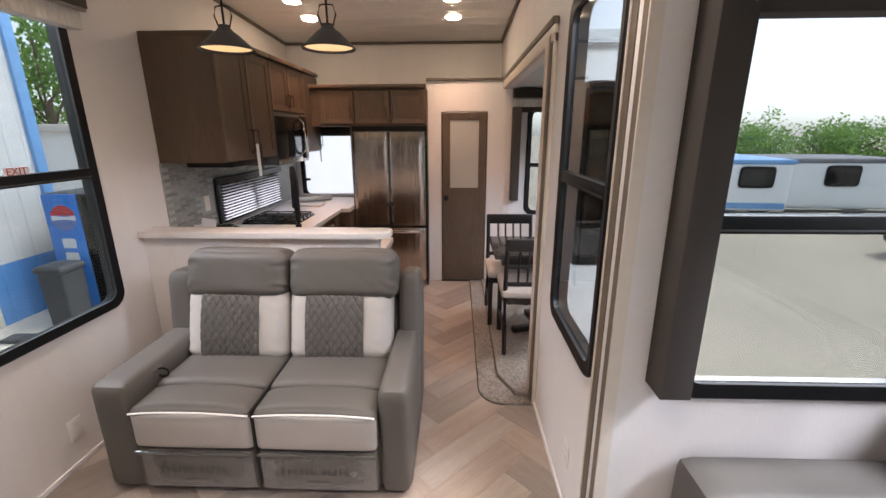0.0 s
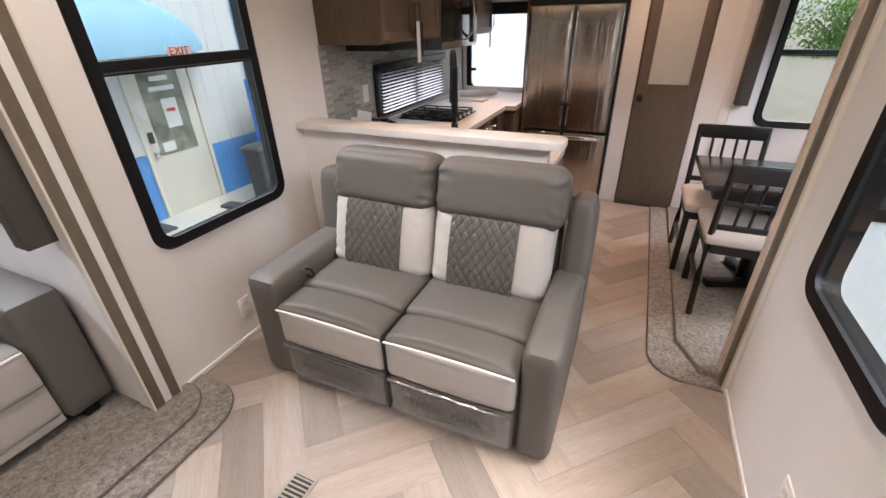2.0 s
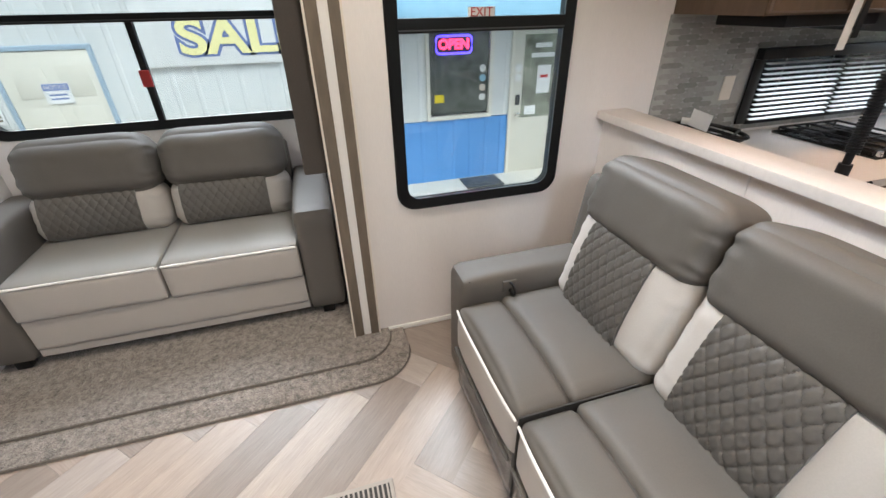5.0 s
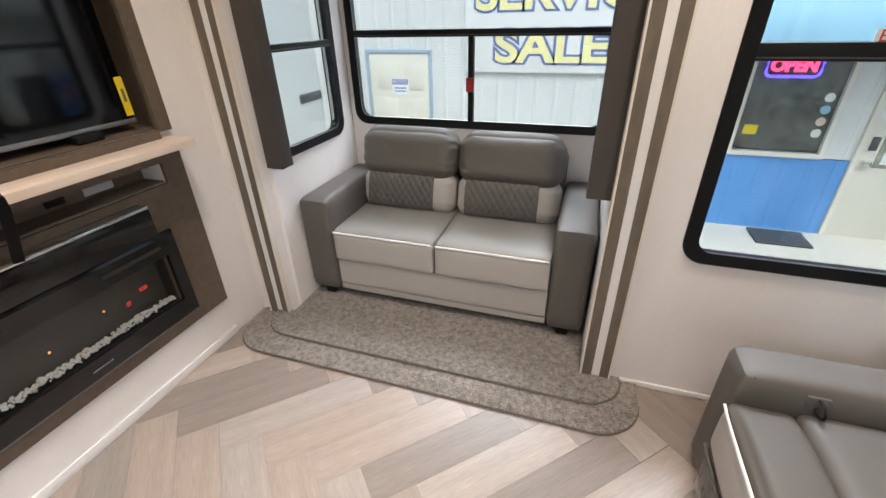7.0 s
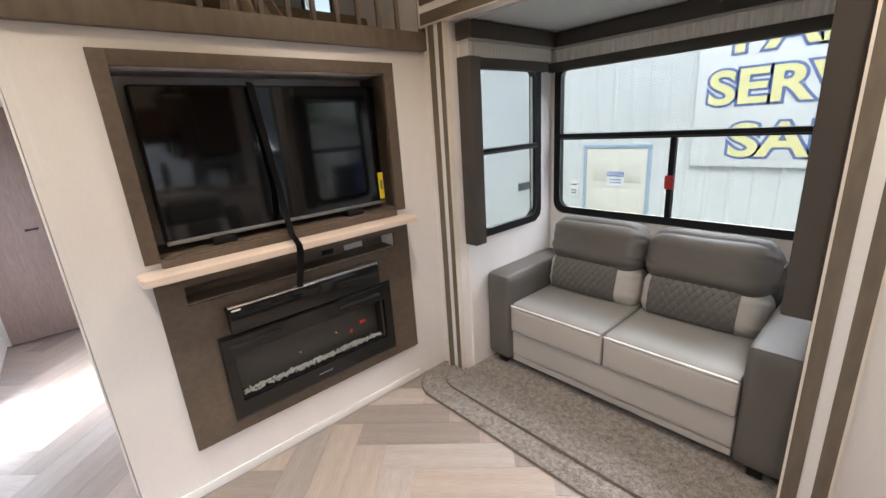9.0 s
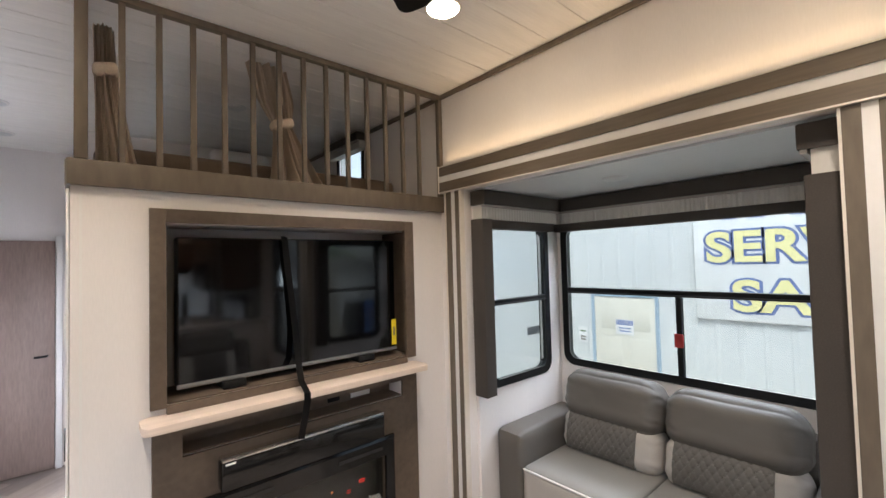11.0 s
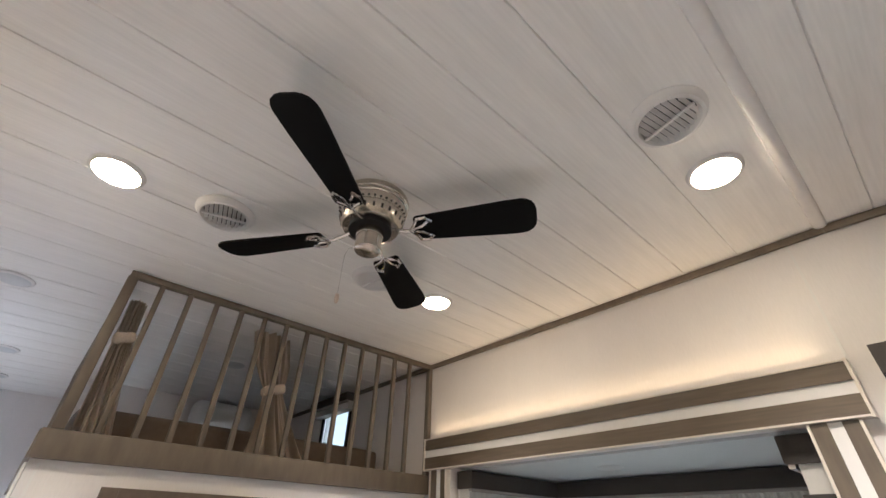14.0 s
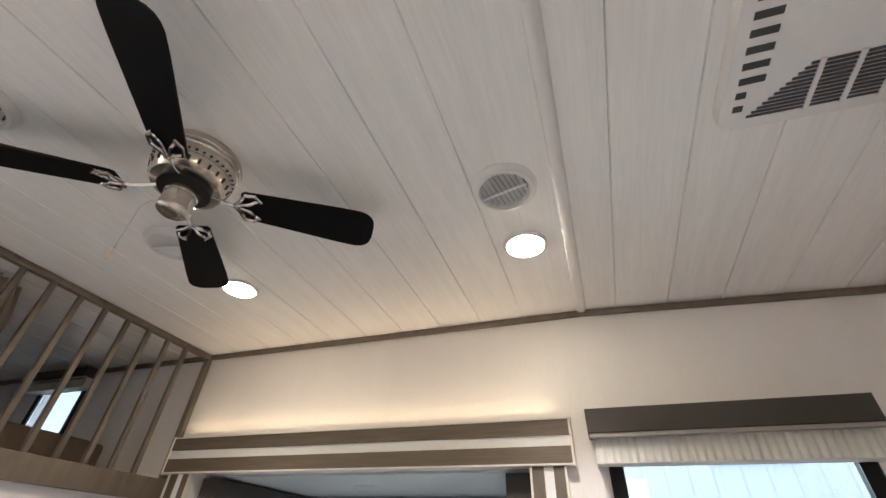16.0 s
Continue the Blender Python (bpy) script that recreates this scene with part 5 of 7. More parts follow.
def ceiling_vent(x, y, turn, tilt):
    """Slats lie flat (closed) at a small tilt."""
    e = thing("ceiling_vent", (x, y, ZC), "round white slatted ceiling vent", "vent", group="ceiling vents")
    part("collar", lathe([(0.072, ZC - 0.002), (0.073, ZC - 0.016), (0.079, ZC - 0.024), (0.088, ZC - 0.022), (0.094, ZC - 0.010), (0.100, ZC - 0.004), (0.100, ZC)], (x, y, 0), 40), M_WHITE, e)
    part("duct", lathe([(0.0, ZC - 0.0015), (0.073, ZC - 0.001)], (x, y, 0), 32), M_DARKGREY, e, "dark duct behind the slats")
    for k in range(-4, 5):
        d = k * 0.0150
        w = math.sqrt(0.0725 ** 2 - d ** 2)
        part("slat", box(-w, -0.0065, -0.0008, w, 0.0065, 0.0008, m=pose(x, y, ZC - 0.012, 0, 0, turn) @ pose(0, d, 0, tilt)), M_WHITE, e, smooth=False)
    part("crossbar", box(-0.004, -0.072, -0.003, 0.004, 0.072, 0.003, m=pose(x, y, ZC - 0.021, 0, 0, turn)), M_WHITE, e, smooth=False)


ceiling_vent(0.40, 0.73, 75, 44)
ceiling_vent(-0.33, 1.99, -12, 48)
ceiling_vent(-0.25, 0.726, 10, 44)

# roof air conditioner grille
e = thing("air_conditioner", (0.1, 2.85, ceil_z(2.85)), "white ceiling air conditioner with louvred grilles", "air conditioner")
A = Matrix.Translation((0.13, 2.85, ceil_z(2.85))) @ Matrix.Rotation(-math.atan2(ZC - ZK, YB - YS), 4, "X")
part("housing", slab(rrect(0.74, 0.62, 0.03, 5, -0.37, -0.31), 0.0, 0.045, A @ Matrix.Scale(-1, 4, (0, 0, 1)), bevel=0.012), M_WHITE, e)
for k in range(12):
    x = -0.338 + 0.0102 * k
    y = 0.253 - 0.87 * (x + 0.338)
    part("louvre", box(x, -y, -0.0475, x + 0.0062, y, -0.0435, m=A), M_DARKGREY, e, smooth=False)
for k in range(5):
    y = -0.137 + 0.0685 * k
    part("grille_rib", box(-0.342, y - 0.005, -0.051, -0.215, y + 0.005, -0.045, m=A), M_WHITE, e, smooth=False)
for k in range(17):
    d = 0.03 if k < 2 else 0.0
    part("side_slot", box(-0.315 + 0.037 * k, -0.285, -0.0475, -0.299 + 0.037 * k, -0.235 - d, -0.044, m=A), M_DARKGREY, e, smooth=False)

# light strip on top of the slide header
strip = new("header_led_strip", bpy.data.lights.new("header_led_strip", "AREA"))
strip.data.shape, strip.data.size, strip.data.size_y, strip.data.energy, strip.data.color = "RECTANGLE", 1.9, 0.02, 0.27, (1.0, 0.68, 0.35)
strip.data.spread = radians(115)
strip.matrix_world = pose(XL + 0.034, 1.03, 2.301, 180, 0, 90)

# ---- kitchen ----
solo("half_wall", box(XL + 0.001, 3.165, 0.0, 0.245, 3.24, 1.028, 0.004), M_WALL, "off-white half wall behind the recliner", "wall", kind="structure")
for x in (-0.42,):
    solo("wall_seam", box(x - 0.004, 3.161, 0.0, x + 0.004, 3.1655, 1.02), M_WHITE, "thin batten over a half wall joint", "trim", kind="structure")
solo("bar_ledge", slab([(XL + 0.002, 3.125), (0.27, 3.125), (0.30, 3.135), (0.318, 3.16), (0.318, 3.25), (0.30, 3.278), (0.27, 3.288), (XL + 0.002, 3.288)], 1.028, 1.064, Matrix.Identity(4), bevel=0.008), M_COUNTER, "pale laminate bar ledge on the half wall", "counter")


def cabinet_door(e, m, w, h, handle, material=M_CAB):
    """A framed door with a recessed panel; m: lower left corner on the cabinet front."""
    d = part("door", ring([(0.003, 0.003), (w - 0.003, 0.003), (w - 0.003, h - 0.003), (0.003, h - 0.003)], [(0.055, 0.055), (w - 0.055, 0.055), (w - 0.055, h - 0.055), (0.055, h - 0.055)], 0.001, 0.02, m), material, e, smooth=False)
    part("panel", slab([(0.05, 0.05), (w - 0.05, 0.05), (w - 0.05, h - 0.05), (0.05, h - 0.05)], 0.001, 0.009, m), material, d, smooth=False)
    if handle:
        u, v0, v1 = handle
        part("handle", tube([m @ Vector(p) for p in ((u, v0, 0.018), (u, v0, 0.045), (u, v1, 0.045), (u, v1, 0.018))], 0.006, 6), M_IRON, d, "black bar handle")


UX = -0.775


def upper_cabinet(y0, y1, z0, z1, doors, label):
    e = thing("wall_cabinet", (XL, y0, z0), label, "cabinet", group="kitchen wall cabinets")
    part("body", box(XL + 0.002, y0 + 0.001, z0, UX, y1 - 0.001, z1), M_CAB, e, smooth=False)
    w = (y1 - y0) / doors
    for k in range(doors):
        h = None
        if doors == 2:
            h = ((w - 0.035) if k == 0 else 0.035, 0.05, 0.20 if z1 - z0 > 0.5 else 0.14)
        else:
            h = (w - 0.035, 0.05, 0.18)
        cabinet_door(e, plane_at((UX, y0 + k * w, z0 + 0.005), *Y_UP), w, z1 - z0 - 0.01, h)
    part("crown", box(XL + 0.002, y0 + 0.001, z1, UX + 0.035, y1 - 0.001, z1 + 0.035, 0.006), M_CAB, e)


upper_cabinet(3.43, 4.20, 1.45, 2.19, 2, "dark stained wall cabinet with two framed doors")
upper_cabinet(4.20, 4.93, 1.80, 2.19, 2, "short dark stained wall cabinet over the microwave")
upper_cabinet(4.93, 5.37, 1.45, 2.19, 1, "dark stained corner wall cabinet")
solo("light_strip_housing", box(-1.15, 3.62, 1.405, -0.83, 4.12, 1.449, 0.006), M_PLASTIC, "black vent hood box under the wall cabinet", "hood")
e = thing("microwave", (-1.0, 4.56, 1.375), "black and steel microwave under the short cabinet", "microwave")
part("body", box(XL + 0.002, 4.205, 1.375, -0.755, 4.925, 1.795, 0.005), M_DARKGREY, e)
part("door_glass", box(-0.757, 4.22, 1.43, -0.742, 4.74, 1.77, 0.004), M_GLOSSB, e)
part("control_panel", box(-0.757, 4.75, 1.40, -0.742, 4.915, 1.785, 0.004), M_GLOSSB, e)
part("lower_strip", box(-0.757, 4.215, 1.38, -0.744, 4.915, 1.425, 0.003), M_STEEL, e)
part("handle", tube([(-0.745, 4.72, 1.44), (-0.705, 4.72, 1.48), (-0.695, 4.72, 1.60), (-0.705, 4.72, 1.72), (-0.745, 4.72, 1.76)], 0.010, 8), M_STEEL, e, "bowed steel handle")
for y, z, w, mt, label in ((3.80, 1.33, 0.042, M_PAPER, "white paper tag hanging from the cabinet handle"), (3.85, 1.37, 0.03, M_PLASTIC, "black strap tag hanging from the cabinet handle")):
    solo("hang_tag", box(UX + 0.05, y - w / 2, z, UX + 0.052, y + w / 2, 1.56), mt, label, "tag")
solo("hang_tag", box(UX + 0.05, 5.20, 1.34, UX + 0.052, 5.235, 1.47), M_PAPER, "white paper tag hanging from the cabinet handle", "tag")

e = thing("fridge_cabinet", (-0.14, 5.13, 1.70), "dark stained cabinet run over the fridge", "cabinet")
part("body", box(-0.77, 5.14, 1.70, 0.40, YB - 0.002, 2.06), M_CAB, e, smooth=False)
for k in range(3):
    cabinet_door(e, plane_at((-0.68 + 0.36 * k, 5.14, 1.715), *X_UP), 0.355, 0.33, (0.32 if k == 0 or k == 1 else 0.035, 0.06, 0.17))
part("crown", box(-0.77, 5.105, 2.06, 0.40, 5.20, 2.095, 0.006), M_CAB, e)
solo("window_valance", box(-1.17, YB - 0.11, 1.60, -0.40, YB - 0.003, 1.699, 0.006), M_PLASTIC, "black valance over the kitchen end window", "valance")
e = thing("refrigerator", (0.01, 5.4, 0.0), "stainless steel french door refrigerator", "refrigerator")
part("case", box(-0.36, 5.17, 0.03, 0.385, 5.74, 1.645, 0.006), M_DARKGREY, e)
for x0, x1 in ((-0.361, 0.010), (0.014, 0.385)):
    part("door", cushion(x0, 5.10, 0.675, x1, 5.168, 1.645, 0.014, (0, 0.006, 0)), M_STEEL, e)
part("freezer_drawer", cushion(-0.361, 5.10, 0.06, 0.385, 5.168, 0.655, 0.014, (0, 0.006, 0)), M_STEEL, e)
part("drawer_handle", box(-0.30, 5.07, 0.60, 0.325, 5.10, 0.635, 0.008), M_CHROME, e)
for z in (0.90,):
    part("door_lock", tube([(-0.035, 5.085, z), (0.012, 5.07, z + 0.01), (0.06, 5.085, z)], 0.014, 8), M_PLASTIC, e, "black transport latch")
part("lock_strap", box(-0.002, 5.080, 0.62, 0.024, 5.092, 0.90, 0.003), M_PLASTIC, e)
for s, x in ((-1, -0.01), (1, 0.034)):
    part("door_edge", box(x - 0.006, 5.094, 0.72, x + 0.006, 5.101, 1.60, 0.002), M_CHROME, e)
solo("fridge_surround", box(0.39, 5.12, 0.0, 0.405, YB - 0.003, 1.70), M_PLASTIC, "black side gap panel of the fridge", "panel", kind="structure", smooth=False)
solo("fridge_surround", box(-0.385, 5.16, 0.0, -0.366, YB - 0.003, 1.70), M_CAB, "dark stained side panel of the fridge", "panel", kind="structure", smooth=False)
solo("fridge_surround", box(-0.366, 5.16, 1.648, 0.39, 5.18, 1.699), M_PLASTIC, "black gap panel above the fridge", "panel", kind="structure", smooth=False)

# pantry closet with its door
wall("wall_pantry", plane_at((0.406, 5.285, 0), *X_UP), XR - 0.406, 2.14, 0.04, [(0.137, 0.0, 0.624, 1.845)], M_WALL, "off-white pantry front wall")
solo("wall_pantry_side", box(0.406, 5.33, 0.0, 0.44, YB - 0.002, 2.14), M_WALL, "off-white pantry side wall", "wall", kind="structure", smooth=False)
solo("pantry_cap", box(0.395, 5.262, 2.14, XR - 0.002, YB - 0.002, 2.165, 0.004), M_WOOD, "dark stained cap on the pantry", "trim", kind="structure")
e = thing("door_2", (0.787, 5.28, 0), "dark stained pantry door with a frosted pane", "door", kind="structure")
D = plane_at((0.547, 5.302, 0.012), *X_UP)
M_DOOR = mat("pantry_door_wood", (0.125, 0.092, 0.066), 0.45, var=0.22, scale=3, stretch=(2.5, 2, 0.3), fine=26, bump=0.07)
part("leaf", ring([(0, 0), (0.48, 0), (0.48, 1.828), (0, 1.828)], [(0.092, 1.045), (0.392, 1.045), (0.392, 1.745), (0.092, 1.745)], -0.015, 0.02, D), M_DOOR, e, smooth=False)
part("pane", slab([(0.088, 1.04), (0.396, 1.04), (0.396, 1.75), (0.088, 1.75)], -0.004, 0.004, D), M_FROST, e, "frosted glass pane", smooth=False)
part("door_handle", lathe([(0.0, 0.06), (0.02, 0.058), (0.027, 0.045), (0.02, 0.03), (0.01, 0.02), (0.012, 0.004), (0.027, 0.0)], (0, 0, 0), 20, m=D @ Matrix.Translation((0.048, 0.935, 0.02))), M_IRON, e, "dark round knob")
solo("threshold", box(0.547, 5.24, 0.001, 1.03, 5.29, 0.012, 0.003), M_SEAM, "dark door threshold", "threshold", kind="structure")
# splashback tiles come with the other pieces; backing here
back = solo("splashback", box(XL + 0.0005, 3.42, 0.895, XL + 0.006, 5.765, 0.925), M_GROUT, "grey wave tile splashback", "splashback", kind="structure", smooth=False)
for a in ((3.42, 0.925, 4.0, 1.449), (5.15, 0.925, 5.765, 1.449), (4.0, 1.285, 5.15, 1.449)):
    part("backing", box(XL + 0.0005, a[0], a[1], XL + 0.006, a[2], a[3]), M_GROUT, back, smooth=False)

# base cabinets and worktop
KZ = 0.885
e = thing("base_cabinet", (-0.9, 4.6, 0), "dark stained base cabinet run with an oven", "cabinet")
part("body", box(XL + 0.002, 3.245, 0.02, -0.51, YB - 0.003, KZ - 0.04), M_CAB, e, smooth=False)
for y0, y1, z0, z1 in ((3.78, 4.10, 0.10, 0.60), (3.78, 4.10, 0.62, 0.82), (4.78, 5.10, 0.10, 0.60), (4.78, 5.10, 0.62, 0.82)):
    cabinet_door(e, plane_at((-0.51, y0, z0), *Y_UP), y1 - y0, z1 - z0, ((y1 - y0) / 2, 0.02, 0.12) if z1 - z0 > 0.3 else None)
e = thing("base_cabinet", (-0.5, 5.5, 0), "dark stained corner base cabinet beside the fridge", "cabinet")
part("body", box(-0.508, 5.0, 0.02, -0.388, YB - 0.003, KZ - 0.04), M_CAB, e, smooth=False)
cabinet_door(e, plane_at((-0.508, 5.0, 0.10), *X_UP), 0.12, 0.72, (0.03, 0.5, 0.62))
e = thing("base_cabinet", (-0.2, 3.5, 0), "dark stained sink cabinet behind the half wall", "cabinet")
part("body", box(-0.508, 3.245, 0.02, 0.235, 3.74, KZ - 0.04), M_CAB, e, smooth=False)
e = thing("oven", (-0.6, 4.43, 0.1), "steel fronted oven below the hob", "oven")
part("front", box(-0.51, 4.13, 0.25, -0.485, 4.74, 0.83, 0.005), M_STEEL, e)
part("glass", box(-0.487, 4.20, 0.33, -0.481, 4.67, 0.62, 0.003), M_GLOSSB, e)
part("handle", tube([(-0.485, 4.18, 0.68), (-0.445, 4.18, 0.68), (-0.445, 4.69, 0.68), (-0.485, 4.69, 0.68)], 0.010, 8), M_CHROME, e)
for k in range(5):
    part("knob", cyl((-0.486, 4.22 + 0.105 * k, 0.77), (-0.458, 4.22 + 0.105 * k, 0.77), 0.018, 0.015, 14), M_CHROME, e)
o = [(XL + 0.008, 3.242), (0.24, 3.242), (0.24, 3.76), (-0.48, 3.76), (-0.48, 4.96), (-0.39, 4.96), (-0.39, YB - 0.004), (XL + 0.008, YB - 0.004)]
solo("worktop", slab(o, KZ - 0.038, KZ, Matrix.Identity(4), bevel=0.006), M_COUNTER, "pale laminate kitchen worktop", "worktop", smooth=False)
solo("upstand", box(-1.19, YB - 0.02, KZ, -0.40, YB - 0.004, KZ + 0.045, 0.004), M_COUNTER, "pale worktop upstand under the end window", "upstand")
e = thing("gas_hob", (-0.88, 4.330, KZ), "black gas hob with cast grates in the worktop", "hob")
part("tray", box(-1.12, 4.170, KZ, -0.63, 4.620, KZ + 0.012, 0.005), M_GLOSSB, e)
for x, y in ((-1.0, 4.29), (-1.0, 4.50), (-0.77, 4.395)):
    part("burner", lathe([(0.0, KZ + 0.03), (0.035, KZ + 0.029), (0.04, KZ + 0.02), (0.055, KZ + 0.013)], (x, y, 0), 18), M_IRON, e)
for y0, y1 in ((4.190, 4.390), (4.400, 4.600)):
    b = tube([(-1.10, y0, KZ + 0.032), (-0.66, y0, KZ + 0.032), (-0.66, y1, KZ + 0.032), (-1.10, y1, KZ + 0.032)], 0.006, 6, closed=True)
    for t in (0.33, 0.67):
        tube([(-1.10 + 0.44 * t, y0, KZ + 0.032), (-1.10 + 0.44 * t, y1, KZ + 0.032)], 0.005, 6, b)
    tube([(-1.10, (y0 + y1) / 2, KZ + 0.032), (-0.66, (y0 + y1) / 2, KZ + 0.032)], 0.005, 6, b)
    for x in (-1.10, -0.66):
        for y in (y0, y1):
            tube([(x, y, KZ + 0.012), (x, y, KZ + 0.032)], 0.005, 6, b)
    part("grate", b, M_IRON, e)
for k in range(5):
    part("knob", cyl((-0.645, 4.20 + 0.09 * k, KZ + 0.012), (-0.645, 4.20 + 0.09 * k, KZ + 0.034), 0.014, 0.012, 12), M_CHROME, e)
FA = Vector((-0.345, 3.455, 0))
FD2 = Vector((-0.45, 0.89, 0))
e = thing("kitchen_faucet", (FA.x, FA.y, KZ), "tall black spring kitchen faucet at the sink", "faucet")
part("base", lathe([(0.03, KZ), (0.03, KZ + 0.01), (0.021, KZ + 0.02), (0.019, KZ + 0.16), (0.0, KZ + 0.161)], FA, 18), M_PLASTIC, e)
part("riser", tube([FA + Vector((0, 0, KZ + 0.15)), FA + Vector((0, 0, 1.34))], 0.012, 10), M_PLASTIC, e)
part("spring", tube([FA + Vector((0.018 * math.cos(j * 0.7), 0.018 * math.sin(j * 0.7), 1.08 + 0.26 * j / 270)) for j in range(271)], 0.0035, 5), M_PLASTIC, e)
part("gooseneck", tube([FA + FD2 * (0.06 - 0.06 * math.cos(a)) + Vector((0, 0, 1.34 + 0.07 * math.sin(a))) for a in [j * math.pi / 10 for j in range(11)]], 0.016, 8), M_PLASTIC, e)
part("spray_head", cyl(FA + FD2 * 0.12 + Vector((0, 0, 1.34)), FA + FD2 * 0.12 + Vector((0, 0, 1.14)), 0.014, 0.02, 14), M_PLASTIC, e)
part("holder", tube([FA + Vector((0, 0, 1.18)), FA + FD2 * 0.11 + Vector((0, 0, 1.18))], 0.006, 6), M_PLASTIC, e)
part("lever", tube([FA + Vector((0.015, 0, KZ + 0.09)), FA + Vector((0.05, 0, KZ + 0.10)), FA + Vector((0.09, -0.01, KZ + 0.13))], 0.006, 8), M_PLASTIC, e)
e = thing("kitchen_sink", (-0.2, 3.52, KZ), "rectangular dark sink in the worktop", "sink")
part("rim", ring(rrect(0.52, 0.24, 0.03, 5), rrect(0.48, 0.20, 0.03, 5, 0.02, 0.02), 0.0, 0.005, Matrix.Translation((-0.46, 3.485, KZ))), M_STEEL, e)
part("bowl", slab(rrect(0.48, 0.20, 0.03, 5, 0.02, 0.02), 0.0002, 0.0012, Matrix.Translation((-0.46, 3.485, KZ))), M_DARKGREY, e)
e = thing("power_cord", (-1.02, 3.60, KZ), "coiled black power cord on the worktop", "cord")
for k in range(5):
    r, dz, ph = 0.125 + 0.012 * math.sin(2.1 * k), KZ + 0.010 + 0.017 * k, 0.8 * k
    part("coil", tube([(-1.02 + r * 1.15 * math.cos(a), 3.60 + r * math.sin(a + 0.1 * k), dz + 0.008 * math.sin(2 * a + ph) + 0.008) for a in [q * math.pi / 14 for q in range(28)]], 0.009, 7, closed=True), M_PLASTIC, e)
part("plug", cushion(-0.93, 3.46, KZ, -0.86, 3.52, KZ + 0.05, 0.015), M_PLASTIC, e)
part("cord_end", tube([(-0.90, 3.50, KZ + 0.03), (-0.88, 3.60, KZ + 0.09), (-0.93, 3.70, KZ + 0.10), (-1.02, 3.73, KZ + 0.09)], 0.007, 7), M_PLASTIC, e)
solo("paper_card", box(-0.045, -0.0015, 0, 0.045, 0.0015, 0.085, m=pose(-1.03, 3.56, KZ + 0.098, 17, 12, 23)), M_PAPER, "white card lying on the coiled cord", "card")
solo("paper_roll", cyl((-1.13, 3.56, KZ + 0.112), (-1.05, 3.62, KZ + 0.112), 0.016, n=14), M_PAPER, "small white paper roll on the coiled cord", "paper")
solo("rolled_paper", cyl((-1.05, 5.30, KZ + 0.03), (-0.75, 5.55, KZ + 0.03), 0.03, n=16), M_PAPER, "rolled papers lying on the worktop", "paper")
solo("manual_packet", box(-1.0, 5.05, KZ, -0.72, 5.22, KZ + 0.02, 0.004), M_SHELF, "tan packet of manuals on the worktop", "packet")
solo("wall_outlet", box(XL + 0.009, 3.82, 1.06, XL + 0.015, 3.89, 1.175, 0.003), M_IVORY, "ivory outlet plate on the splashback", "outlet")
# blind at the cooker window
e = thing("venetian_blind", (XL, 4.48, 0.98), "white slatted blind in a black cooker window", "blind")
part("headrail", box(XL + 0.017, 3.97, 1.245, XL + 0.060, 5.18, 1.295, 0.004), M_PLASTIC, e)
part("side_channel", box(XL + 0.017, 3.97, 0.93, XL + 0.028, 4.035, 1.244, 0.003), M_PLASTIC, e)
part("side_channel", box(XL + 0.017, 5.115, 0.93, XL + 0.028, 5.18, 1.244, 0.003), M_PLASTIC, e)
part("centre_post", box(XL + 0.017, 4.555, 0.93, XL + 0.026, 4.605, 1.244, 0.003), M_PLASTIC, e)
part("bottom_rail", box(XL + 0.017, 4.036, 0.925, XL + 0.030, 5.114, 0.948, 0.003), M_PLASTIC, e)
for k in range(12):
    for y0, y1 in ((4.03, 4.565), (4.595, 5.125)):
        part("slat", box(-0.011, y0, -0.0006, 0.011, y1, 0.0006, m=Matrix.Translation((XL + 0.044, 0, 0.955 + 0.0245 * k)) @ Matrix.Rotation(radians(14), 4, "Y")), M_SLAT, e, smooth=False)
for y in (4.13, 4.45, 4.70, 5.02):
    part("cord", tube([(XL + 0.057, y, 0.95), (XL + 0.057, y, 1.26)], 0.001, 4), M_WHITE, e)


def pendant(x, y):
    z = 2.07
    e = thing("pendant_lamp", (x, y, z), "dark metal cone pendant lamp, lit", "pendant lamp", group="pendants over the bar")
    part("shade", lathe([(0.142, z), (0.144, z + 0.006), (0.06, z + 0.085), (0.032, z + 0.10), (0.028, z + 0.125), (0.0, z + 0.128), (0.026, z + 0.118), (0.055, z + 0.08), (0.138, z + 0.004), (0.142, z)], (x, y, 0), 36), M_DARKGREY, e, "dark bronze cone shade")
    part("bulb", lathe([(0.0, z + 0.02), (0.128, z + 0.012), (0.125, z + 0.016), (0.0, z + 0.03)], (x, y, 0), 24), M_SHADEGLOW, e, "glowing diffuser")
    part("rod", tube([(x, y, z + 0.125), (x, y, ceil_z(y) - 0.02)], 0.006, 8), M_IRON, e)
    part("yoke", tube([(x - 0.028, y, z + 0.11), (x - 0.048, y, z + 0.17), (x - 0.035, y, z + 0.215), (x, y, z + 0.22), (x + 0.035, y, z + 0.215), (x + 0.048, y, z + 0.17), (x + 0.028, y, z + 0.11)], 0.004, 6), M_IRON, e)
    part("canopy", lathe([(0.0, ceil_z(y) - 0.022), (0.05, ceil_z(y) - 0.02), (0.058, ceil_z(y))], (x, y, 0), 20), M_IRON, e)
    disc_lamp(x, y, z + 0.008, 3.5, 0.2, AMBER)


pendant(-0.545, 3.2)
pendant(0.017, 3.2)

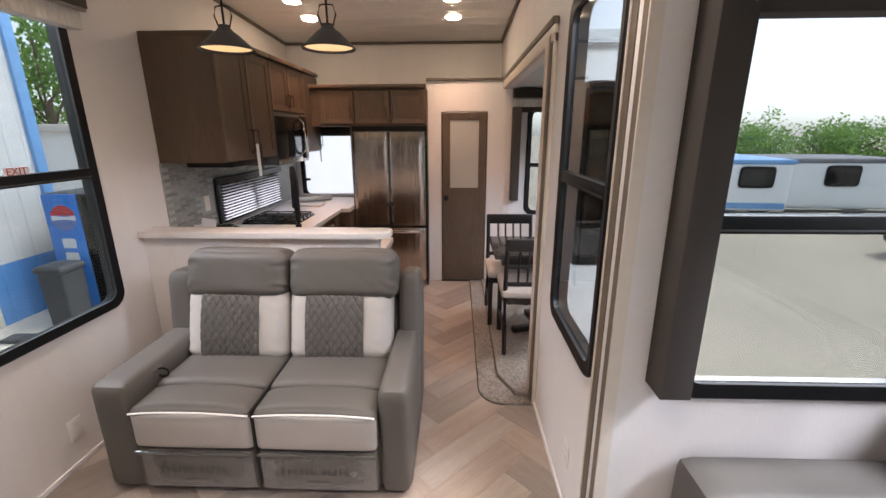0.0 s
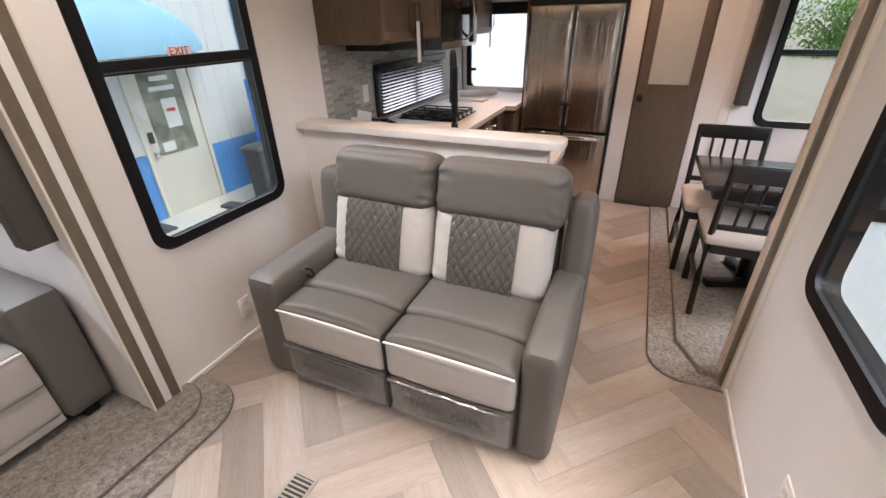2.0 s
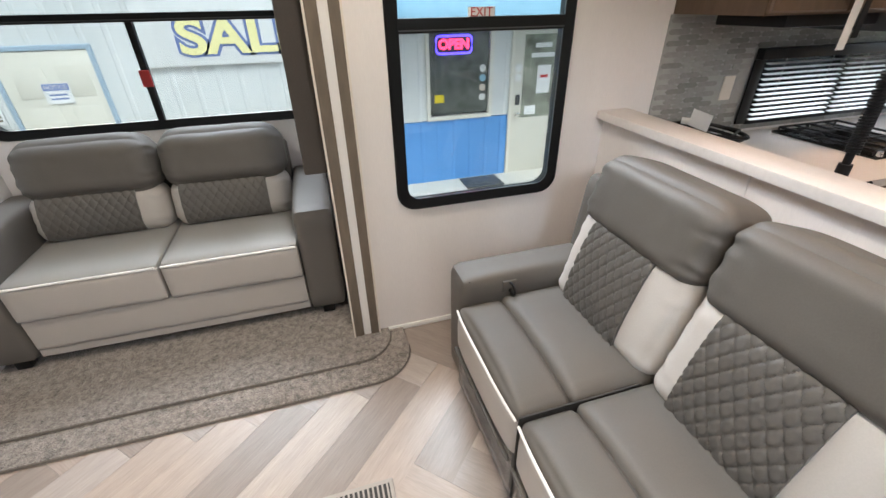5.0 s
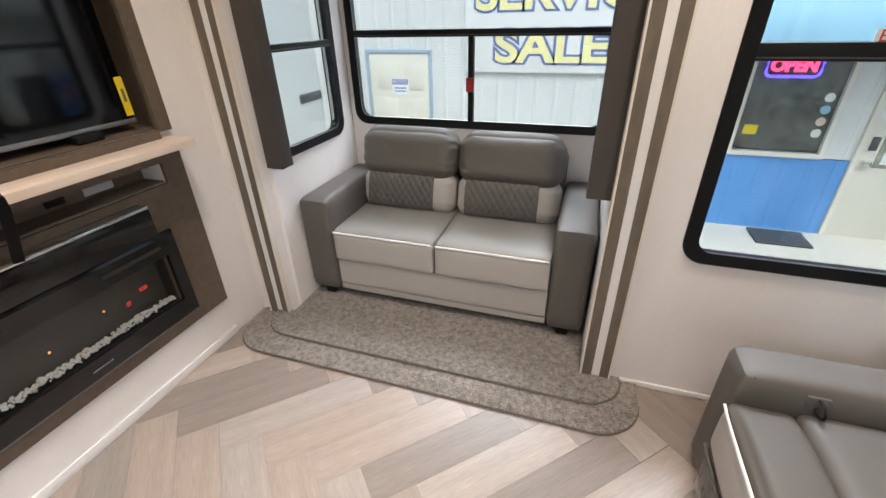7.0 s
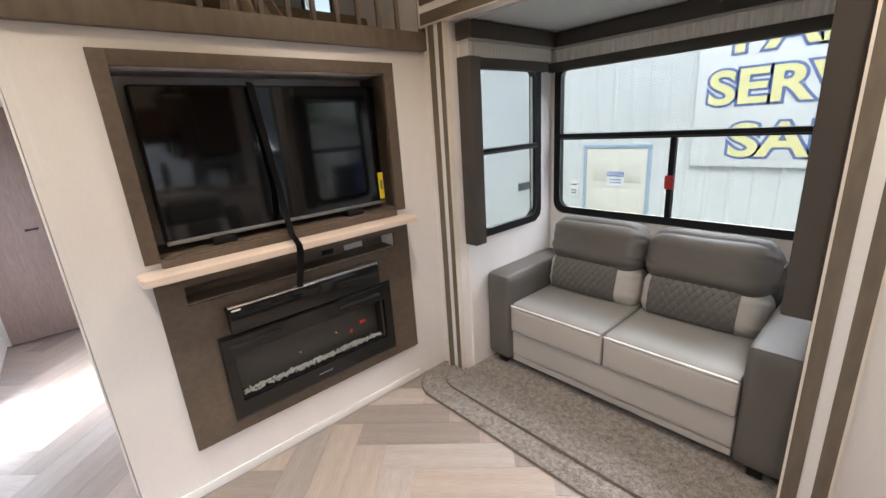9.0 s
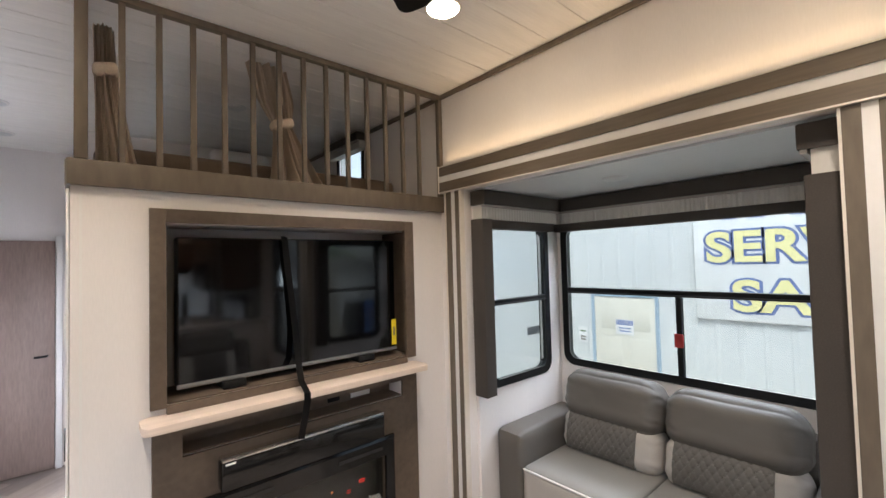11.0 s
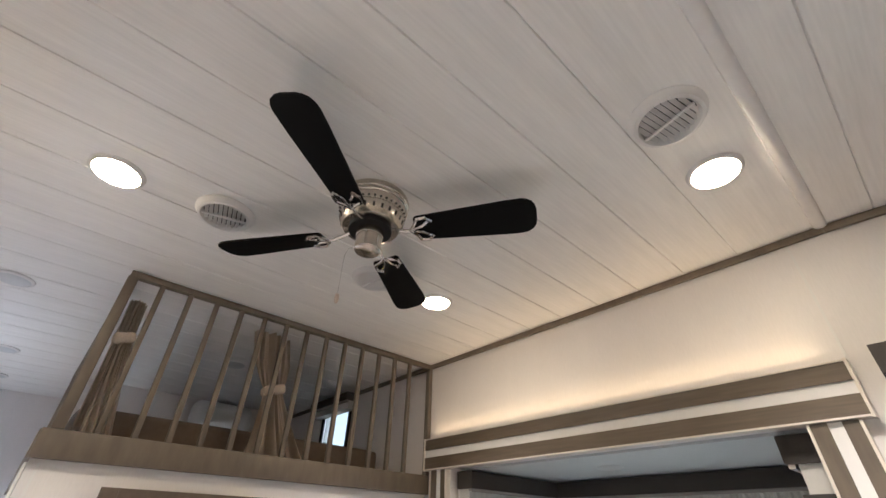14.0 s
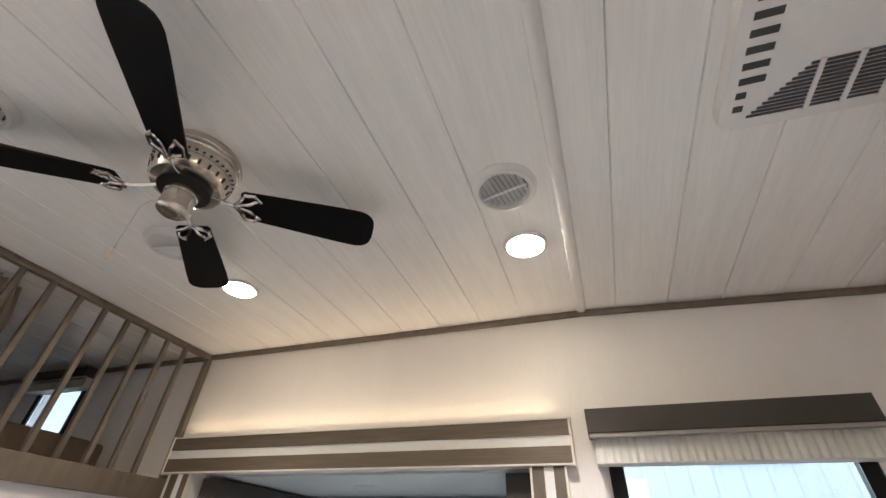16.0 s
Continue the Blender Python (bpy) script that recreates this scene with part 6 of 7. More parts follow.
# ---- dinette ----
e = thing("dining_table", (1.5, 4.02, 0.038), "dark wooden dinette table on a pedestal", "table")
part("tabletop", slab(rrect(0.98, 0.60, 0.02, 4), 0.725, 0.757, Matrix.Translation((1.0, 3.72, 0)), bevel=0.005), mat("table_wood", (0.045, 0.04, 0.038), 0.22, var=0.15), e)
part("apron", box(1.06, 3.78, 0.66, 1.92, 4.26, 0.724), M_CHAIRW, e, smooth=False)
part("pedestal", box(1.40, 3.95, 0.08, 1.52, 4.09, 0.66, 0.01), M_CHAIRW, e)
for a in (0, 90, 180, 270):
    part("pedestal_foot", box(0.0, -0.03, 0.0, 0.30, 0.03, 0.045, 0.006, m=pose(1.46, 4.02, 0.039, 0, 0, a + 20)), M_CHAIRW, e)


def dining_chair():
    """A slat-backed chair facing +y, its rear at y = 0, standing on z = 0."""
    e = thing("dining_chair", (0, 0, 0), "black slat-backed dining chair with a beige cushion", "chair", group="dinette chairs")
    for x in (-0.19, 0.19):
        part("rear_leg", tube([(x, -0.03, 0.0), (x, 0.02, 0.22), (x, 0.035, 0.45), (x, 0.015, 0.66), (x, -0.03, 0.88)], 0.016, 4), M_CHAIRW, e)
        part("front_leg", box(x - 0.018, 0.37, 0.0, x + 0.018, 0.405, 0.43, 0.003), M_CHAIRW, e)
        part("side_rail", box(x - 0.012, 0.04, 0.38, x + 0.012, 0.37, 0.43), M_CHAIRW, e)
        part("stretcher", box(x - 0.010, 0.02, 0.17, x + 0.010, 0.37, 0.195), M_CHAIRW, e)
    part("front_rail", box(-0.172, 0.375, 0.38, 0.172, 0.40, 0.43), M_CHAIRW, e)
    part("rear_rail", box(-0.174, 0.02, 0.38, 0.174, 0.05, 0.43), M_CHAIRW, e)
    part("seat", cushion(-0.215, 0.0, 0.43, 0.215, 0.43, 0.49, 0.025, (0, 0, 0.012)), M_CUSHION, e, "beige upholstered seat")
    part("top_rail", box(-0.20, -0.045, 0.80, 0.20, -0.012, 0.885, 0.008), M_CHAIRW, e)
    part("mid_rail", box(-0.176, 0.002, 0.66, 0.176, 0.022, 0.685, 0.003), M_CHAIRW, e)
    part("low_rail", box(-0.176, 0.022, 0.52, 0.176, 0.042, 0.55, 0.003), M_CHAIRW, e)
    for x in (-0.10, -0.035, 0.035, 0.10):
        part("slat", tube([(x, 0.032, 0.55), (x, 0.012, 0.67), (x, -0.026, 0.81)], 0.008, 4), M_CHAIRW, e)
    return e


ch = dining_chair()
ch.matrix_world = pose(1.26, 3.58, 0.038)
copy_thing(ch, pose(1.19, 4.45, 0.038, 0, 0, 180))

# ---- small things ----
e = thing("floor_vent", (-0.39, 1.83, 0), "grey slatted floor register", "vent")
part("rim", ring([(0, 0), (0.115, 0), (0.115, 0.27), (0, 0.27)], [(0.016, 0.016), (0.099, 0.016), (0.099, 0.254), (0.016, 0.254)], 0.0, 0.006, Matrix.Translation((-0.405, 1.645, 0.001))), M_LIP, e, smooth=False)
part("duct", box(-0.39, 1.66, 0.001, -0.305, 1.90, 0.002), M_SEAM, e, smooth=False)
for k in range(14):
    part("slat", box(-0.39, 1.664 + 0.0172 * k, 0.002, -0.305, 1.671 + 0.0172 * k, 0.006), M_LIP, e, smooth=False)
for x, y, z, s in ((XL, 2.475, 0.20, 1), (XR, 2.30, 0.275, -1)):
    e = thing("wall_outlet", (x, y, z), "white double outlet low on the wall", "outlet", group="low wall outlets")
    xa, xb = sorted((x, x + s * 0.006))
    part("plate", box(xa, y - 0.037, z - 0.058, xb, y + 0.037, z + 0.058, 0.003), M_WHITE, e)
    for dz in (-0.022, 0.022):
        xa, xb = sorted((x + s * 0.006, x + s * 0.0075))
        part("socket", box(xa, y - 0.015, z + dz - 0.012, xb, y + 0.015, z + dz + 0.012, 0.0005), M_IVORY, e)
for z, c in ((1.42, M_PAPER), (0.98, M_PLASTIC)):
    solo("wall_switch", box(0.586, -0.20, z, 0.592, -0.14, z + 0.11, 0.002), c, "switch plate on the hall corner", "switch")

# ---- outside ----
GZ, WZ = -1.1, -0.74    # lot and shop walk
b = bmesh.new()
bmesh.ops.create_grid(b, x_segments=1, y_segments=1, size=400)
bmesh.ops.translate(b, verts=b.verts, vec=(0, 0, GZ))
solo("ground", b, M_LOT, "pale gravel and asphalt sales lot", "ground", kind="structure", loc=(0, 0, GZ), smooth=False)
solo("pavement", box(-5.02, -4, GZ, -2.6, 9.5, WZ + 0.02, 0.004), M_CONC, "pale concrete walk along the shop", "pavement", kind="structure")
b = box(7.5, 12.7, GZ, 80, 13.6, GZ + 0.02)
solo("grass_verge", b, M_GRASS, "strip of grass across the lot", "grass", kind="structure", smooth=False)


def ribbed(y0, y1, z0, z1, x, pitch=0.23, depth=0.007):
    """Corrugated sheet facing +x."""
    b = bmesh.new()
    pts, y = [], y0
    while y < y1 - 1e-4:
        for dy, d in ((0.0, 0.0), (0.17, 0.0), (0.185, depth), (0.215, depth)):
            if y + dy < y1:
                pts.append((y + dy, x + d))
        y += pitch
    pts.append((y1, x))
    lo, hi = [b.verts.new((d, y, z0)) for y, d in pts], [b.verts.new((d, y, z1)) for y, d in pts]
    bl, bh = [b.verts.new((x - 0.1, y, z0)) for y in (y0, y1)], [b.verts.new((x - 0.1, y, z1)) for y in (y0, y1)]
    for i in range(len(pts) - 1):
        b.faces.new((lo[i], lo[i + 1], hi[i + 1], hi[i]))
    b.faces.new((bl[1], bl[0], bh[0], bh[1]))
    b.faces.new((bl[0], lo[0], hi[0], bh[0]))
    b.faces.new((lo[-1], bl[1], bh[1], hi[-1]))
    b.faces.new([bh[0]] + hi + [bh[1]])
    return b


SXW = -5.0
shop = thing("shop_building", (SXW, 2, WZ), "pale corrugated sales building with blue lower siding", "building")
for y0, y1, z0, z1, mt in ((-2.3, 2.55, WZ, 4.2, M_SIDING), (2.55, 3.28, 0.145, 4.2, M_SIDING), (3.28, 4.20, 1.30, 4.2, M_SIDING), (4.20, 4.47, 0.145, 4.2, M_SIDING), (4.47, 5.36, 1.40, 4.2, M_SIDING), (5.36, 6.36, 0.05, 4.2, M_SIDING), (2.55, 4.47, WZ, 0.135, M_SIDINGB), (5.36, 6.36, WZ, 0.05, M_SIDINGB)):
    part("siding", ribbed(y0, y1, z0, z1, SXW), mt, shop, "blue lower siding" if mt is M_SIDINGB else "pale corrugated siding", smooth=False)
part("rear_wall", box(-14, -2.3, WZ, -5.12, 6.36, 4.2), M_SIDING, shop, smooth=False)
part("fascia", box(-5.05, -2.4, 4.0, -4.85, 6.47, 4.25, 0.01), M_BLUET, shop, "blue fascia")
part("corner_trim", box(-5.06, 6.30, WZ, -4.95, 6.44, 4.2, 0.005), M_BLUET, shop, "blue corner trim")
win = part("shop_window", ring([(0, 0), (0.92, 0), (0.92, 1.15), (0, 1.15)], [(0.05, 0.05), (0.87, 0.05), (0.87, 1.10), (0.05, 1.10)], -0.05, 0.03, plane_at((SXW, 3.28, 0.138), *Y_UP)), M_SDOOR, shop)
part("pane", box(-5.04, 3.33, 0.21, -5.03, 4.15, 1.27), M_SHOPGLASS, win, "dark shop glass", smooth=False)
for k, z in enumerate((0.40, 0.52, 0.64, 0.76)):
    part("sticker", cyl((-5.03, 4.07, z), (-5.027, 4.07, z), 0.045, n=14), (M_PAPER, M_SHELF, M_AWN, M_PAPER)[k], win)
part("sticker", box(-5.03, 3.40, 0.36, -5.027, 3.53, 0.46), M_YELLOW, win, smooth=False)
for k in range(9):
    random.seed(k)
    yy, zz = 3.45 + 0.075 * k, 0.30 + random.uniform(0, 0.35)
    part("sill_goods", box(-5.10, yy - 0.03, zz - 0.05, -5.05, yy + 0.03, zz + 0.05, 0.01), (M_DARKGREY, M_GREYINK, M_BARK)[k % 3], win)
d = part("door", box(-5.06, 4.50, WZ, -5.0, 5.34, 1.36, 0.01), M_SDOOR, shop, "cream steel door")
part("door_frame", ring([(0, 0), (0.94, 0), (0.94, 2.18), (0, 2.18)], [(0.05, 0.0), (0.89, 0.0), (0.89, 2.12), (0.05, 2.12)], -0.05, 0.03, plane_at((SXW, 4.45, WZ), *Y_UP)), M_SDOOR, shop)
part("door_glass", box(-5.0, 4.65, 0.08, -4.992, 5.19, 1.14), M_DOORGLASS, d, smooth=False)
part("notice", box(-4.992, 4.86, 0.40, -4.99, 5.06, 0.76), M_PAPER, d, smooth=False)
part("notice_print", box(-4.99, 4.90, 0.60, -4.988, 5.02, 0.64), M_RED, d, smooth=False)
part("notice", box(-4.992, 4.70, 0.12, -4.99, 4.87, 0.24), M_PAPER, d, smooth=False)
for z, w in ((0.98, 0.24), (0.86, 0.34)):
    part("print_bar", box(-4.991, 4.92 - w / 2, z, -4.99, 4.92 + w / 2, z + 0.055), M_PAPER, d, smooth=False)
part("push_bar", box(-5.0, 4.55, 0.10, -4.95, 4.62, 0.16, 0.008), M_CHROME, d)
part("lock", box(-5.0, 4.55, 0.26, -4.985, 4.62, 0.40, 0.006), M_DARKGREY, d)
for z in (0.62, 0.74):
    part("sticker", cyl((-5.0, 4.575, z), (-4.996, 4.575, z), 0.05, n=14), M_PAPER, d)
d2 = part("door", box(-5.04, -1.08, WZ, -4.985, -0.25, 1.16, 0.008), M_SDOOR, shop, "cream steel service door")
part("door_frame", ring([(0, 0), (0.92, 0), (0.92, 1.95), (0, 1.95)], [(0.045, 0.0), (0.875, 0.0), (0.875, 1.905), (0.045, 1.905)], -0.05, 0.03, plane_at((SXW, -1.125, WZ), *Y_UP)), M_SDOORB, shop, "faded blue door frame")
for y0 in (-0.98, -0.59):
    for z0, z1 in ((0.72, 1.02), (0.12, 0.62), (-0.6, 0.0)):
        part("door_panel", box(-4.986, y0, z0, -4.98, y0 + 0.28, z1, 0.004), M_SDOOR, d2)
part("door_knob", cyl((-4.985, -0.93, 0.20), (-4.93, -0.93, 0.20), 0.03, n=14), M_CHROME, d2)
nt = part("notice_sign", box(-4.98, -0.77, 0.66, -4.975, -0.53, 0.86), M_PAPER, d2, smooth=False)
part("sign_band", box(-4.975, -0.765, 0.79, -4.973, -0.535, 0.855), M_SIGNB, nt, smooth=False)
lettering("lettering", "NOTICE", 0.055, plane_at((-4.971, -0.65, 0.822), *Y_UP), M_PAPER, nt, extrude=0.001)
part("print_bar", box(-4.975, -0.73, 0.74, -4.974, -0.57, 0.755), M_SIGNB, nt, smooth=False)
part("print_bar", box(-4.975, -0.73, 0.70, -4.974, -0.57, 0.715), M_SIGNB, nt, smooth=False)
pn = part("paper_notice", box(-4.985, -1.33, 0.49, -4.975, -1.20, 0.72), M_PAPER, shop, smooth=False)
for z in (0.52, 0.56, 0.64):
    part("print_bar", box(-4.975, -1.31, z, -4.974, -1.22, z + 0.02), M_BARK if z < 0.6 else M_GRASS, pn, smooth=False)
# painted sign board
sg = thing("shop_sign", (-4.95, 1.37, 0.96), "white sign board with yellow blue-edged lettering", "sign")
part("board", box(-4.985, 0.24, 0.96, -4.955, 2.52, 2.62, 0.004), M_PAPER, sg)
for text, z in (("SALES", 1.222), ("SERVICE", 1.765), ("PARTS", 2.27)):
    lettering("letter_edge", text, 0.47, plane_at((-4.951, 1.375, z), *Y_UP), M_SIGNB, sg, 0.024, 0.002, 1.28 if text == "SALES" else 1.19 if text == "SERVICE" else 1.25, 0.012)
    lettering("letters", text, 0.47, plane_at((-4.945, 1.375, z), *Y_UP), M_SIGNY, sg, 0.0, 0.003, 1.28 if text == "SALES" else 1.19 if text == "SERVICE" else 1.25, 0.012)
ns = thing("neon_sign", (-5.02, 3.66, 1.05), "lit red and blue neon open sign in the shop window", "neon sign")
part("backing", box(-5.026, 3.42, 0.95, -5.02, 3.91, 1.16), M_DARKGREY, ns, smooth=False)
part("border_tube", tube([(-5.008, y, z) for y, z in rrect(0.47, 0.20, 0.05, 4, 3.43, 0.955)], 0.014, 8, closed=True), M_NEONB, ns)
lettering("letters", "OPEN", 0.155, plane_at((-5.012, 3.665, 1.055), *Y_UP), M_NEONR, ns, 0.0, 0.006, 1.0, 0.008)
# dome awning over the shop entry
b = bmesh.new()
R = 0.70
g = []
for i in range(19):
    a = math.pi * i / 18
    g.append([b.verts.new((SXW + 0.02 + 0.7 * math.sin(a) * math.cos(p), 4.0 - 1.58 * math.cos(a), 1.30 + R * math.sin(a) * math.sin(p) + 0.0)) for p in [math.pi / 2 * k / 10 for k in range(11)]])
for i in range(18):
    for k in range(10):
        b.faces.new((g[i][k], g[i + 1][k], g[i + 1][k + 1], g[i][k + 1]))
bmesh.ops.remove_doubles(b, verts=b.verts, dist=0.001)
bmesh.ops.recalc_face_normals(b, faces=b.faces)
bmesh.ops.solidify(b, geom=b.faces[:], thickness=0.01)
solo("dome_awning", b, M_AWN, "pale blue dome awning over the shop window", "awning")
fl = thing("snowflake_ornament", (-4.96, 5.56, 2.95), "cream wooden snowflake ornament on the siding", "ornament")
for k in range(6):
    m = plane_at((-4.965, 5.56, 2.95), *Y_UP) @ Matrix.Rotation(radians(30 + 60 * k), 4, "Z")
    b = slab([(0.0, -0.028), (0.40, -0.028), (0.42, 0.0), (0.40, 0.028), (0.0, 0.028)], 0.0, 0.02, m, bevel=0.004)
    part("arm", b, M_SNOW, fl)
    for d, n in ((0.20, 0.15), (0.31, 0.11)):
        for s in (-1, 1):
            part("branch", slab([(0.0, -0.022), (n, -0.022), (n + 0.015, 0.0), (n, 0.022), (0.0, 0.022)], 0.002, 0.024, m @ Matrix.Translation((d, 0, 0)) @ Matrix.Rotation(radians(52 * s), 4, "Z"), bevel=0.004), M_SNOW, fl)
uw = part("upper_window", ring([(0, 0), (0.85, 0), (0.85, 0.8), (0, 0.8)], [(0.07, 0.07), (0.78, 0.07), (0.78, 0.73), (0.07, 0.73)], 0.0, 0.05, plane_at((SXW + 0.03, 3.2, 2.84), *Y_UP)), M_BLUET, shop, "blue upper window frame")
part("pane", box(-4.975, 3.26, 2.90, -4.965, 3.99, 3.58), M_SIDING, uw, smooth=False)
solo("door_mat", box(-4.93, 3.72, WZ + 0.02, -4.55, 4.26, WZ + 0.045, 0.005), M_DARKGREY, "grey mat before the shop door", "mat")
# vending machine, its printed front towards the yard
vm_ = thing("vending_machine", (-4.3, 6.2, WZ + 0.02), "blue drinks vending machine against the shop", "vending machine")
part("cabinet", box(-4.62, 5.93, WZ + 0.02, -3.98, 6.55, 0.90, 0.02), M_DARKGREY, vm_)
V = plane_at((-4.62, 5.925, WZ + 0.05), *X_UP)
part("front_panel", slab(rrect(0.46, 1.58, 0.02, 4), 0.0, 0.025, V, bevel=0.005), M_MACHINE, vm_, "blue printed front")
for mt, lo in ((M_RED, True), (M_SIGNB, False)):
    arc = [(0.24 + 0.17 * math.cos(radians(a)), 1.27 + 0.17 * math.sin(radians(a))) for a in (range(12, 169, 12) if lo else range(192, 349, 12))]
    part("emblem", slab(arc, 0.025, 0.028, V), mt, vm_, smooth=False)
part("emblem_band", slab([(0.08, 1.235), (0.24, 1.255), (0.40, 1.235), (0.40, 1.305), (0.24, 1.285), (0.08, 1.305)], 0.025, 0.0275, V), M_PAPER, vm_, smooth=False)
for k in range(4):
    part("mark_bar", slab([(0.15, 0.30 + 0.19 * k), (0.33, 0.30 + 0.19 * k), (0.33, 0.43 + 0.19 * k), (0.15, 0.43 + 0.19 * k)], 0.025, 0.027, V), M_PAPER, vm_, smooth=False)
part("selection_panel", slab(rrect(0.17, 1.58, 0.01, 3, 0.466, 0.0), 0.0, 0.022, V, bevel=0.004), M_GLOSSB, vm_, "dark selection panel")
part("coin_panel", box(-3.981, 6.0, 0.0, -3.976, 6.1, 0.2), M_GREYINK, vm_, smooth=False)
bin_ = thing("litter_bin", (-4.15, 5.4, WZ + 0.02), "dark grey plastic litter bin on the walk", "bin")
b = cushion(-4.42, 5.40, WZ + 0.02, -4.10, 5.74, -0.01, 0.03)
for v in b.verts:
    f = 0.90 + 0.10 * (v.co.z - WZ) / 0.79
    v.co.x, v.co.y = -4.26 + (v.co.x + 4.26) * f, 5.57 + (v.co.y - 5.57) * f
part("body", b, M_DARKGREY, bin_)
part("lid", cushion(-4.44, 5.38, -0.015, -4.08, 5.76, 0.06, 0.03, (0, 0, 0.02)), M_DARKGREY, bin_)
solo("floor_mat", cushion(-4.6, 4.95, WZ + 0.02, -4.3, 5.15, WZ + 0.07, 0.02), M_DARKGREY, "folded dark mat lying beside the bin", "mat")
# wing of the shop and the building beyond
wing = thing("shop_wing", (-3.6, -1.9, GZ), "pale metal wing of the sales building", "building")
part("siding", box(-5.01, -2.5, GZ, -2.2, -1.9, 4.2), M_SIDING, wing, smooth=False)
vent = part("wall_vent", box(-4.98, -1.9, 0.577, -4.49, -1.885, 0.693, 0.003), M_GREYINK, wing, "grey wall vent")
for k in range(4):
    part("slat", box(-4.97, -1.885, 0.590 + 0.026 * k, -4.50, -1.876, 0.598 + 0.026 * k), M_DARKGREY, vent, smooth=False)
far = thing("far_building", (-14, 16, GZ), "white low building beyond the shop", "building")
part("wall", box(-24, 15, GZ, -9.2, 17.2, 1.7), M_RV, far, smooth=False)
part("roof", box(-24.2, 14.8, 1.7, -8.8, 17.4, 1.95, 0.02), M_SHADE, far)
part("window", box(-12.1, 14.97, 0.5, -11.0, 15.0, 1.25), M_GREYINK, far, smooth=False)


def trailer(x, y, w, l, h, stripe, turn):
    m = pose(x, y, GZ, 0, 0, turn)
    e = thing("travel_trailer", (0, 0, 0), "white travel trailer with a dark window, parked in the lot", "trailer", group="parked trailers")
    b = cushion(-w / 2, 0, 0.45, w / 2, l, h, 0.12)
    part("body", b, M_RV, e, "white body")
    part("roof_cap", cushion(-w / 2 - 0.03, -0.03, h - 0.14, w / 2 + 0.03, l + 0.03, h + 0.03, 0.06), M_BLUET if stripe else M_GREYINK, e)
    wn = part("window", slab(rrect(0.95, 0.62, 0.12, 5, -0.475, 1.15), 0.0, 0.03, plane_at((0, -0.004, 0), *X_UP)), M_FRAME, e)
    part("pane", slab(rrect(0.85, 0.52, 0.10, 5, -0.425, 1.2), 0.03, 0.034, plane_at((0, -0.004, 0), *X_UP)), M_GLOSSB, wn)
    if stripe:
        part("stripe", box(-w / 2 + 0.1, -0.012, 0.55, w / 2 - 0.1, 0.0, 0.72), M_BLUET, e, smooth=False)
    part("bumper", box(-w / 2 + 0.1, -0.12, 0.38, w / 2 - 0.1, -0.02, 0.46, 0.01), M_DARKGREY, e)
    for s in (-1, 1):
        part("wheel", cyl((s * (w / 2 - 0.3), l * 0.5, 0.33), (s * (w / 2 - 0.06), l * 0.5, 0.33), 0.33, n=24), M_PLASTIC, e)
    e.matrix_world = m
    return e


trailer(9.35, 13.2, 1.95, 5.5, 1.95, True, -6)
trailer(12.1, 13.6, 3.3, 2.4, 1.95, False, -4)
# White block added outside so the kitchen end window shows bright white.
backdrop = thing("storage_building", (-3, 11, GZ), "plain white block added behind the trailer as a bright backdrop for the kitchen end window", "building")
part("wall", box(-4.6, 10.5, GZ, 0.6, 14.0, 3.2), M_RV, backdrop, smooth=False)
part("roof", box(-4.7, 10.4, 3.2, 0.7, 14.1, 3.32, 0.02), M_SHADE, backdrop)
car = thing("parked_car", (0, 0, 0), "dark grey car parked on the lot edge", "car")
part("body", cushion(-0.9, -2.1, 0.28, 0.9, 2.1, 0.85, 0.16, (0.03, 0.05, 0.02)), M_DARKGREY, car)
part("cabin", cushion(-0.78, -1.2, 0.80, 0.78, 1.3, 1.42, 0.28), M_GLOSSB, car, "dark glass cabin")
for sx in (-1, 1):
    for yy in (-1.3, 1.3):
        part("wheel", cyl((sx * 0.72, yy, 0.32), (sx * 0.92, yy, 0.32), 0.32, n=20), M_PLASTIC, car)
    part("tail_light", box(sx * 0.62 - 0.12, -2.13, 0.58, sx * 0.62 + 0.12, -2.08, 0.70, 0.01), M_RED, car)
car.matrix_world = pose(12.6, 10.0, GZ, 0, 0, -75)


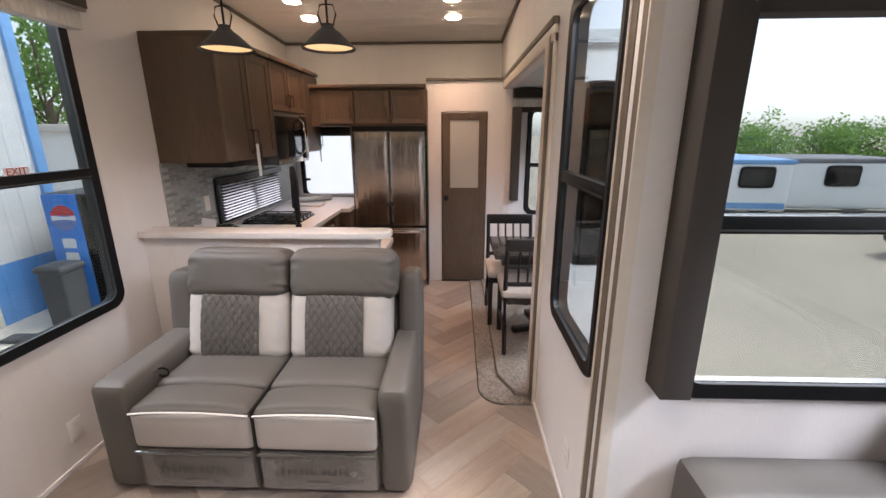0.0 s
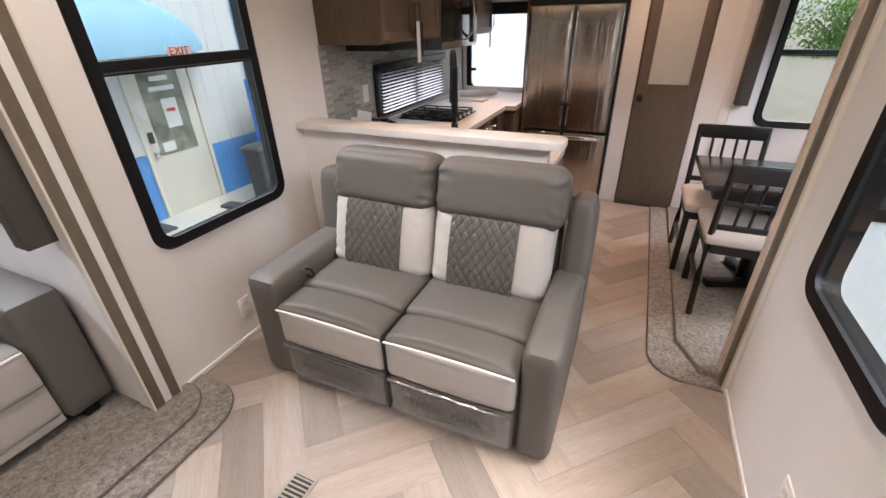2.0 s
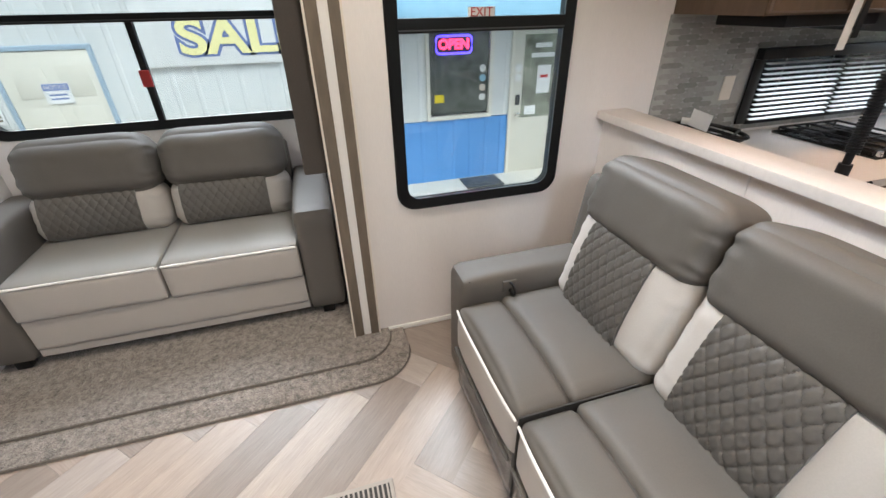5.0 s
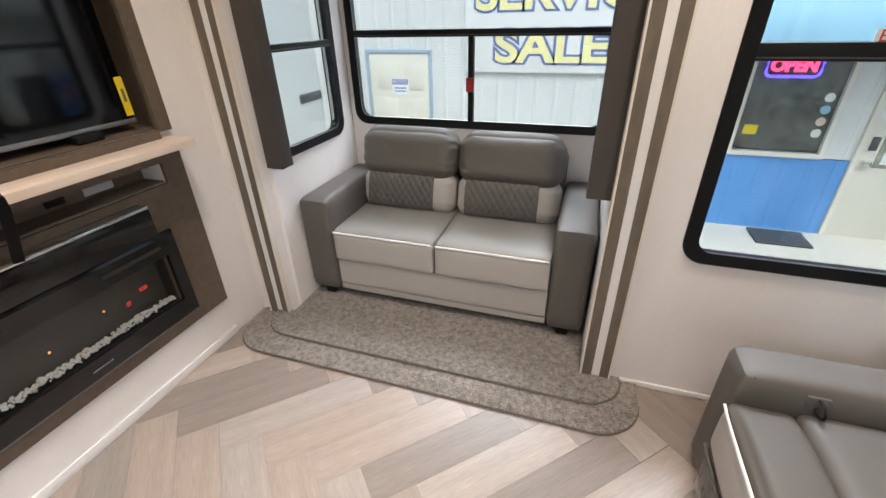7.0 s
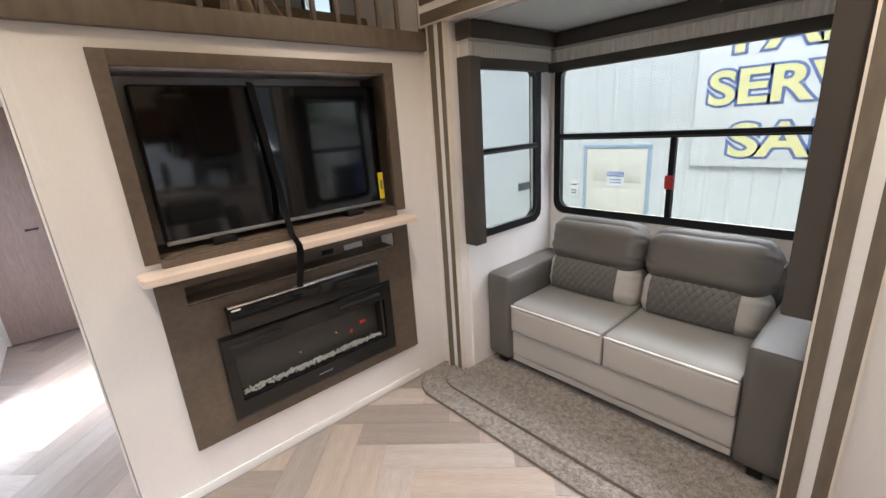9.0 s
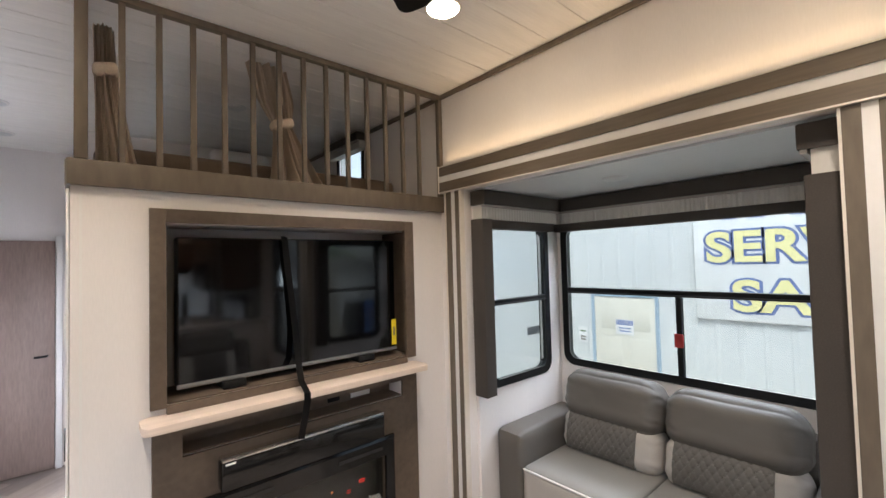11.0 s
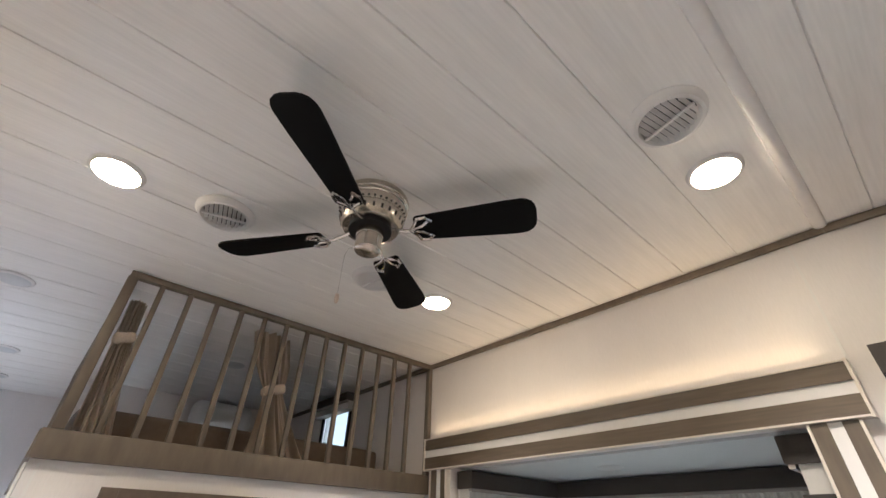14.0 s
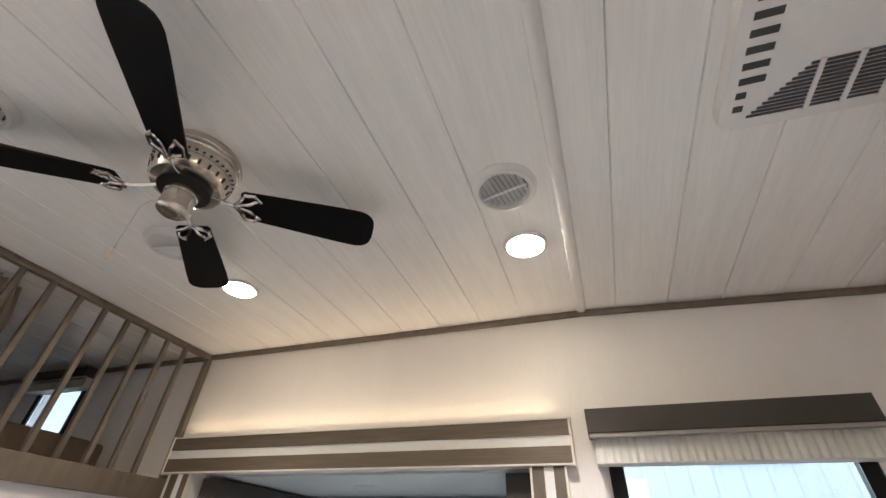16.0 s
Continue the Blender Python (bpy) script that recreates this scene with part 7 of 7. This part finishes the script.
def tree(x, y, h, seed, r=2.4):
    random.seed(seed)
    e = thing("tree", (x, y, GZ), "leafy green broadleaf tree", "tree", group="trees round the lot")
    t = tube([(x, y, GZ), (x + 0.1, y, GZ + h * 0.25), (x, y + 0.1, GZ + h * 0.5)], 0.16, 8)
    limbs = []
    for k in range(7):
        a, z0 = k * 0.9 + random.random(), GZ + h * random.uniform(0.25, 0.5)
        tip = (x + r * 0.65 * math.cos(a), y + r * 0.65 * math.sin(a), z0 + h * random.uniform(0.2, 0.4))
        tube([(x, y, z0), ((x + tip[0]) / 2, (y + tip[1]) / 2, z0 + (tip[2] - z0) * 0.6), tip], 0.05, 5, t)
        limbs.append(tip)
    part("trunk", t, M_BARK, e)
    verts, faces = [], []
    clumps = [(random.gauss(0, 0.42) * r + x, random.gauss(0, 0.42) * r + y, GZ + h * random.uniform(0.35, 1.0)) for k in range(55)]
    for cx, cy, cz in clumps:
        s = r * random.uniform(0.16, 0.34)
        for k in range(55):
            p = Vector((random.gauss(0, 1), random.gauss(0, 1), random.gauss(0, 0.8)))
            p = p.normalized() * s * random.uniform(0.5, 1.05)
            o = Vector((cx, cy, cz)) + p
            d1 = Vector((random.gauss(0, 1), random.gauss(0, 1), random.gauss(0, 1))).normalized() * 0.11
            d2 = d1.cross(Vector((random.gauss(0, 1), random.gauss(0, 1), random.gauss(0, 1)))).normalized() * 0.075
            i = len(verts)
            verts += [o - d1, o + d2, o + d1, o - d2]
            faces.append((i, i + 1, i + 2, i + 3))
    me = bpy.data.meshes.new("crown")
    me.from_pydata([v - Vector((x, y, GZ)) for v in verts], [], faces)
    me.materials.append(M_LEAF)
    c = new("crown", me)
    c.parent = e
    BASE[c] = BASE[e]
    return e


first = tree(-17.4, 19.6, 8.2, 2, 2.9)
tree(-21.5, 21.5, 7.2, 5, 2.6)
tree(-10.5, 24.5, 8.0, 9, 3.0)
far_tree = tree(22.0, 38.0, 4.7, 11, 3.4)
for k in range(22):
    random.seed(50 + k)
    copy_thing(far_tree, pose(12.0 + 2.3 * k, 40.0 - 0.7 * k + random.uniform(-2, 2), GZ - random.uniform(1.3, 2.2), 0, 0, 77 * k))

for k in range(16):
    random.seed(90 + k)
    copy_thing(far_tree, pose(-4.0 + 3.1 * k, -30.0 + random.uniform(-2, 2), GZ - random.uniform(0.4, 1.4), 0, 0, 61 * k))
trailer(9.0, -14.0, 2.4, 5.5, 2.6, False, 168)
trailer(14.5, -15.0, 2.4, 6.0, 2.5, True, 176)

# ---- splashback tiles ----
tile = mesh_of("tile", slab([(0.012, 0), (0.108, 0), (0.1195, 0.011), (0.108, 0.0225), (0.012, 0.0225), (0, 0.011)], 0.0, 0.003, Matrix.Identity(4)), M_TILEP, (0, 0, 0))
rest = bmesh.new()
count = 0
for r in range(23):
    for c in range(20):
        y, z = 3.425 + 0.1215 * c + (0.06 if r % 2 else 0.0), 0.898 + 0.0235 * r
        if y > 5.64 or (3.89 < y < 5.15 and 0.90 < z < 1.285) or (3.70 < y < 3.90 and 1.03 < z < 1.18):
            continue
        m = plane_at((XL + 0.006, y, z), *Y_UP)
        if count < 290 and y < 5.0:
            ob = new("tile", tile)
            ob.parent = back
            ob.matrix_local = Matrix.Translation(-BASE[back]) @ m
            count += 1
        else:
            slab([(0.012, 0), (0.108, 0), (0.1195, 0.011), (0.108, 0.0225), (0.012, 0.0225), (0, 0.011)], 0.0, 0.003, m, rest)
tagged(part("far_tiles", rest, M_TILE, back, smooth=False), kind="stuff")
# ---- herringbone planks, last ----
PW, PN = 0.1645, 4
PL = PW * PN
pm = slab([(0, 0), (PL - 0.0009, 0), (PL - 0.0009, PW - 0.0009), (0, PW - 0.0009)], -0.005, 0.0, Matrix.Identity(4))
plank_mesh = mesh_of("plank", pm, M_PLANK, (0, 0, 0))


def clip_plank(cx, cy, ang):
    """The plank's outline, cut to the room, in its own coordinates; None if it lies outside."""
    m = pose(cx, cy, 0, 0, 0, ang)
    poly = [m @ Vector(p) for p in ((0, 0, 0), (PL - 0.0009, 0, 0), (PL - 0.0009, PW - 0.0009, 0), (0, PW - 0.0009, 0))]
    whole = True
    for axis, lim, sgn in ((0, -1.203, 1), (0, 1.203, -1), (1, -2.99, 1), (1, 5.75, -1)):
        res = []
        for p, q in zip(poly, poly[1:] + poly[:1]):
            dp, dq = sgn * (p[axis] - lim), sgn * (q[axis] - lim)
            if dp >= 0:
                res.append(p)
            else:
                whole = False
            if dp * dq < 0:
                res.append(p.lerp(q, dp / (dp - dq)))
        poly = res
        if len(poly) < 3:
            return None, False
    inv = m.inverted()
    return [inv @ p for p in poly], whole


X_VALLEY, Y_SHIFT = -0.319, 0.025
q2 = PW / math.sqrt(2)
for i in range(-60, 60):
    for j in range(-3, 4):
        for kind in (0, 1):
            if kind == 0:
                u, v, ang = i + PN * j, i - PN * j, 45
            else:
                u, v, ang = i + PN + PN * j + 1, i + 1 - PN - PN * j, 135
            x, y = X_VALLEY + (u - v) * q2, Y_SHIFT + (u + v) * q2 - 4.0 * q2
            poly, whole = clip_plank(x, y, ang)
            if poly is None:
                continue
            if whole:
                me = plank_mesh
            else:
                me = mesh_of("plank", slab([(p.x, p.y) for p in poly], -0.005, 0.0, Matrix.Identity(4)), M_PLANK, (0, 0, 0))
            ob = new("plank", me)
            ob.parent = floor
            ob.matrix_local = Matrix.Translation((0, 0, 0.006)) @ pose(x, y, 0, 0, 0, ang)
